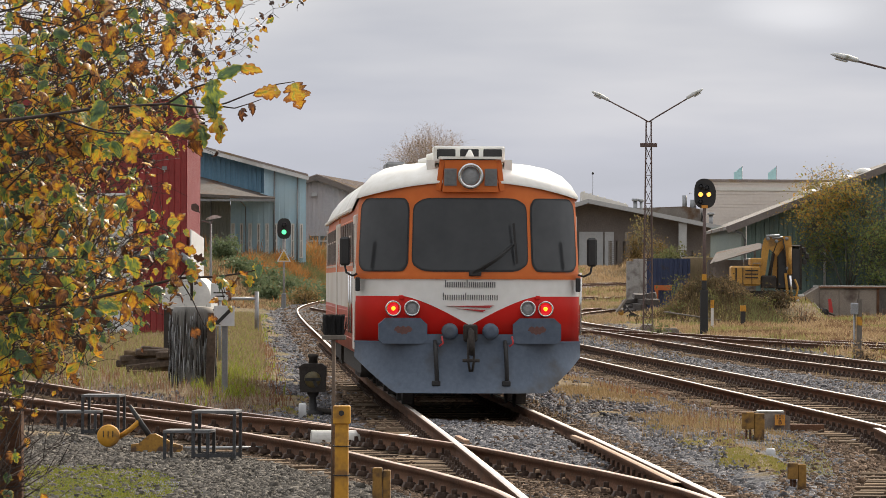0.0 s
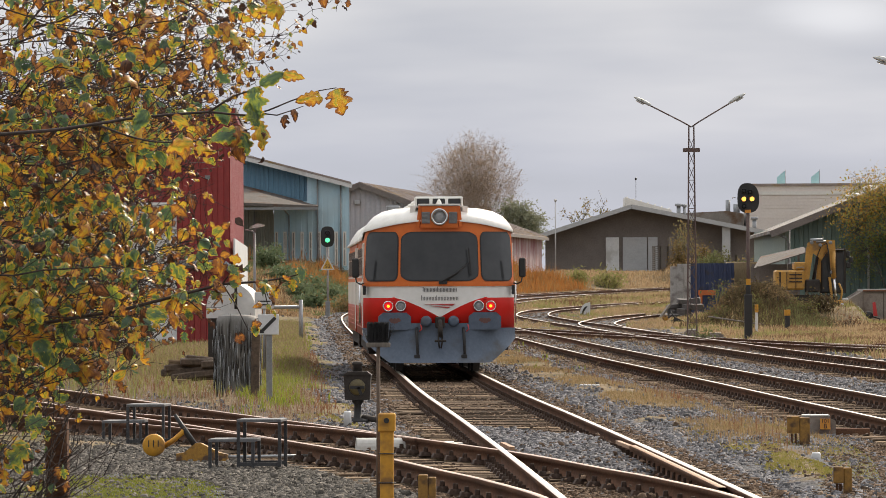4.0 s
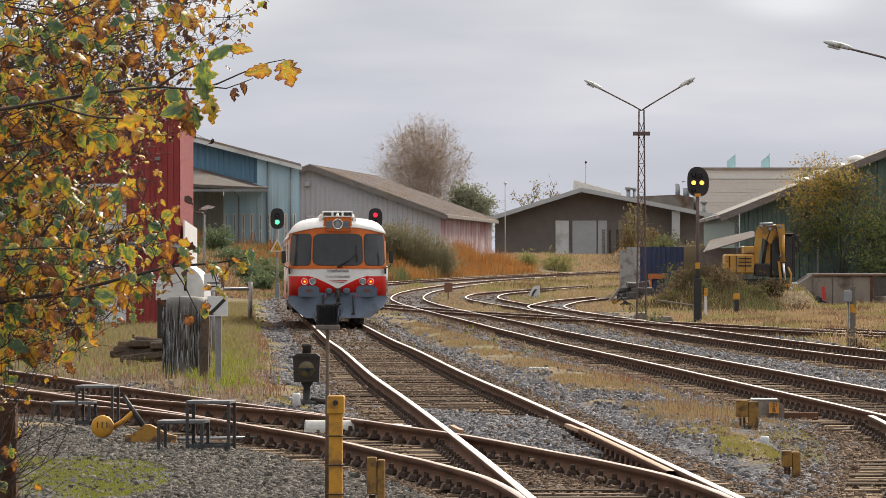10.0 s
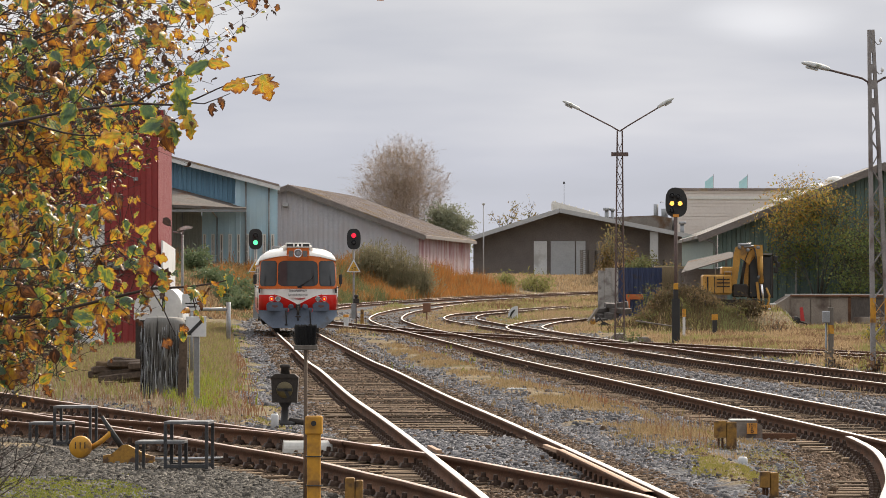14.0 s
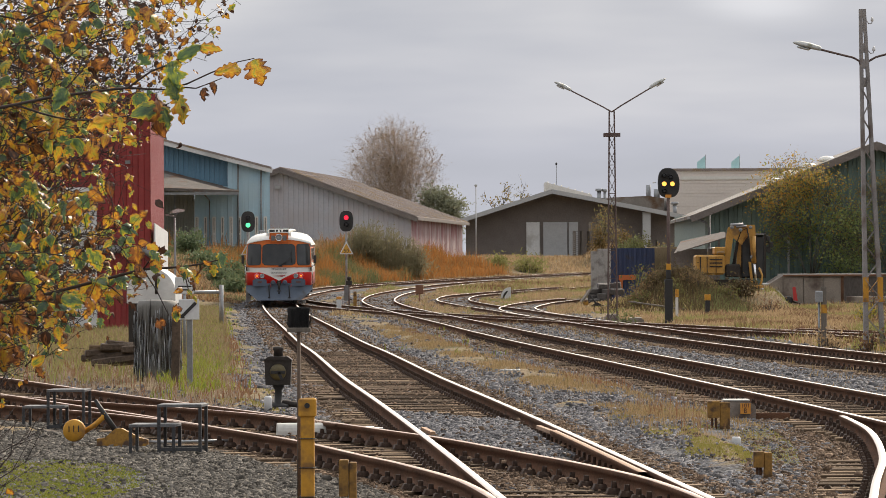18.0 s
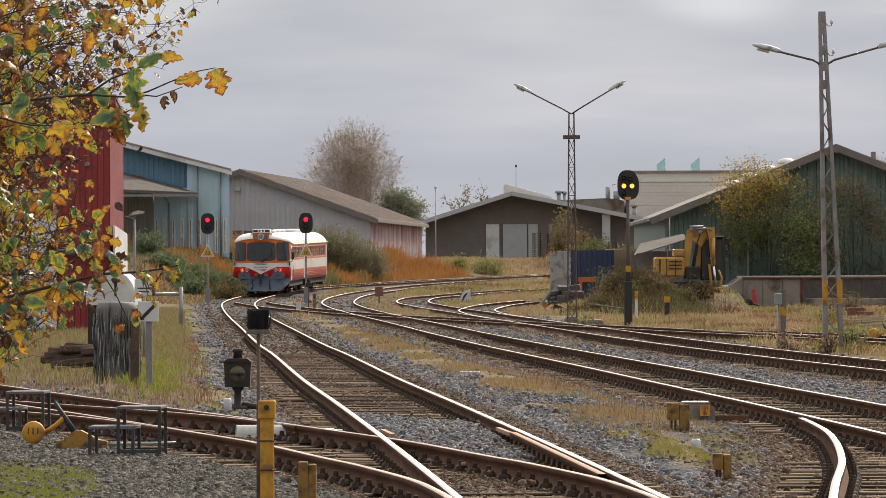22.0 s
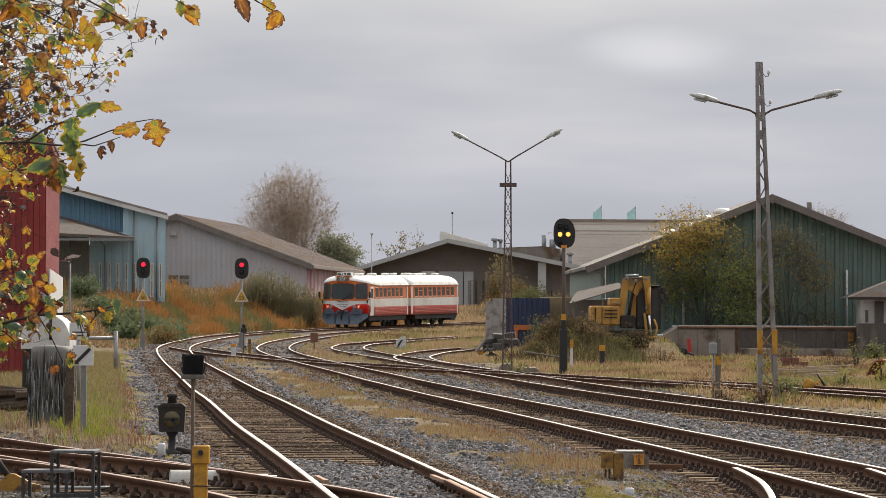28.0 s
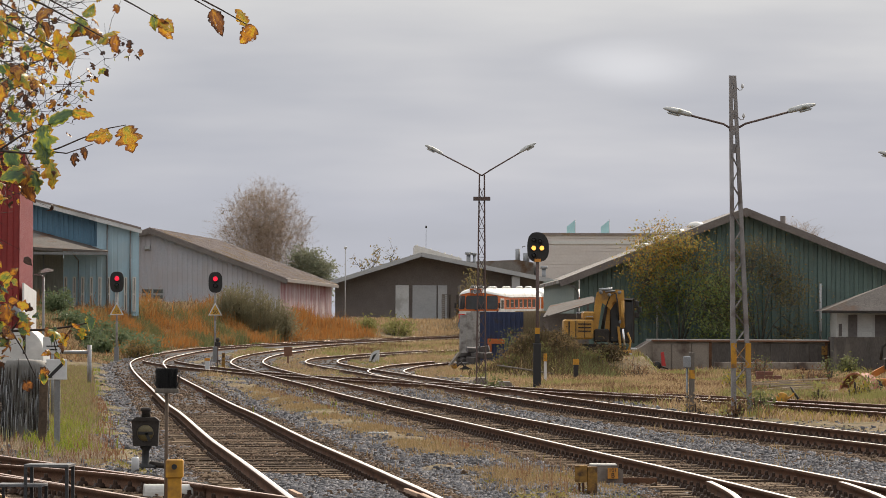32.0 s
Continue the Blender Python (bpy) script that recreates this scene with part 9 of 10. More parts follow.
# ---- leaves in quantity, bushes and trees ----
def leaf_cloud(name, centres, size, mat, parent=None, seed=0, label="", flat=0.5):
    """Small folded leaves, one at each place."""
    rng = np.random.default_rng(seed)
    c = np.asarray(centres, dtype=float)
    n = len(c)
    s = size * rng.uniform(0.6, 1.35, n)
    u = rng.normal(0, 1, (n, 3))
    u /= np.linalg.norm(u, axis=1)[:, None]
    w = rng.normal(0, 1, (n, 3)) * (1, 1, flat)
    w -= u * (u * w).sum(1)[:, None]
    w /= np.linalg.norm(w, axis=1)[:, None]
    fold = np.cross(u, w) * 0.18
    v = np.empty((n, 4, 3))
    v[:, 0] = c - u * s[:, None]
    v[:, 1] = c + w * s[:, None] * 0.5 + fold * s[:, None]
    v[:, 2] = c + u * s[:, None]
    v[:, 3] = c - w * s[:, None] * 0.5 + fold * s[:, None]
    f = np.arange(n * 4).reshape(n, 4)
    tri = np.concatenate([f[:, [0, 1, 2]], f[:, [0, 2, 3]]])
    ob = arrays(name, v.reshape(-1, 3), tri, M[mat], parent)
    return tagged(ob, label, kind="stuff")


def sticks(name, a, b, ra, rb, mat, parent=None, label=""):
    """Many thin three-sided twigs from a to b."""
    a, b = np.asarray(a, dtype=float), np.asarray(b, dtype=float)
    n = len(a)
    d = b - a
    d /= np.maximum(np.linalg.norm(d, axis=1), 1e-6)[:, None]
    u = np.cross(d, (0.31, 0.95, 0.1))
    u /= np.maximum(np.linalg.norm(u, axis=1), 1e-6)[:, None]
    w = np.cross(d, u)
    v = np.empty((n, 6, 3))
    for k in range(3):
        o = u * math.cos(k * math.tau / 3) + w * math.sin(k * math.tau / 3)
        v[:, k] = a + o * np.asarray(ra).reshape(-1, 1)
        v[:, 3 + k] = b + o * np.asarray(rb).reshape(-1, 1)
    q = np.array([(0, 1, 4, 3), (1, 2, 5, 4), (2, 0, 3, 5)])
    f = (np.arange(n)[:, None, None] * 6 + q[None]).reshape(-1, 4)
    return tagged(arrays(name, v.reshape(-1, 3), f, M[mat], parent), label, kind="stuff")


def grow(base, height, spread, levels, rng, upright=0.6, first=9, child=5, shrink=0.55):
    """Limbs as (start, end, r0, r1, level)."""
    out = []

    def limb(p, d, ln, r, lev):
        pts = [p]
        q = p.copy()
        for k in range(4):
            d = (d + Vector((rng.gauss(0, 0.13), rng.gauss(0, 0.13), rng.gauss(0.03, 0.06)))).normalized()
            nq = q + d * (ln / 4)
            out.append((q.copy(), nq.copy(), r * (1 - k * 0.2), r * (1 - (k + 1) * 0.2), lev))
            q = nq
            pts.append(q.copy())
        if lev < levels:
            for k in range(child):
                at = pts[1 + rng.randrange(4)]
                nd = (d * upright + Vector((rng.gauss(0, 1), rng.gauss(0, 1), rng.gauss(0.25, 0.5))).normalized() * spread).normalized()
                limb(at.copy(), nd, ln * shrink * rng.uniform(0.75, 1.2), r * 0.5, lev + 1)

    limb(Vector(base), Vector((0, 0, 1)), height * 0.3, height * 0.017, 0)
    top = out[-1][1]
    for k in range(first):
        a = k * math.tau / first + rng.uniform(-0.3, 0.3)
        nd = Vector((math.cos(a) * spread, math.sin(a) * spread, upright + rng.uniform(0, 0.4))).normalized()
        limb(top.lerp(Vector(base), rng.uniform(0, 0.45)), nd, height * 0.45 * rng.uniform(0.8, 1.15), height * 0.011, 1)
    return out


def tree(name, label, base, height, spread, upright, seed, leaf_mat=None, leaves=0, leaf_size=0.09, bark="twig", levels=3, first=9, child=5, cull=None, fine=1.0):
    rng = random.Random(seed)
    t = thing(name, label, "tree", base)
    limbs = grow((0, 0, -0.3), height, spread, levels, rng, upright, first, child)
    for lev, nm in ((0, "trunk"), (1, "limb")):
        sel = [q for q in limbs if q[4] == lev]
        for k in range(0, len(sel), 4):
            bm = bmesh.new()
            for a, b, r0, r1, _ in sel[k:k + 4]:
                rod(bm, a, b, max(r0, 0.02), max(r1, 0.015), 7)
            part(nm, bm, M[bark], t)
    sel = [q for q in limbs if q[4] >= 2]
    a, b = np.array([q[0] for q in sel]), np.array([q[1] for q in sel])
    sticks("twig_mass", a, b, np.array([max(q[2] * fine, 0.008) for q in sel]), np.array([max(q[3] * fine, 0.006) for q in sel]), "fine_twig" if bark == "fine_twig" else "twig", t)
    if leaves:
        nrng = np.random.default_rng(seed)
        pick = nrng.integers(0, len(b), leaves)
        c = a[pick] + (b - a)[pick] * nrng.uniform(0.2, 1.1, (leaves, 1)) + nrng.normal(0, 0.14, (leaves, 3))
        if cull:
            c = c[cull(c, nrng)]
        leaf_cloud("crown", c, leaf_size, leaf_mat, t, seed)
    return t


def bush(name, label, x, y, w, h, mat, n, size, seed, category="bush"):
    """A rounded, ragged bush: stems with leaves in uneven clumps."""
    z0 = ground_z(x, y)
    t = thing(name, label, category, (x, y, z0))
    rng = np.random.default_rng(seed)
    k = max(10, int(w * 12))
    heads = np.stack([rng.normal(0, w * 0.42, k), rng.normal(0, w * 0.42, k), h * rng.uniform(0.3, 0.95, k)], 1)
    heads[:, 2] *= 1 - 0.35 * np.clip(np.abs(heads[:, 0]) / w, 0, 1)
    foot = np.stack([heads[:, 0] * 0.4, heads[:, 1] * 0.4, np.zeros(k) - 0.1], 1)
    sticks("stem_mass", foot, heads, np.full(k, 0.03), np.full(k, 0.01), "twig", t)
    pick = rng.integers(0, k, n)
    c = foot[pick] + (heads - foot)[pick] * rng.uniform(0.25, 1.05, (n, 1)) ** 0.6 + rng.normal(0, 0.16 + 0.05 * w, (n, 3))
    c[:, 2] = np.maximum(c[:, 2], 0.02)
    leaf_cloud("foliage", c, size, mat, t, seed + 1)
    return t


def stalk_bush(name, label, x, y, w, h, mat, n, seed):
    """Upright stalks in a clump, as of willow or reed."""
    rng = np.random.default_rng(seed)
    z0 = ground_z(x, y)
    t = thing(name, label, "bush", (x, y, z0))
    px = rng.normal(0, w * 0.4, n)
    py = rng.normal(0, w * 0.5, n)
    hh = h * rng.uniform(0.5, 1.0, n) * (1 - 0.5 * np.clip(np.abs(px) / w, 0, 1))
    a = np.stack([px * 0.8, py * 0.8, np.zeros(n)], 1)
    b = np.stack([px * 1.15 + rng.normal(0, 0.15, n), py * 1.1, hh], 1)
    sticks("stalk_mass", a, b, np.full(n, 0.014), np.full(n, 0.006), mat, t)
    c = a + (b - a) * rng.uniform(0.2, 1, (n, 1)) + rng.normal(0, 0.06, (n, 3))
    leaf_cloud("leaves", np.concatenate([c, c + 0.08]), 0.08, mat, t, seed)
    return t


for k, (x, y, w, h) in enumerate(((-14.6, 252, 1.3, 1.2), (-13.2, 249, 1.4, 1.3), (-12.0, 246, 1.4, 1.2), (-11.0, 243, 1.2, 0.9), (-13.6, 243, 1.2, 0.9), (-15.8, 255, 1.3, 1.3),
                                  (-10.6, 240, 1.0, 0.8), (-12.6, 240, 1.1, 0.7), (-14.8, 247, 1.2, 0.9), (-11.9, 252, 1.2, 1.1), (-10.9, 250, 1.0, 0.9))):
    bush("bramble_bush", "grey-green bramble thicket on the bank", x, y, w, h, "bramble", 1500, 0.10, 40 + k)
for k, (x, y, w, h) in enumerate(((-5.6, 287, 1.7, 3.4), (-4.4, 288, 1.4, 2.9), (-6.8, 287, 1.5, 3.0), (-7.7, 286, 1.2, 2.3))):
    stalk_bush("willow_bush", "grey-brown upright willow scrub", x, y + 3.0, w * 0.9, h, "willow", 240, 60 + k)
    bush("willow_bush", "rounded grey-green willow scrub on the bank", x + 0.3, y + 3.5, w * 0.62, h * 0.92, "willow", 1300, 0.075, 160 + k)
for k, (x, y, w, h) in enumerate(((3.2, 318, 1.6, 1.3), (1.2, 314, 1.2, 1.1), (10.6, 331, 1.3, 2.2), (13.0, 330, 1.2, 1.8))):
    bush("shrub", "green shrub on the far bank", x, y, w, h, "soft_green" if k < 2 else "bank_green", 900, 0.10, 70 + k)
bush("weed_clump", "tall green weeds by the ramp", 21.2, 200, 0.6, 0.75, "bank_green", 400, 0.09, 81, "weeds")
for k, (x, y, w, h, mt) in enumerate(((8.95, 102.4, 0.3, 0.55, "bank_green"), (8.45, 102.2, 0.25, 0.4, "brown_weed"), (7.9, 106.3, 0.25, 0.5, "yard_tan"), (13.2, 160, 0.4, 0.7, "bank_green"), (14.4, 172, 0.5, 0.8, "brown_weed"),
                                     (15.8, 182, 0.5, 0.9, "brown_weed"), (17.2, 196, 0.5, 1.0, "bank_green"), (12.4, 150, 0.35, 0.6, "yellow_weed"), (16.2, 165, 0.4, 0.8, "brown_weed"), (18.2, 178, 0.4, 0.9, "bank_green"),
                                     (13.8, 128, 0.3, 0.6, "yellow_weed"), (14.6, 132, 0.35, 0.7, "soft_green"), (12.6, 126, 0.3, 0.5, "soft_green"), (11.2, 184, 0.5, 0.6, "brown_weed"), (4.6, 150, 0.25, 0.35, "bank_green"))):
    bush("weed_clump", "ragged clump of autumn weeds in the yard", x, y, w, h, mt, 260, 0.05, 100 + k, "weeds")
bush("weed_clump", "leafy weeds around the container", 7.9, 224, 0.8, 1.5, "bank_green", 500, 0.07, 82, "weeds")
bush("weed_clump", "dark weeds under the excavator", 11.0, 196.5, 0.9, 0.9, "dark_weed", 700, 0.07, 83, "weeds")
for k, (x, y, w, h) in enumerate(((9.1, 337, 1.1, 4.2), (10.2, 338, 1.0, 2.2), (11.7, 337, 1.0, 1.7), (13.1, 339, 1.1, 2.3), (8.4, 336, 0.9, 2.0), (11.0, 336, 0.9, 1.6))):
    bush("shrub", "yellowing shrub behind the container", x, y, w, h, ("sparse_leaf", "tan_grass", "heap_green")[k % 3], 700, 0.09, 400 + k)
_rw = random.Random(8)
for k in range(16):
    x, y = 8.2 + _rw.uniform(-2.0, 2.1), 189.5 + _rw.uniform(-2.5, 2.0)
    bush("weed_clump", "shaggy brown and green weeds covering the spoil heap", x, y, _rw.uniform(0.35, 0.6), _rw.uniform(0.35, 0.65), ("heap_brown", "heap_green", "heap_brown", "dark_weed")[k % 4], 420, 0.05, 300 + k, "weeds")
bush("weed_clump", "rusty brown weeds along the bank", -10.6, 238, 1.0, 0.9, "tan_grass", 600, 0.08, 84, "weeds")


def fan_tree(name, label, base, centre, radii, stems, strands, seed):
    """A many-stemmed bare tree: stems rise from the foot into a rounded crown filled with fine upright twigs."""
    rng = random.Random(seed)
    t = thing(name, label, "tree", base)
    centre, radii = Vector(centre), Vector(radii)
    lines = []
    for k in range(stems):
        u = Vector((rng.gauss(0, 0.45), rng.gauss(0, 0.45), rng.uniform(0.1, 0.8)))
        e = centre + Vector((u.x * radii.x, u.y * radii.y, u.z * radii.z))
        foot = Vector((rng.gauss(0, 0.4), rng.gauss(0, 0.4), -0.2))
        pts = [foot.lerp(e, q) + Vector((0, 0, 0.9 * math.sin(q * math.pi) * -0.4)) for q in (0, 0.25, 0.5, 0.75, 1)]
        bm = bmesh.new()
        tube(bm, pts, [0.06, 0.045, 0.03, 0.02, 0.01], 6)
        part("stem", bm, M["fine_twig"], t)
        lines += pts[1:]
    a, b, ra, rb = [], [], [], []

    def strand(p, e, r, bow):
        q = p
        for k in range(1, 4):
            n = p.lerp(e, k / 3) + Vector((rng.gauss(0, 0.05), rng.gauss(0, 0.05), bow * math.sin(k / 3 * math.pi)))
            a.append(q[:])
            b.append(n[:])
            ra.append(max(r * (1.2 - 0.3 * k), 0.0055))
            rb.append(max(r * (0.9 - 0.3 * k), 0.0045))
            q = n

    for k in range(strands):
        d = Vector((rng.gauss(0, 1), rng.gauss(0, 1), rng.gauss(0.15, 1))).normalized() * (rng.random() ** 0.42) * rng.uniform(0.9, 1.04)
        e = centre + Vector((d.x * radii.x, d.y * radii.y, d.z * radii.z))
        lean = Vector(((e.x - centre.x * 0.6) * 0.16, e.y * 0.16, 1)).normalized()
        p = e - lean * rng.uniform(0.9, 2.0)
        near = min(rng.sample(lines, 14), key=lambda q: (q - p).length)
        strand(near, p, 0.011, -0.12)
        strand(p, e, 0.009, 0.05)
        for j in range(5):
            m = p.lerp(e, rng.uniform(0.1, 0.9))
            strand(m, m + (lean * 0.7 + Vector((rng.gauss(0, 0.75), rng.gauss(0, 0.75), rng.gauss(0, 0.3)))) * rng.uniform(0.3, 0.7), 0.006, 0.02)
    sticks("twig_mass", a, b, np.array(ra), np.array(rb), "fine_twig", t)
    nr = np.random.default_rng(seed)
    ends = np.array(b)[nr.integers(0, len(b), strands)]
    leaf_cloud("last_leaves", ends + nr.normal(0, 0.08, ends.shape), 0.085, "pale_brown_leaf", t, seed)
    return t


def leafy_tree(name, label, base, half_w, low, high, leaf_mat, clumps, per, seed, size=0.085):
    """A broad crown: limbs from a low fork to many loose clumps of leaves, thinner towards the outside."""
    rng = random.Random(seed)
    nr = np.random.default_rng(seed)
    t = thing(name, label, "tree", base)
    bm = bmesh.new()
    fork = low * 0.75 + 0.2
    tube(bm, [(0, 0, -0.3), (0.04, 0.02, fork * 0.5), (0, 0, fork)], [0.12, 0.10, 0.08], 9)
    part("trunk", bm, M["tree_bark"], t)
    ends, sa, sb = [], [], []
    for k in range(9):
        w = rng.uniform(-1, 1)
        e = Vector((w * half_w * 0.62, rng.uniform(-1, 1) * half_w * 0.3, low + (high - low) * rng.uniform(0.45, 0.8) * (1 - 0.35 * abs(w))))
        m = Vector((e.x * 0.4, e.y * 0.4, fork + (e.z - fork) * 0.55))
        bm = bmesh.new()
        tube(bm, [(0, 0, fork - 0.2), m, e], [0.04, 0.022, 0.01], 7)
        part("limb", bm, M["tree_bark"], t)
        ends += [m, e, m.lerp(e, 0.5)]
    cs = []
    lobes = []
    for k in range(11):
        a = rng.uniform(0, math.tau)
        h = (k + 0.5) / 11
        w = half_w * 0.66 * math.sqrt(max(0.05, 1 - (h * 1.15 - 0.35) ** 2)) * (1 if h < 0.75 else 0.6)
        lobes.append(Vector((math.cos(a * 1.0) * w if k % 2 else math.copysign(w * rng.uniform(0.6, 1.0), (-1) ** (k // 2)), math.sin(a) * w * 0.4, low + (high - low) * (0.16 + 0.70 * h))))
    for k in range(clumps):
        lobe = lobes[k % len(lobes)]
        d = Vector((rng.gauss(0, 1), rng.gauss(0, 1), rng.gauss(0, 0.8))).normalized() * rng.uniform(0.3, 1.0)
        c = lobe + Vector((d.x * half_w * 0.40, d.y * half_w * 0.28, d.z * (high - low) * 0.20))
        c += Vector((rng.gauss(0, 0.15), rng.gauss(0, 0.15), rng.gauss(0, 0.15)))
        n0 = min(ends, key=lambda q: (q - c).length)
        sa.append(n0[:]); sb.append(c[:])
        for j in range(3):
            o = c + Vector((rng.gauss(0, 0.28), rng.gauss(0, 0.28), rng.gauss(0.12, 0.22)))
            sa.append(c[:]); sb.append(o[:])
        s = rng.uniform(0.14, 0.30)
        cs.append(np.array(c) + nr.normal(0, 1, (int(per * rng.uniform(0.5, 1.4)), 3)) * (s * 2.0, s * 1.8, s * 1.1))
    n = len(sa)
    sticks("twig_mass", np.array(sa), np.array(sb), np.full(n, 0.010), np.full(n, 0.005), "tree_bark", t)
    crown = np.concatenate(cs)
    if leaf_mat == "tree_leaf":
        # the turning leaves sit high and on the open side, the green ones low
        turn = crown[:, 2] / high - 0.22 * crown[:, 0] / half_w + nr.normal(0, 0.15, len(crown)) > 0.64
        leaf_cloud("green_crown", crown[~turn], size, "tree_green", t, seed + 1, "dull green lower leaves")
        crown = crown[turn]
    leaf_cloud("crown", crown, size, leaf_mat, t, seed)
    return t


fan_tree("bare_tree", "broad bare tree of fine brown twigs behind the sheds", (-6.7, 400, 3.2), (-0.75, 0, 6.8), (4.6, 3.2, 5.3), 20, 2100, 5)
leafy_tree("ivy_thicket", "dull green ivy thicket beside the bare tree", (-3.6, 397, 2.6), 2.4, 1.5, 6.4, "ivy", 230, 44, 91, 0.11)
leafy_tree("autumn_tree", "broad tree with green and orange turning leaves", (15.0, 213.2, ground_z(15, 213)), 3.1, 0.9, 6.75, "tree_leaf", 420, 34, 9, 0.06)
leafy_tree("thin_tree", "half-bare tree with sparse brown leaves", (18.7, 213.2, ground_z(18.7, 213)), 2.5, 0.9, 6.2, "sparse_leaf", 260, 26, 14, 0.055)
tree("distant_tree", "small distant treetop above the roofs", (3.2, 420, 3.5), 7.0, 0.7, 0.6, 17, "sparse_leaf", 900, 0.14, levels=3, first=8, child=4)
fan_tree("distant_tree", "small distant bare treetop behind the green shed", (31.5, 330, 2.5), (0, 0, 5.8), (2.0, 1.6, 1.7), 10, 260, 18)


# ---- the shrub in front ----
def leaf_outline(kind):
    """Half of a leaf's edge from stalk to tip: (along, across)."""
    if kind == 0:
        return [(0.0, 0.03), (0.03, 0.20), (0.10, 0.34), (0.16, 0.31), (0.22, 0.44), (0.28, 0.39), (0.33, 0.25), (0.38, 0.29), (0.46, 0.46), (0.54, 0.52), (0.58, 0.42), (0.63, 0.44), (0.67, 0.26), (0.72, 0.18), (0.78, 0.23), (0.84, 0.24), (0.88, 0.15), (0.94, 0.09), (1.0, 0.0)]
    return [(0.0, 0.02), (0.06, 0.19), (0.13, 0.29), (0.2, 0.34), (0.26, 0.29), (0.34, 0.37), (0.42, 0.39), (0.48, 0.30), (0.55, 0.33), (0.62, 0.30), (0.68, 0.21), (0.75, 0.22), (0.82, 0.17), (0.90, 0.10), (1.0, 0.0)]


def leaf_arrays(kind, rng, curl, skip=1):
    """Corner places and triangles of one curled leaf, one unit long."""
    half = leaf_outline(kind)
    half = half[:-1:skip] + half[-1:]
    v, f = [], []
    for a, w in half:
        bend = curl * (a - 0.4) ** 2
        v.append((0, a, -bend))
        for s in (-1, 1):
            v.append((s * w * 0.5, a, -bend + 0.10 * w + 0.02 * rng.uniform(-1, 1) - curl * 0.35 * w * w))
            v.append((s * w, a + 0.03 * rng.uniform(-1, 1), -bend + 0.06 * w + 0.09 * rng.uniform(-1, 1) - curl * 1.1 * w * w))
    for k in range(len(half) - 1):
        i, j = k * 5, k * 5 + 5
        for m1, m2 in ((0, 1), (1, 2)):
            f += [(i + m1, j + m1, j + m2), (i + m1, j + m2, i + m2)]
        for m1, m2 in ((0, 3), (3, 4)):
            f += [(i + m2, j + m2, j + m1), (i + m2, j + m1, i + m1)]
    return np.array(v), np.array(f)


def edge_at(z):
    """How far to the right the shrub reaches at height z, twelve metres off."""
    zs = [0.6, 1.09, 1.21, 1.36, 1.45, 1.54, 1.60, 1.67, 1.72, 1.77, 1.91, 1.985, 2.04, 2.10, 2.13, 2.20, 2.26, 2.31, 2.34, 2.8]
    xs = [-1.24, -1.22, -1.19, -1.17, -1.07, -1.00, -0.92, -0.90, -0.90, -0.915, -0.94, -0.87, -0.80, -0.85, -0.88, -0.80, -0.74, -0.70, -0.66, -0.5]
    return float(np.interp(z, zs, xs))


LEAF_KINDS, SIMPLE_KINDS = [], []
_r = random.Random(77)
for _k in range(8):
    LEAF_KINDS.append(leaf_arrays(_k % 2, _r, (0.15, 0.45, 0.8, 1.5)[_k // 2]))
    SIMPLE_KINDS.append(leaf_arrays(_k % 2, _r, (0.3, 0.6, 1.0, 1.9)[_k // 2], 3))


def mark_leaf(me, spots):
    """Stores on each corner where it lies on its leaf: across, along, and 0 at the midrib to 1 at the rim."""
    rim = np.tile([0.0, 0.5, 1.0, 0.5, 1.0], len(spots) // 5)
    rim = np.maximum(rim, np.clip((spots[:, 1] - 0.8) * 4, 0, 1))
    at = me.attributes.new("leaf_at", "FLOAT_VECTOR", "POINT")
    at.data.foreach_set("vector", np.stack([spots[:, 0], spots[:, 1], rim], 1).astype(np.float32).ravel())


def leaf_mesh(k, mat="leaf"):
    v, f = LEAF_KINDS[k]
    me = bpy.data.meshes.new("leaf")
    me.from_pydata([tuple(p) for p in v], [], [tuple(q) for q in f])
    me.polygons.foreach_set("use_smooth", np.ones(len(f), dtype=bool))
    me.materials.append(M[mat])
    mark_leaf(me, v)
    return me


LEAF_MESHES = [leaf_mesh(k) for k in range(8)]
TIP_MESHES = {tone: [leaf_mesh(k, "leaf_" + tone) for k in range(8)] for tone in ("green", "gold", "brown")}
SPRAY_MESHES = [leaf_mesh(k, "leaf_spray") for k in range(8)]


def leaf_pose(p, rng, size):
    """A leaf hanging from p, its face mostly towards the open side."""
    hang = Vector((rng.gauss(0.15, 0.55), rng.gauss(-0.1, 0.5), rng.gauss(-0.55, 0.55))).normalized()
    face = Vector((rng.gauss(0, 0.6), rng.gauss(-0.7, 0.6), rng.gauss(0.35, 0.5)))
    face = (face - hang * face.dot(hang)).normalized()
    side = hang.cross(face)
    return Matrix.Translation(p) @ Matrix((side, hang, face)).transposed().to_4x4() @ Matrix.Diagonal((size * rng.uniform(0.7, 1.15), size, size, 1))


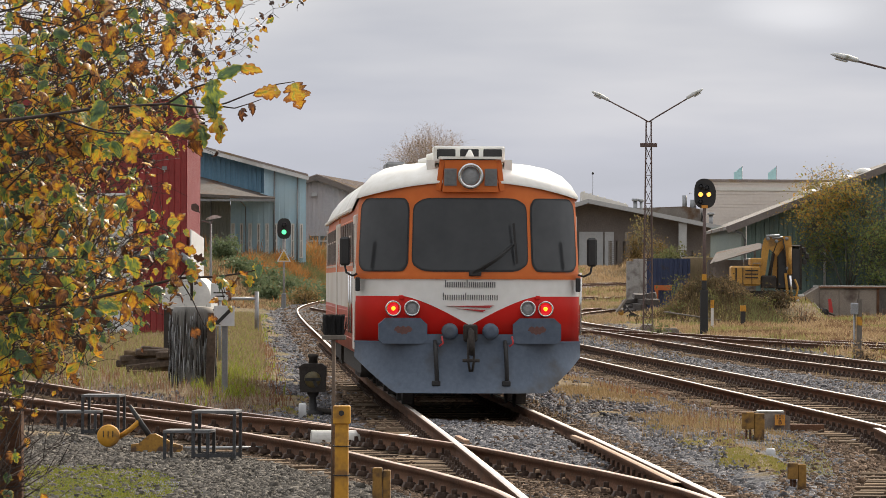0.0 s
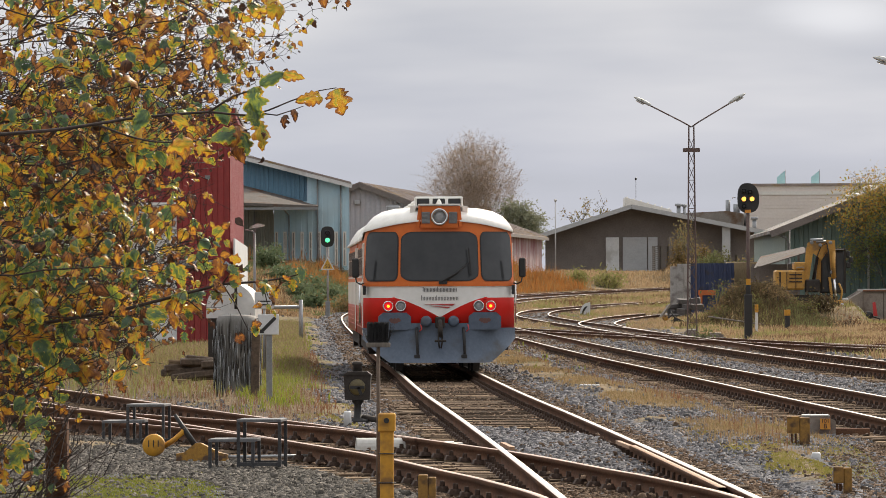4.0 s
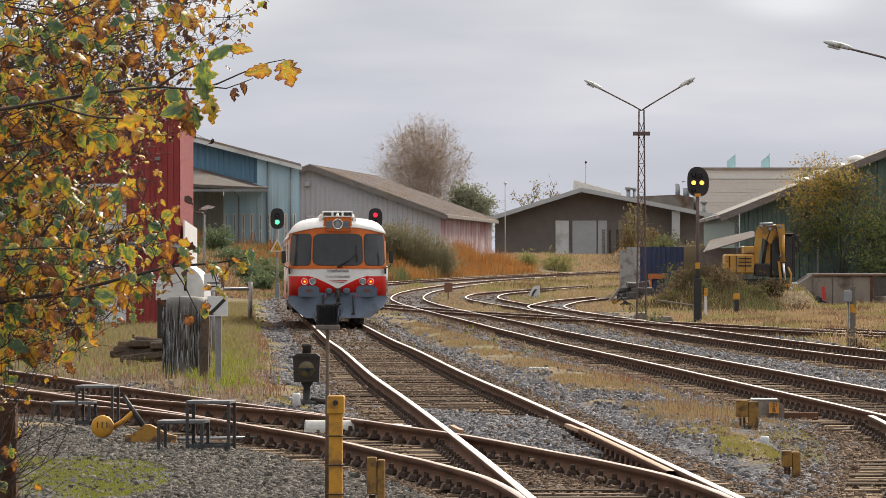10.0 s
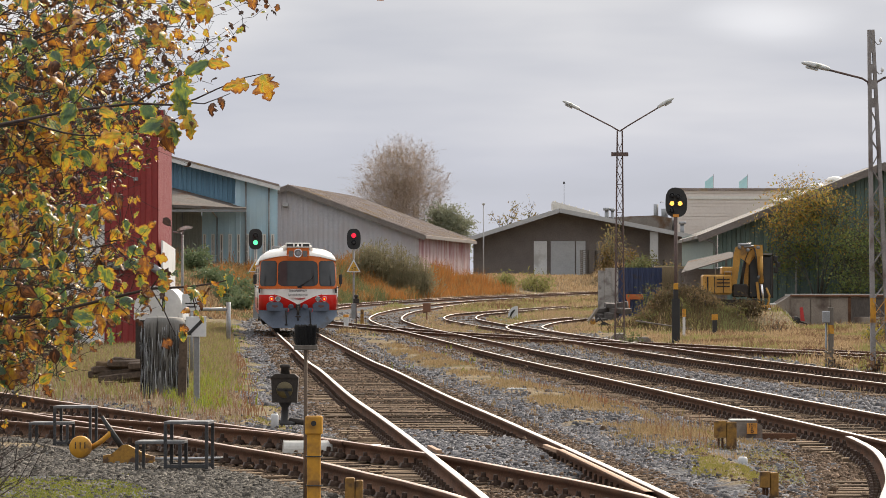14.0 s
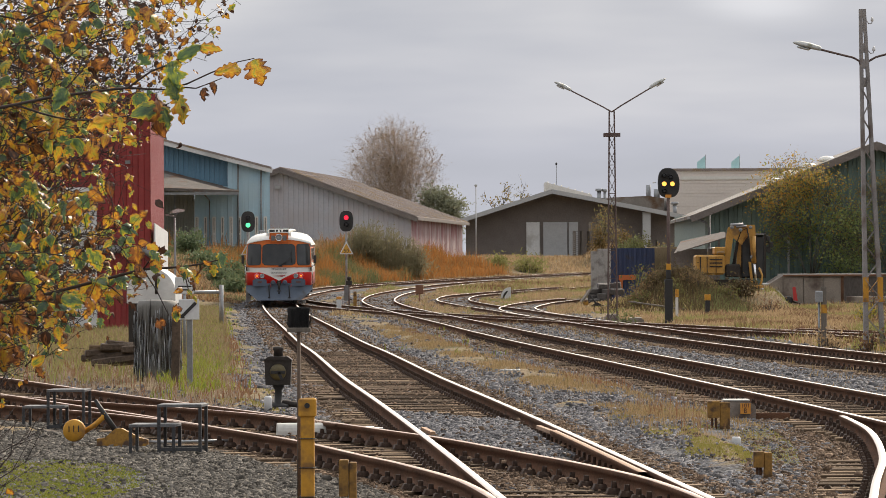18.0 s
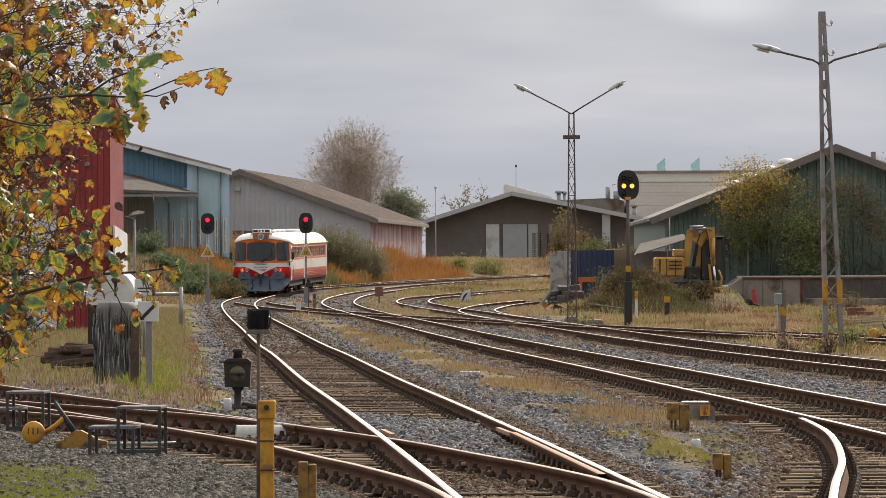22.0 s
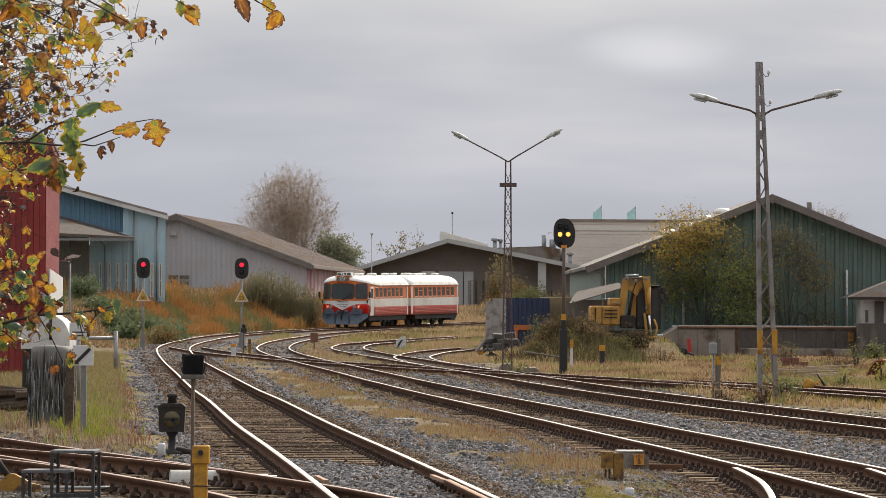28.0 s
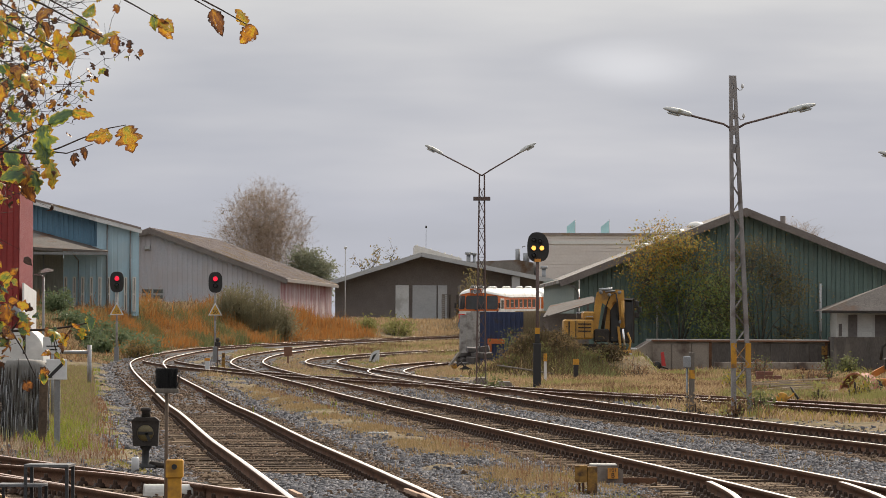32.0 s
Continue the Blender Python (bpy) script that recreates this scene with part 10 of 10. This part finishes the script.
def shrub_branch(shrub, root, seed, twigs, span_z, own_leaves, mass_leaves, y_range, big=1.0, mat="leaf_mass", reach=0.0):
    """One bough with its twigs and leaves; the root is where it bends in the wind."""
    rng = random.Random(seed)
    root = Vector(root)
    bm = bmesh.new()
    spots = []
    for k in range(twigs):
        z = rng.uniform(*span_z)
        y = rng.uniform(*y_range)
        far = y / 12.0
        back = -abs(rng.gauss(0, 0.16)) if rng.random() < 0.55 else -rng.uniform(0.1, 0.75)
        e = Vector(((edge_at(z) + reach + back) * far, y, 1.65 + (z - 1.65) * far))
        ln = rng.uniform(0.3, 0.75) * far
        rise_to = rng.gauss(0.22, 0.28)
        a = e - Vector((ln, rng.gauss(0, 0.08), ln * rise_to))
        n = 7
        sag = rng.gauss(0.02, 0.035)
        pts = [a.lerp(e, j / (n - 1)) + Vector((0, rng.gauss(0, 0.012), sag * math.sin(j / (n - 1) * math.pi) + rng.gauss(0, 0.007))) for j in range(n)]
        drift = np.cumsum([[rng.gauss(0, 0.02), rng.gauss(0, 0.016), rng.gauss(0, 0.024)] for j in range(n)], axis=0)
        pts = [p + Vector(drift[j] - drift[0] - (drift[-1] - drift[0]) * j / (n - 1)) for j, p in enumerate(pts)]
        r0 = rng.uniform(0.0012, 0.0034)
        tube(bm, [p - root for p in pts], [r0 * (1 - 0.75 * j / (n - 1)) for j in range(n)], 5)
        for j in range(1, n):
            for m in range(rng.randint(1, 3)):
                d = Vector((rng.gauss(0.05, 0.05), rng.gauss(0, 0.05), rng.gauss(0.03, 0.06)))
                q = pts[j] + d
                if q.x / q.y > (edge_at(1.65 + (q.z - 1.65) / far) + reach + 0.06) / 12:
                    continue
                tube(bm, [pts[j] - root, pts[j] + d * 0.5 + Vector((rng.gauss(0, 0.012), 0, rng.gauss(0.006, 0.012))) - root, q - root], [0.0012, 0.0010, 0.0007], 4)
                spots.append(q)
            spots.append(pts[j])
    bough = part("bough", bm, M["shrub_twig"], shrub)
    bough.matrix_basis = Matrix.Translation(root)
    rng.shuffle(spots)
    front = sorted(spots, key=lambda p: p.y)[:max(own_leaves, 1) * 2]
    rng.shuffle(front)
    for k in range(own_leaves):
        p = front[k % len(front)] - root
        ob = new("leaf", LEAF_MESHES[rng.randrange(8)])
        ob.parent = bough
        ob.matrix_basis = leaf_pose(p, rng, (0.026 + 0.044 * rng.random() ** 2) * big)
    vs, fs, marks, n = [], [], [], 0
    for k in range(mass_leaves):
        spot = spots[rng.randrange(len(spots))]
        far = spot.y / 12
        inside = edge_at(1.65 + (spot.z - 1.65) / far) + reach - spot.x / far
        if rng.random() > (0.6 if mat == "leaf_far" else 0.3) + 0.7 * min(1, max(0, inside / (0.45 if spot.z < 2.12 else 0.85))):
            continue
        p = spot - root + Vector((rng.gauss(-0.01, 0.02), rng.gauss(0.03, 0.06), rng.gauss(0, 0.02)))
        v, f = SIMPLE_KINDS[rng.randrange(8)]
        m = np.array(leaf_pose(p, rng, (0.016 + 0.034 * rng.random() ** 1.6) * big))
        vs.append(v @ m[:3, :3].T + m[:3, 3])
        marks.append(v)
        fs.append(f + n)
        n += len(v)
    if vs:
        mass = arrays("leaf_mass", np.concatenate(vs), np.concatenate(fs), M[mat], bough, True)
        mark_leaf(mass.data, np.concatenate(marks))
        tagged(mass, "small green, yellow and brown leaves", kind="stuff")
    return bough


def bare_twigs(shrub):
    """Fine leafless twigs low down beside the fence post."""
    rng = random.Random(44)
    bm = bmesh.new()
    root = Vector((-1.5, 12.5, 0.7))
    for k in range(34):
        a = Vector((-1.62 + rng.uniform(-0.1, 0.2), 12.5 + rng.uniform(-0.3, 0.3), rng.uniform(0.7, 1.1)))
        e = Vector((-1.36 + rng.gauss(0, 0.09), a.y + rng.gauss(0, 0.1), rng.uniform(0.98, 1.4)))
        m = a.lerp(e, 0.5) + Vector((0.03, 0, rng.gauss(0.03, 0.03)))
        tube(bm, [a - root, m - root, e - root], [0.003, 0.002, 0.001], 4)
        for j in range(3):
            q = m.lerp(e, rng.random())
            d = Vector((rng.gauss(0.04, 0.05), rng.gauss(0, 0.03), rng.uniform(0.0, 0.12)))
            tube(bm, [q - root, q + d - root], [0.0014, 0.0008], 4)
    bough = part("bough", bm, M["shrub_twig"], shrub)
    bough.matrix_basis = Matrix.Translation(root)
    return bough


def long_twig(shrub):
    """The twig that reaches out with a few large leaves at its tip."""
    root = Vector((-1.31, 10.8, 1.992))
    bm = bmesh.new()

    def to(u, v, nearer=0.0):
        # u to the right and v downwards, in steps of 1.3 mm
        x, z = -1.2636 + u * 0.001301, 2.2839 - v * 0.001301
        return Vector((x, 10.8 - nearer, z + 0.0192 * (x + 1.31))) - root

    def line(pts, r0, r1):
        n = len(pts) - 1
        tube(bm, [to(u, v) for u, v in pts], [r0 + (r1 - r0) * k / n for k in range(n + 1)], 7)

    line([(-90, 218), (-20, 214), (77, 207), (149, 197), (206, 188), (283, 181), (350, 177), (385, 181), (420, 184), (455, 175), (494, 159), (545, 141), (575, 136)], 0.0048, 0.0011)
    line([(350, 177), (372, 162), (391, 150), (427, 138), (463, 121), (494, 110)], 0.003, 0.0012)
    line([(149, 197), (190, 213), (221, 223), (250, 229), (288, 231), (340, 228), (385, 220), (430, 205)], 0.0028, 0.0010)
    line([(440, 180), (470, 184), (495, 176), (517, 168)], 0.0018, 0.0009)
    line([(206, 188), (240, 172), (262, 150), (290, 118)], 0.0022, 0.0010)
    bough = part("bough", bm, M["shrub_twig"], shrub)
    bough.matrix_basis = Matrix.Translation(root)

    def put(kind, tone, u, v, du, dv, size, tilt=0.3, fat=1.0):
        ob = new("leaf", TIP_MESHES[tone][kind])
        ob.parent = bough
        h = Vector((du, -6, -dv)).normalized()
        fc = Vector((tilt, -1, 0.35))
        fc = (fc - h * fc.dot(h)).normalized()
        size = size * 0.001301
        ob.matrix_basis = Matrix.Translation(to(u, v, 0.01)) @ Matrix((h.cross(fc), h, fc)).transposed().to_4x4() @ Matrix.Diagonal((size * fat, size, size, 1))

    put(2, "gold", 573, 138, 14, 38, 48, 0.2, 1.1)
    put(5, "gold", 552, 152, -42, 5, 50, 0.0, 0.8)
    put(3, "gold", 478, 111, 40, 6, 42, 0.1, 0.75)
    put(5, "green", 438, 130, 40, -20, 56, 0.3, 0.6)
    put(2, "green", 425, 134, 8, 42, 58, -0.5, 0.9)
    put(0, "green", 424, 162, 10, 36, 48, 0.4, 0.9)
    put(3, "green", 402, 212, -40, 12, 54, -0.1, 0.9)
    put(6, "brown", 404, 200, 2, 46, 60, 0.3, 0.9)
    put(7, "brown", 396, 222, 8, 36, 48, -0.4, 0.9)
    put(4, "green", 412, 213, 9, 32, 42, 0.4, 0.8)
    put(2, "gold", 438, 192, 12, 44, 54, 0.8, 0.8)
    put(6, "brown", 446, 205, 6, 32, 34, 0.8, 0.7)
    put(5, "gold", 284, 184, 26, 12, 36, 0.0, 0.8)
    put(4, "gold", 322, 227, -40, 14, 52, 0.0, 0.7)
    put(0, "gold", 335, 228, 0, 24, 28, 0.4, 0.8)
    put(7, "brown", 500, 172, 6, 22, 24, 0.3, 0.8)
    put(6, "brown", 484, 182, -4, 24, 24, -0.3, 0.8)
    put(3, "green", 240, 172, -14, 26, 46, 0.4, 0.9)
    return bough


def low_twig(shrub):
    """The lower twig that reaches out in front of the white tank."""
    root = Vector((-1.40, 11.6, 1.545))
    rng = random.Random(6)
    shift = Vector((0.07, 0, 0.018))
    pts = [(-1.35, 1.50), (-1.16, 1.529), (-1.02, 1.564), (-0.905, 1.592), (-0.81, 1.597), (-0.75, 1.606), (-0.70, 1.618)]
    bm = bmesh.new()
    tube(bm, [Vector((x, 11.6, z + 0.045)) - root + shift for x, z in pts], [0.005, 0.0045, 0.004, 0.0034, 0.0028, 0.002, 0.0012], 6)
    for x, z, ex, ez in ((-0.905, 1.592, -0.86, 1.634), (-0.81, 1.597, -0.79, 1.557), (-0.81, 1.597, -0.79, 1.53), (-0.905, 1.592, -0.84, 1.475), (-1.02, 1.564, -0.95, 1.52)):
        tube(bm, [Vector((x, 11.6, z + 0.045)) - root + shift, Vector(((x + ex) / 2, 11.59, (z + ez) / 2 + 0.053)) - root + shift, Vector((ex, 11.58, ez + 0.045)) - root + shift], [0.0022, 0.0018, 0.001], 5)
    bough = part("bough", bm, M["shrub_twig"], shrub)
    bough.matrix_basis = Matrix.Translation(root)
    for x, z, n in ((-0.70, 1.618, 2), (-0.75, 1.606, 3), (-0.81, 1.597, 4), (-0.86, 1.634, 4), (-0.79, 1.557, 2), (-0.79, 1.53, 2), (-0.84, 1.475, 3), (-0.905, 1.592, 5), (-0.95, 1.52, 5), (-1.02, 1.564, 5), (-1.16, 1.529, 5)):
        for k in range(n):
            ob = new("leaf", LEAF_MESHES[rng.randrange(8)])
            ob.parent = bough
            ob.matrix_basis = leaf_pose(Vector((x + rng.gauss(0, 0.012), 11.58 + rng.gauss(0, 0.02), z + 0.045 + rng.gauss(0, 0.008))) - root + shift, rng, 0.022 + 0.032 * rng.random() ** 1.5)
    return bough


def build_shrub():
    shrub = thing("shrub", "leafy shrub with green, yellow and brown autumn leaves", "shrub", (0, 0, 0))
    z0 = ground_z(-2.1, 12)
    bm = bmesh.new()
    rng = random.Random(10)
    for k in range(7):
        a = Vector((-2.3 + rng.uniform(-0.2, 0.2), 12 + rng.uniform(-0.4, 0.4), z0 - 0.05))
        b = a + Vector((rng.uniform(-0.2, 0.6), rng.uniform(-0.5, 0.5), rng.uniform(1.6, 2.6)))
        tube(bm, [a, a.lerp(b, 0.35) + Vector((0.05, 0, 0)), a.lerp(b, 0.7) + Vector((0.06, 0.03, 0)), b], [0.028, 0.02, 0.014, 0.006], 7)
    part("stems", bm, M["twig"], shrub)
    boughs = [long_twig(shrub), low_twig(shrub)]
    boughs.append(shrub_branch(shrub, (-1.75, 12.0, 2.35), 1, 66, (2.08, 2.5), 150, 1500, (11.4, 13.6), reach=-0.08))
    boughs.append(shrub_branch(shrub, (-1.75, 12.2, 1.9), 2, 84, (1.72, 2.14), 200, 2300, (11.4, 14.0)))
    boughs.append(shrub_branch(shrub, (-1.75, 12.1, 1.5), 3, 100, (1.42, 1.76), 220, 2800, (11.2, 13.6)))
    boughs.append(shrub_branch(shrub, (-1.75, 12.0, 1.15), 4, 62, (0.92, 1.42), 130, 1300, (11.0, 12.6), reach=-0.03))
    boughs.append(bare_twigs(shrub))
    boughs.append(shrub_branch(shrub, (-2.4, 17.0, 2.4), 5, 90, (1.95, 2.45), 0, 3600, (16, 18.5), 0.8, "leaf_far", 0.06))
    boughs.append(shrub_branch(shrub, (-2.4, 17.0, 1.8), 6, 90, (1.5, 2.0), 0, 2800, (15, 17.5), 0.9, "leaf_far", 0.03))
    return boughs


def top_spray():
    """A spray of large orange leaves hanging in from above."""
    t = thing("overhanging_spray", "overhanging twig with large orange and green leaves", "twig", (0, 0, 0))
    rng = random.Random(15)
    bm = bmesh.new()
    lines = []
    for end_x, end_z, tip in ((-0.215, 2.285, 2), (-0.278, 2.295, 1), (-0.393, 2.29, 3), (-0.495, 2.24, 2), (-0.541, 2.29, 4), (-0.592, 2.215, 2), (-0.627, 2.275, 4), (-0.69, 2.19, 3), (-0.74, 2.29, 4)):
        y = 9.5 + rng.uniform(-0.15, 0.15)
        a, e = Vector((end_x - 0.5, y, end_z + 0.13)), Vector((end_x, y, end_z))
        pts = [a.lerp(e, s) + Vector((0, 0, 0.05 * math.sin(s * math.pi))) for s in (0, 0.25, 0.5, 0.75, 0.9, 1.0)]
        bm = bmesh.new()
        tube(bm, pts, [0.004, 0.0035, 0.003, 0.0022, 0.0016, 0.001], 6)
        part("twig", bm, M["twig"], t)
        lines.append((pts, tip))
    for pts, tip in lines:
        for k in range(tip + 3):
            p = pts[-1] if k < tip else pts[rng.randrange(1, 4)]
            ob = new("leaf", SPRAY_MESHES[rng.randrange(8)])
            ob.parent = t
            ob.matrix_basis = leaf_pose(p + Vector((rng.gauss(0, 0.008), rng.gauss(0, 0.01), rng.gauss(0, 0.006))), rng, rng.uniform(0.035, 0.062))
    return t


BOUGHS = build_shrub()
top_spray()


def fence_post():
    t = thing("fence_post", "rusty brown iron fence post with slack wire", "post", (-1.46, 14.0, ground_z(-1.46, 14)))
    h = 1.25 - ground_z(-1.46, 14)
    bm = bmesh.new()
    bar(bm, (0, 0, -0.2), (-0.02, 0, h), 0.07, 0.012)
    bar(bm, (-0.03, 0.03, -0.2), (-0.05, 0.03, h), 0.012, 0.07)
    part("angle_iron", bm, M["rust"], t)
    for z in (0.95, 0.7, 0.4):
        bm = bmesh.new()
        tube(bm, [(0.02, -0.02, z), (-0.4, 0, z - 0.03), (-1.2, 0, z)], 0.003, 5)
        part("wire", bm, M["galv"], t)


fence_post()


# ---- what moves ----
def motions():
    ys = np.arange(20, 411, 0.25)
    xs = np.array([lerp_at(T1, float(v)) for v in ys])
    arc = np.concatenate([[0], np.cumsum(np.hypot(np.diff(xs), np.diff(ys)))])

    def spot(s):
        y = float(np.interp(s, arc, ys))
        return Vector((float(np.interp(s, arc, xs)), y, float(rise(y))))

    # how far along the line the train's near end stands
    times = [0, 2, 4, 7, 9, 11, 13, 17, 20, 22, 23, 25, 28, 30, 32]
    fronts = [60.2, 74.6, 89.5, 113.3, 130.2, 148.1, 166.2, 200.5, 224.5, 240.8, 249.0, 265.2, 287.2, 302.8, 321.5]
    for n, car in enumerate(CARS):
        rows = []
        for k in range(33):
            y = float(np.interp(k, times, fronts))
            s = float(np.interp(y, ys, arc)) + n * (CAR_L + 0.3)
            a, b = spot(s + 2.5), spot(s + CAR_L - 2.5)
            way = (b - a).normalized()
            turn = Matrix((Vector((way.y, -way.x, 0)).normalized(), way, Vector((way.y, -way.x, 0)).normalized().cross(way))).transposed().to_4x4()
            rows.append((float(k), Matrix.Translation(a - way * 2.5) @ turn))
        walk(car, rows)

    # the exit signal falls back to red behind the train: each lens turns over in its hood
    for lens, before, after in ((LEFT_LENSES[0], 180, 0), (LEFT_LENSES[1], 0, 180)):
        p = lens.matrix_basis.translation.copy()
        step = (after - before) / 3
        rows = [(0.0, before), (21.10, before), (21.15, before + step), (21.20, before + 2 * step), (21.25, after), (32.0, after)]
        walk(lens, [(t, pose(p.x, p.y, p.z, 0, 0, a)) for t, a in rows])

    # boughs swaying in the wind
    sway = [(0.0, -1.2), (2.0, -1.0), (4.0, -0.9), (7.0, 0.0), (9.0, 0.5), (11.0, 1.2), (13.0, 1.9), (15.0, 1.7), (17.0, 1.5), (19.0, 1.4), (21.0, 0.6), (23.0, -0.1), (25.0, -0.6), (28.0, -0.9), (30.0, -0.2), (32.0, 0.4)]
    for k, bough in enumerate(BOUGHS):
        p = bough.matrix_basis.translation.copy()
        if k == 0:
            rows = [(t, pose(p.x, p.y, p.z, 0, -a, 0)) for t, a in sway]
        else:
            rows = [(t, pose(p.x, p.y, p.z, 0.3 * math.sin(t * 0.9 + k), 0.45 * math.sin(t * 0.8 + 2.1 * k), 0.35 * math.sin(t * 1.1 + k))) for t in np.arange(0, 32.01, 1.0).tolist()]
        walk(bough, rows)


motions()
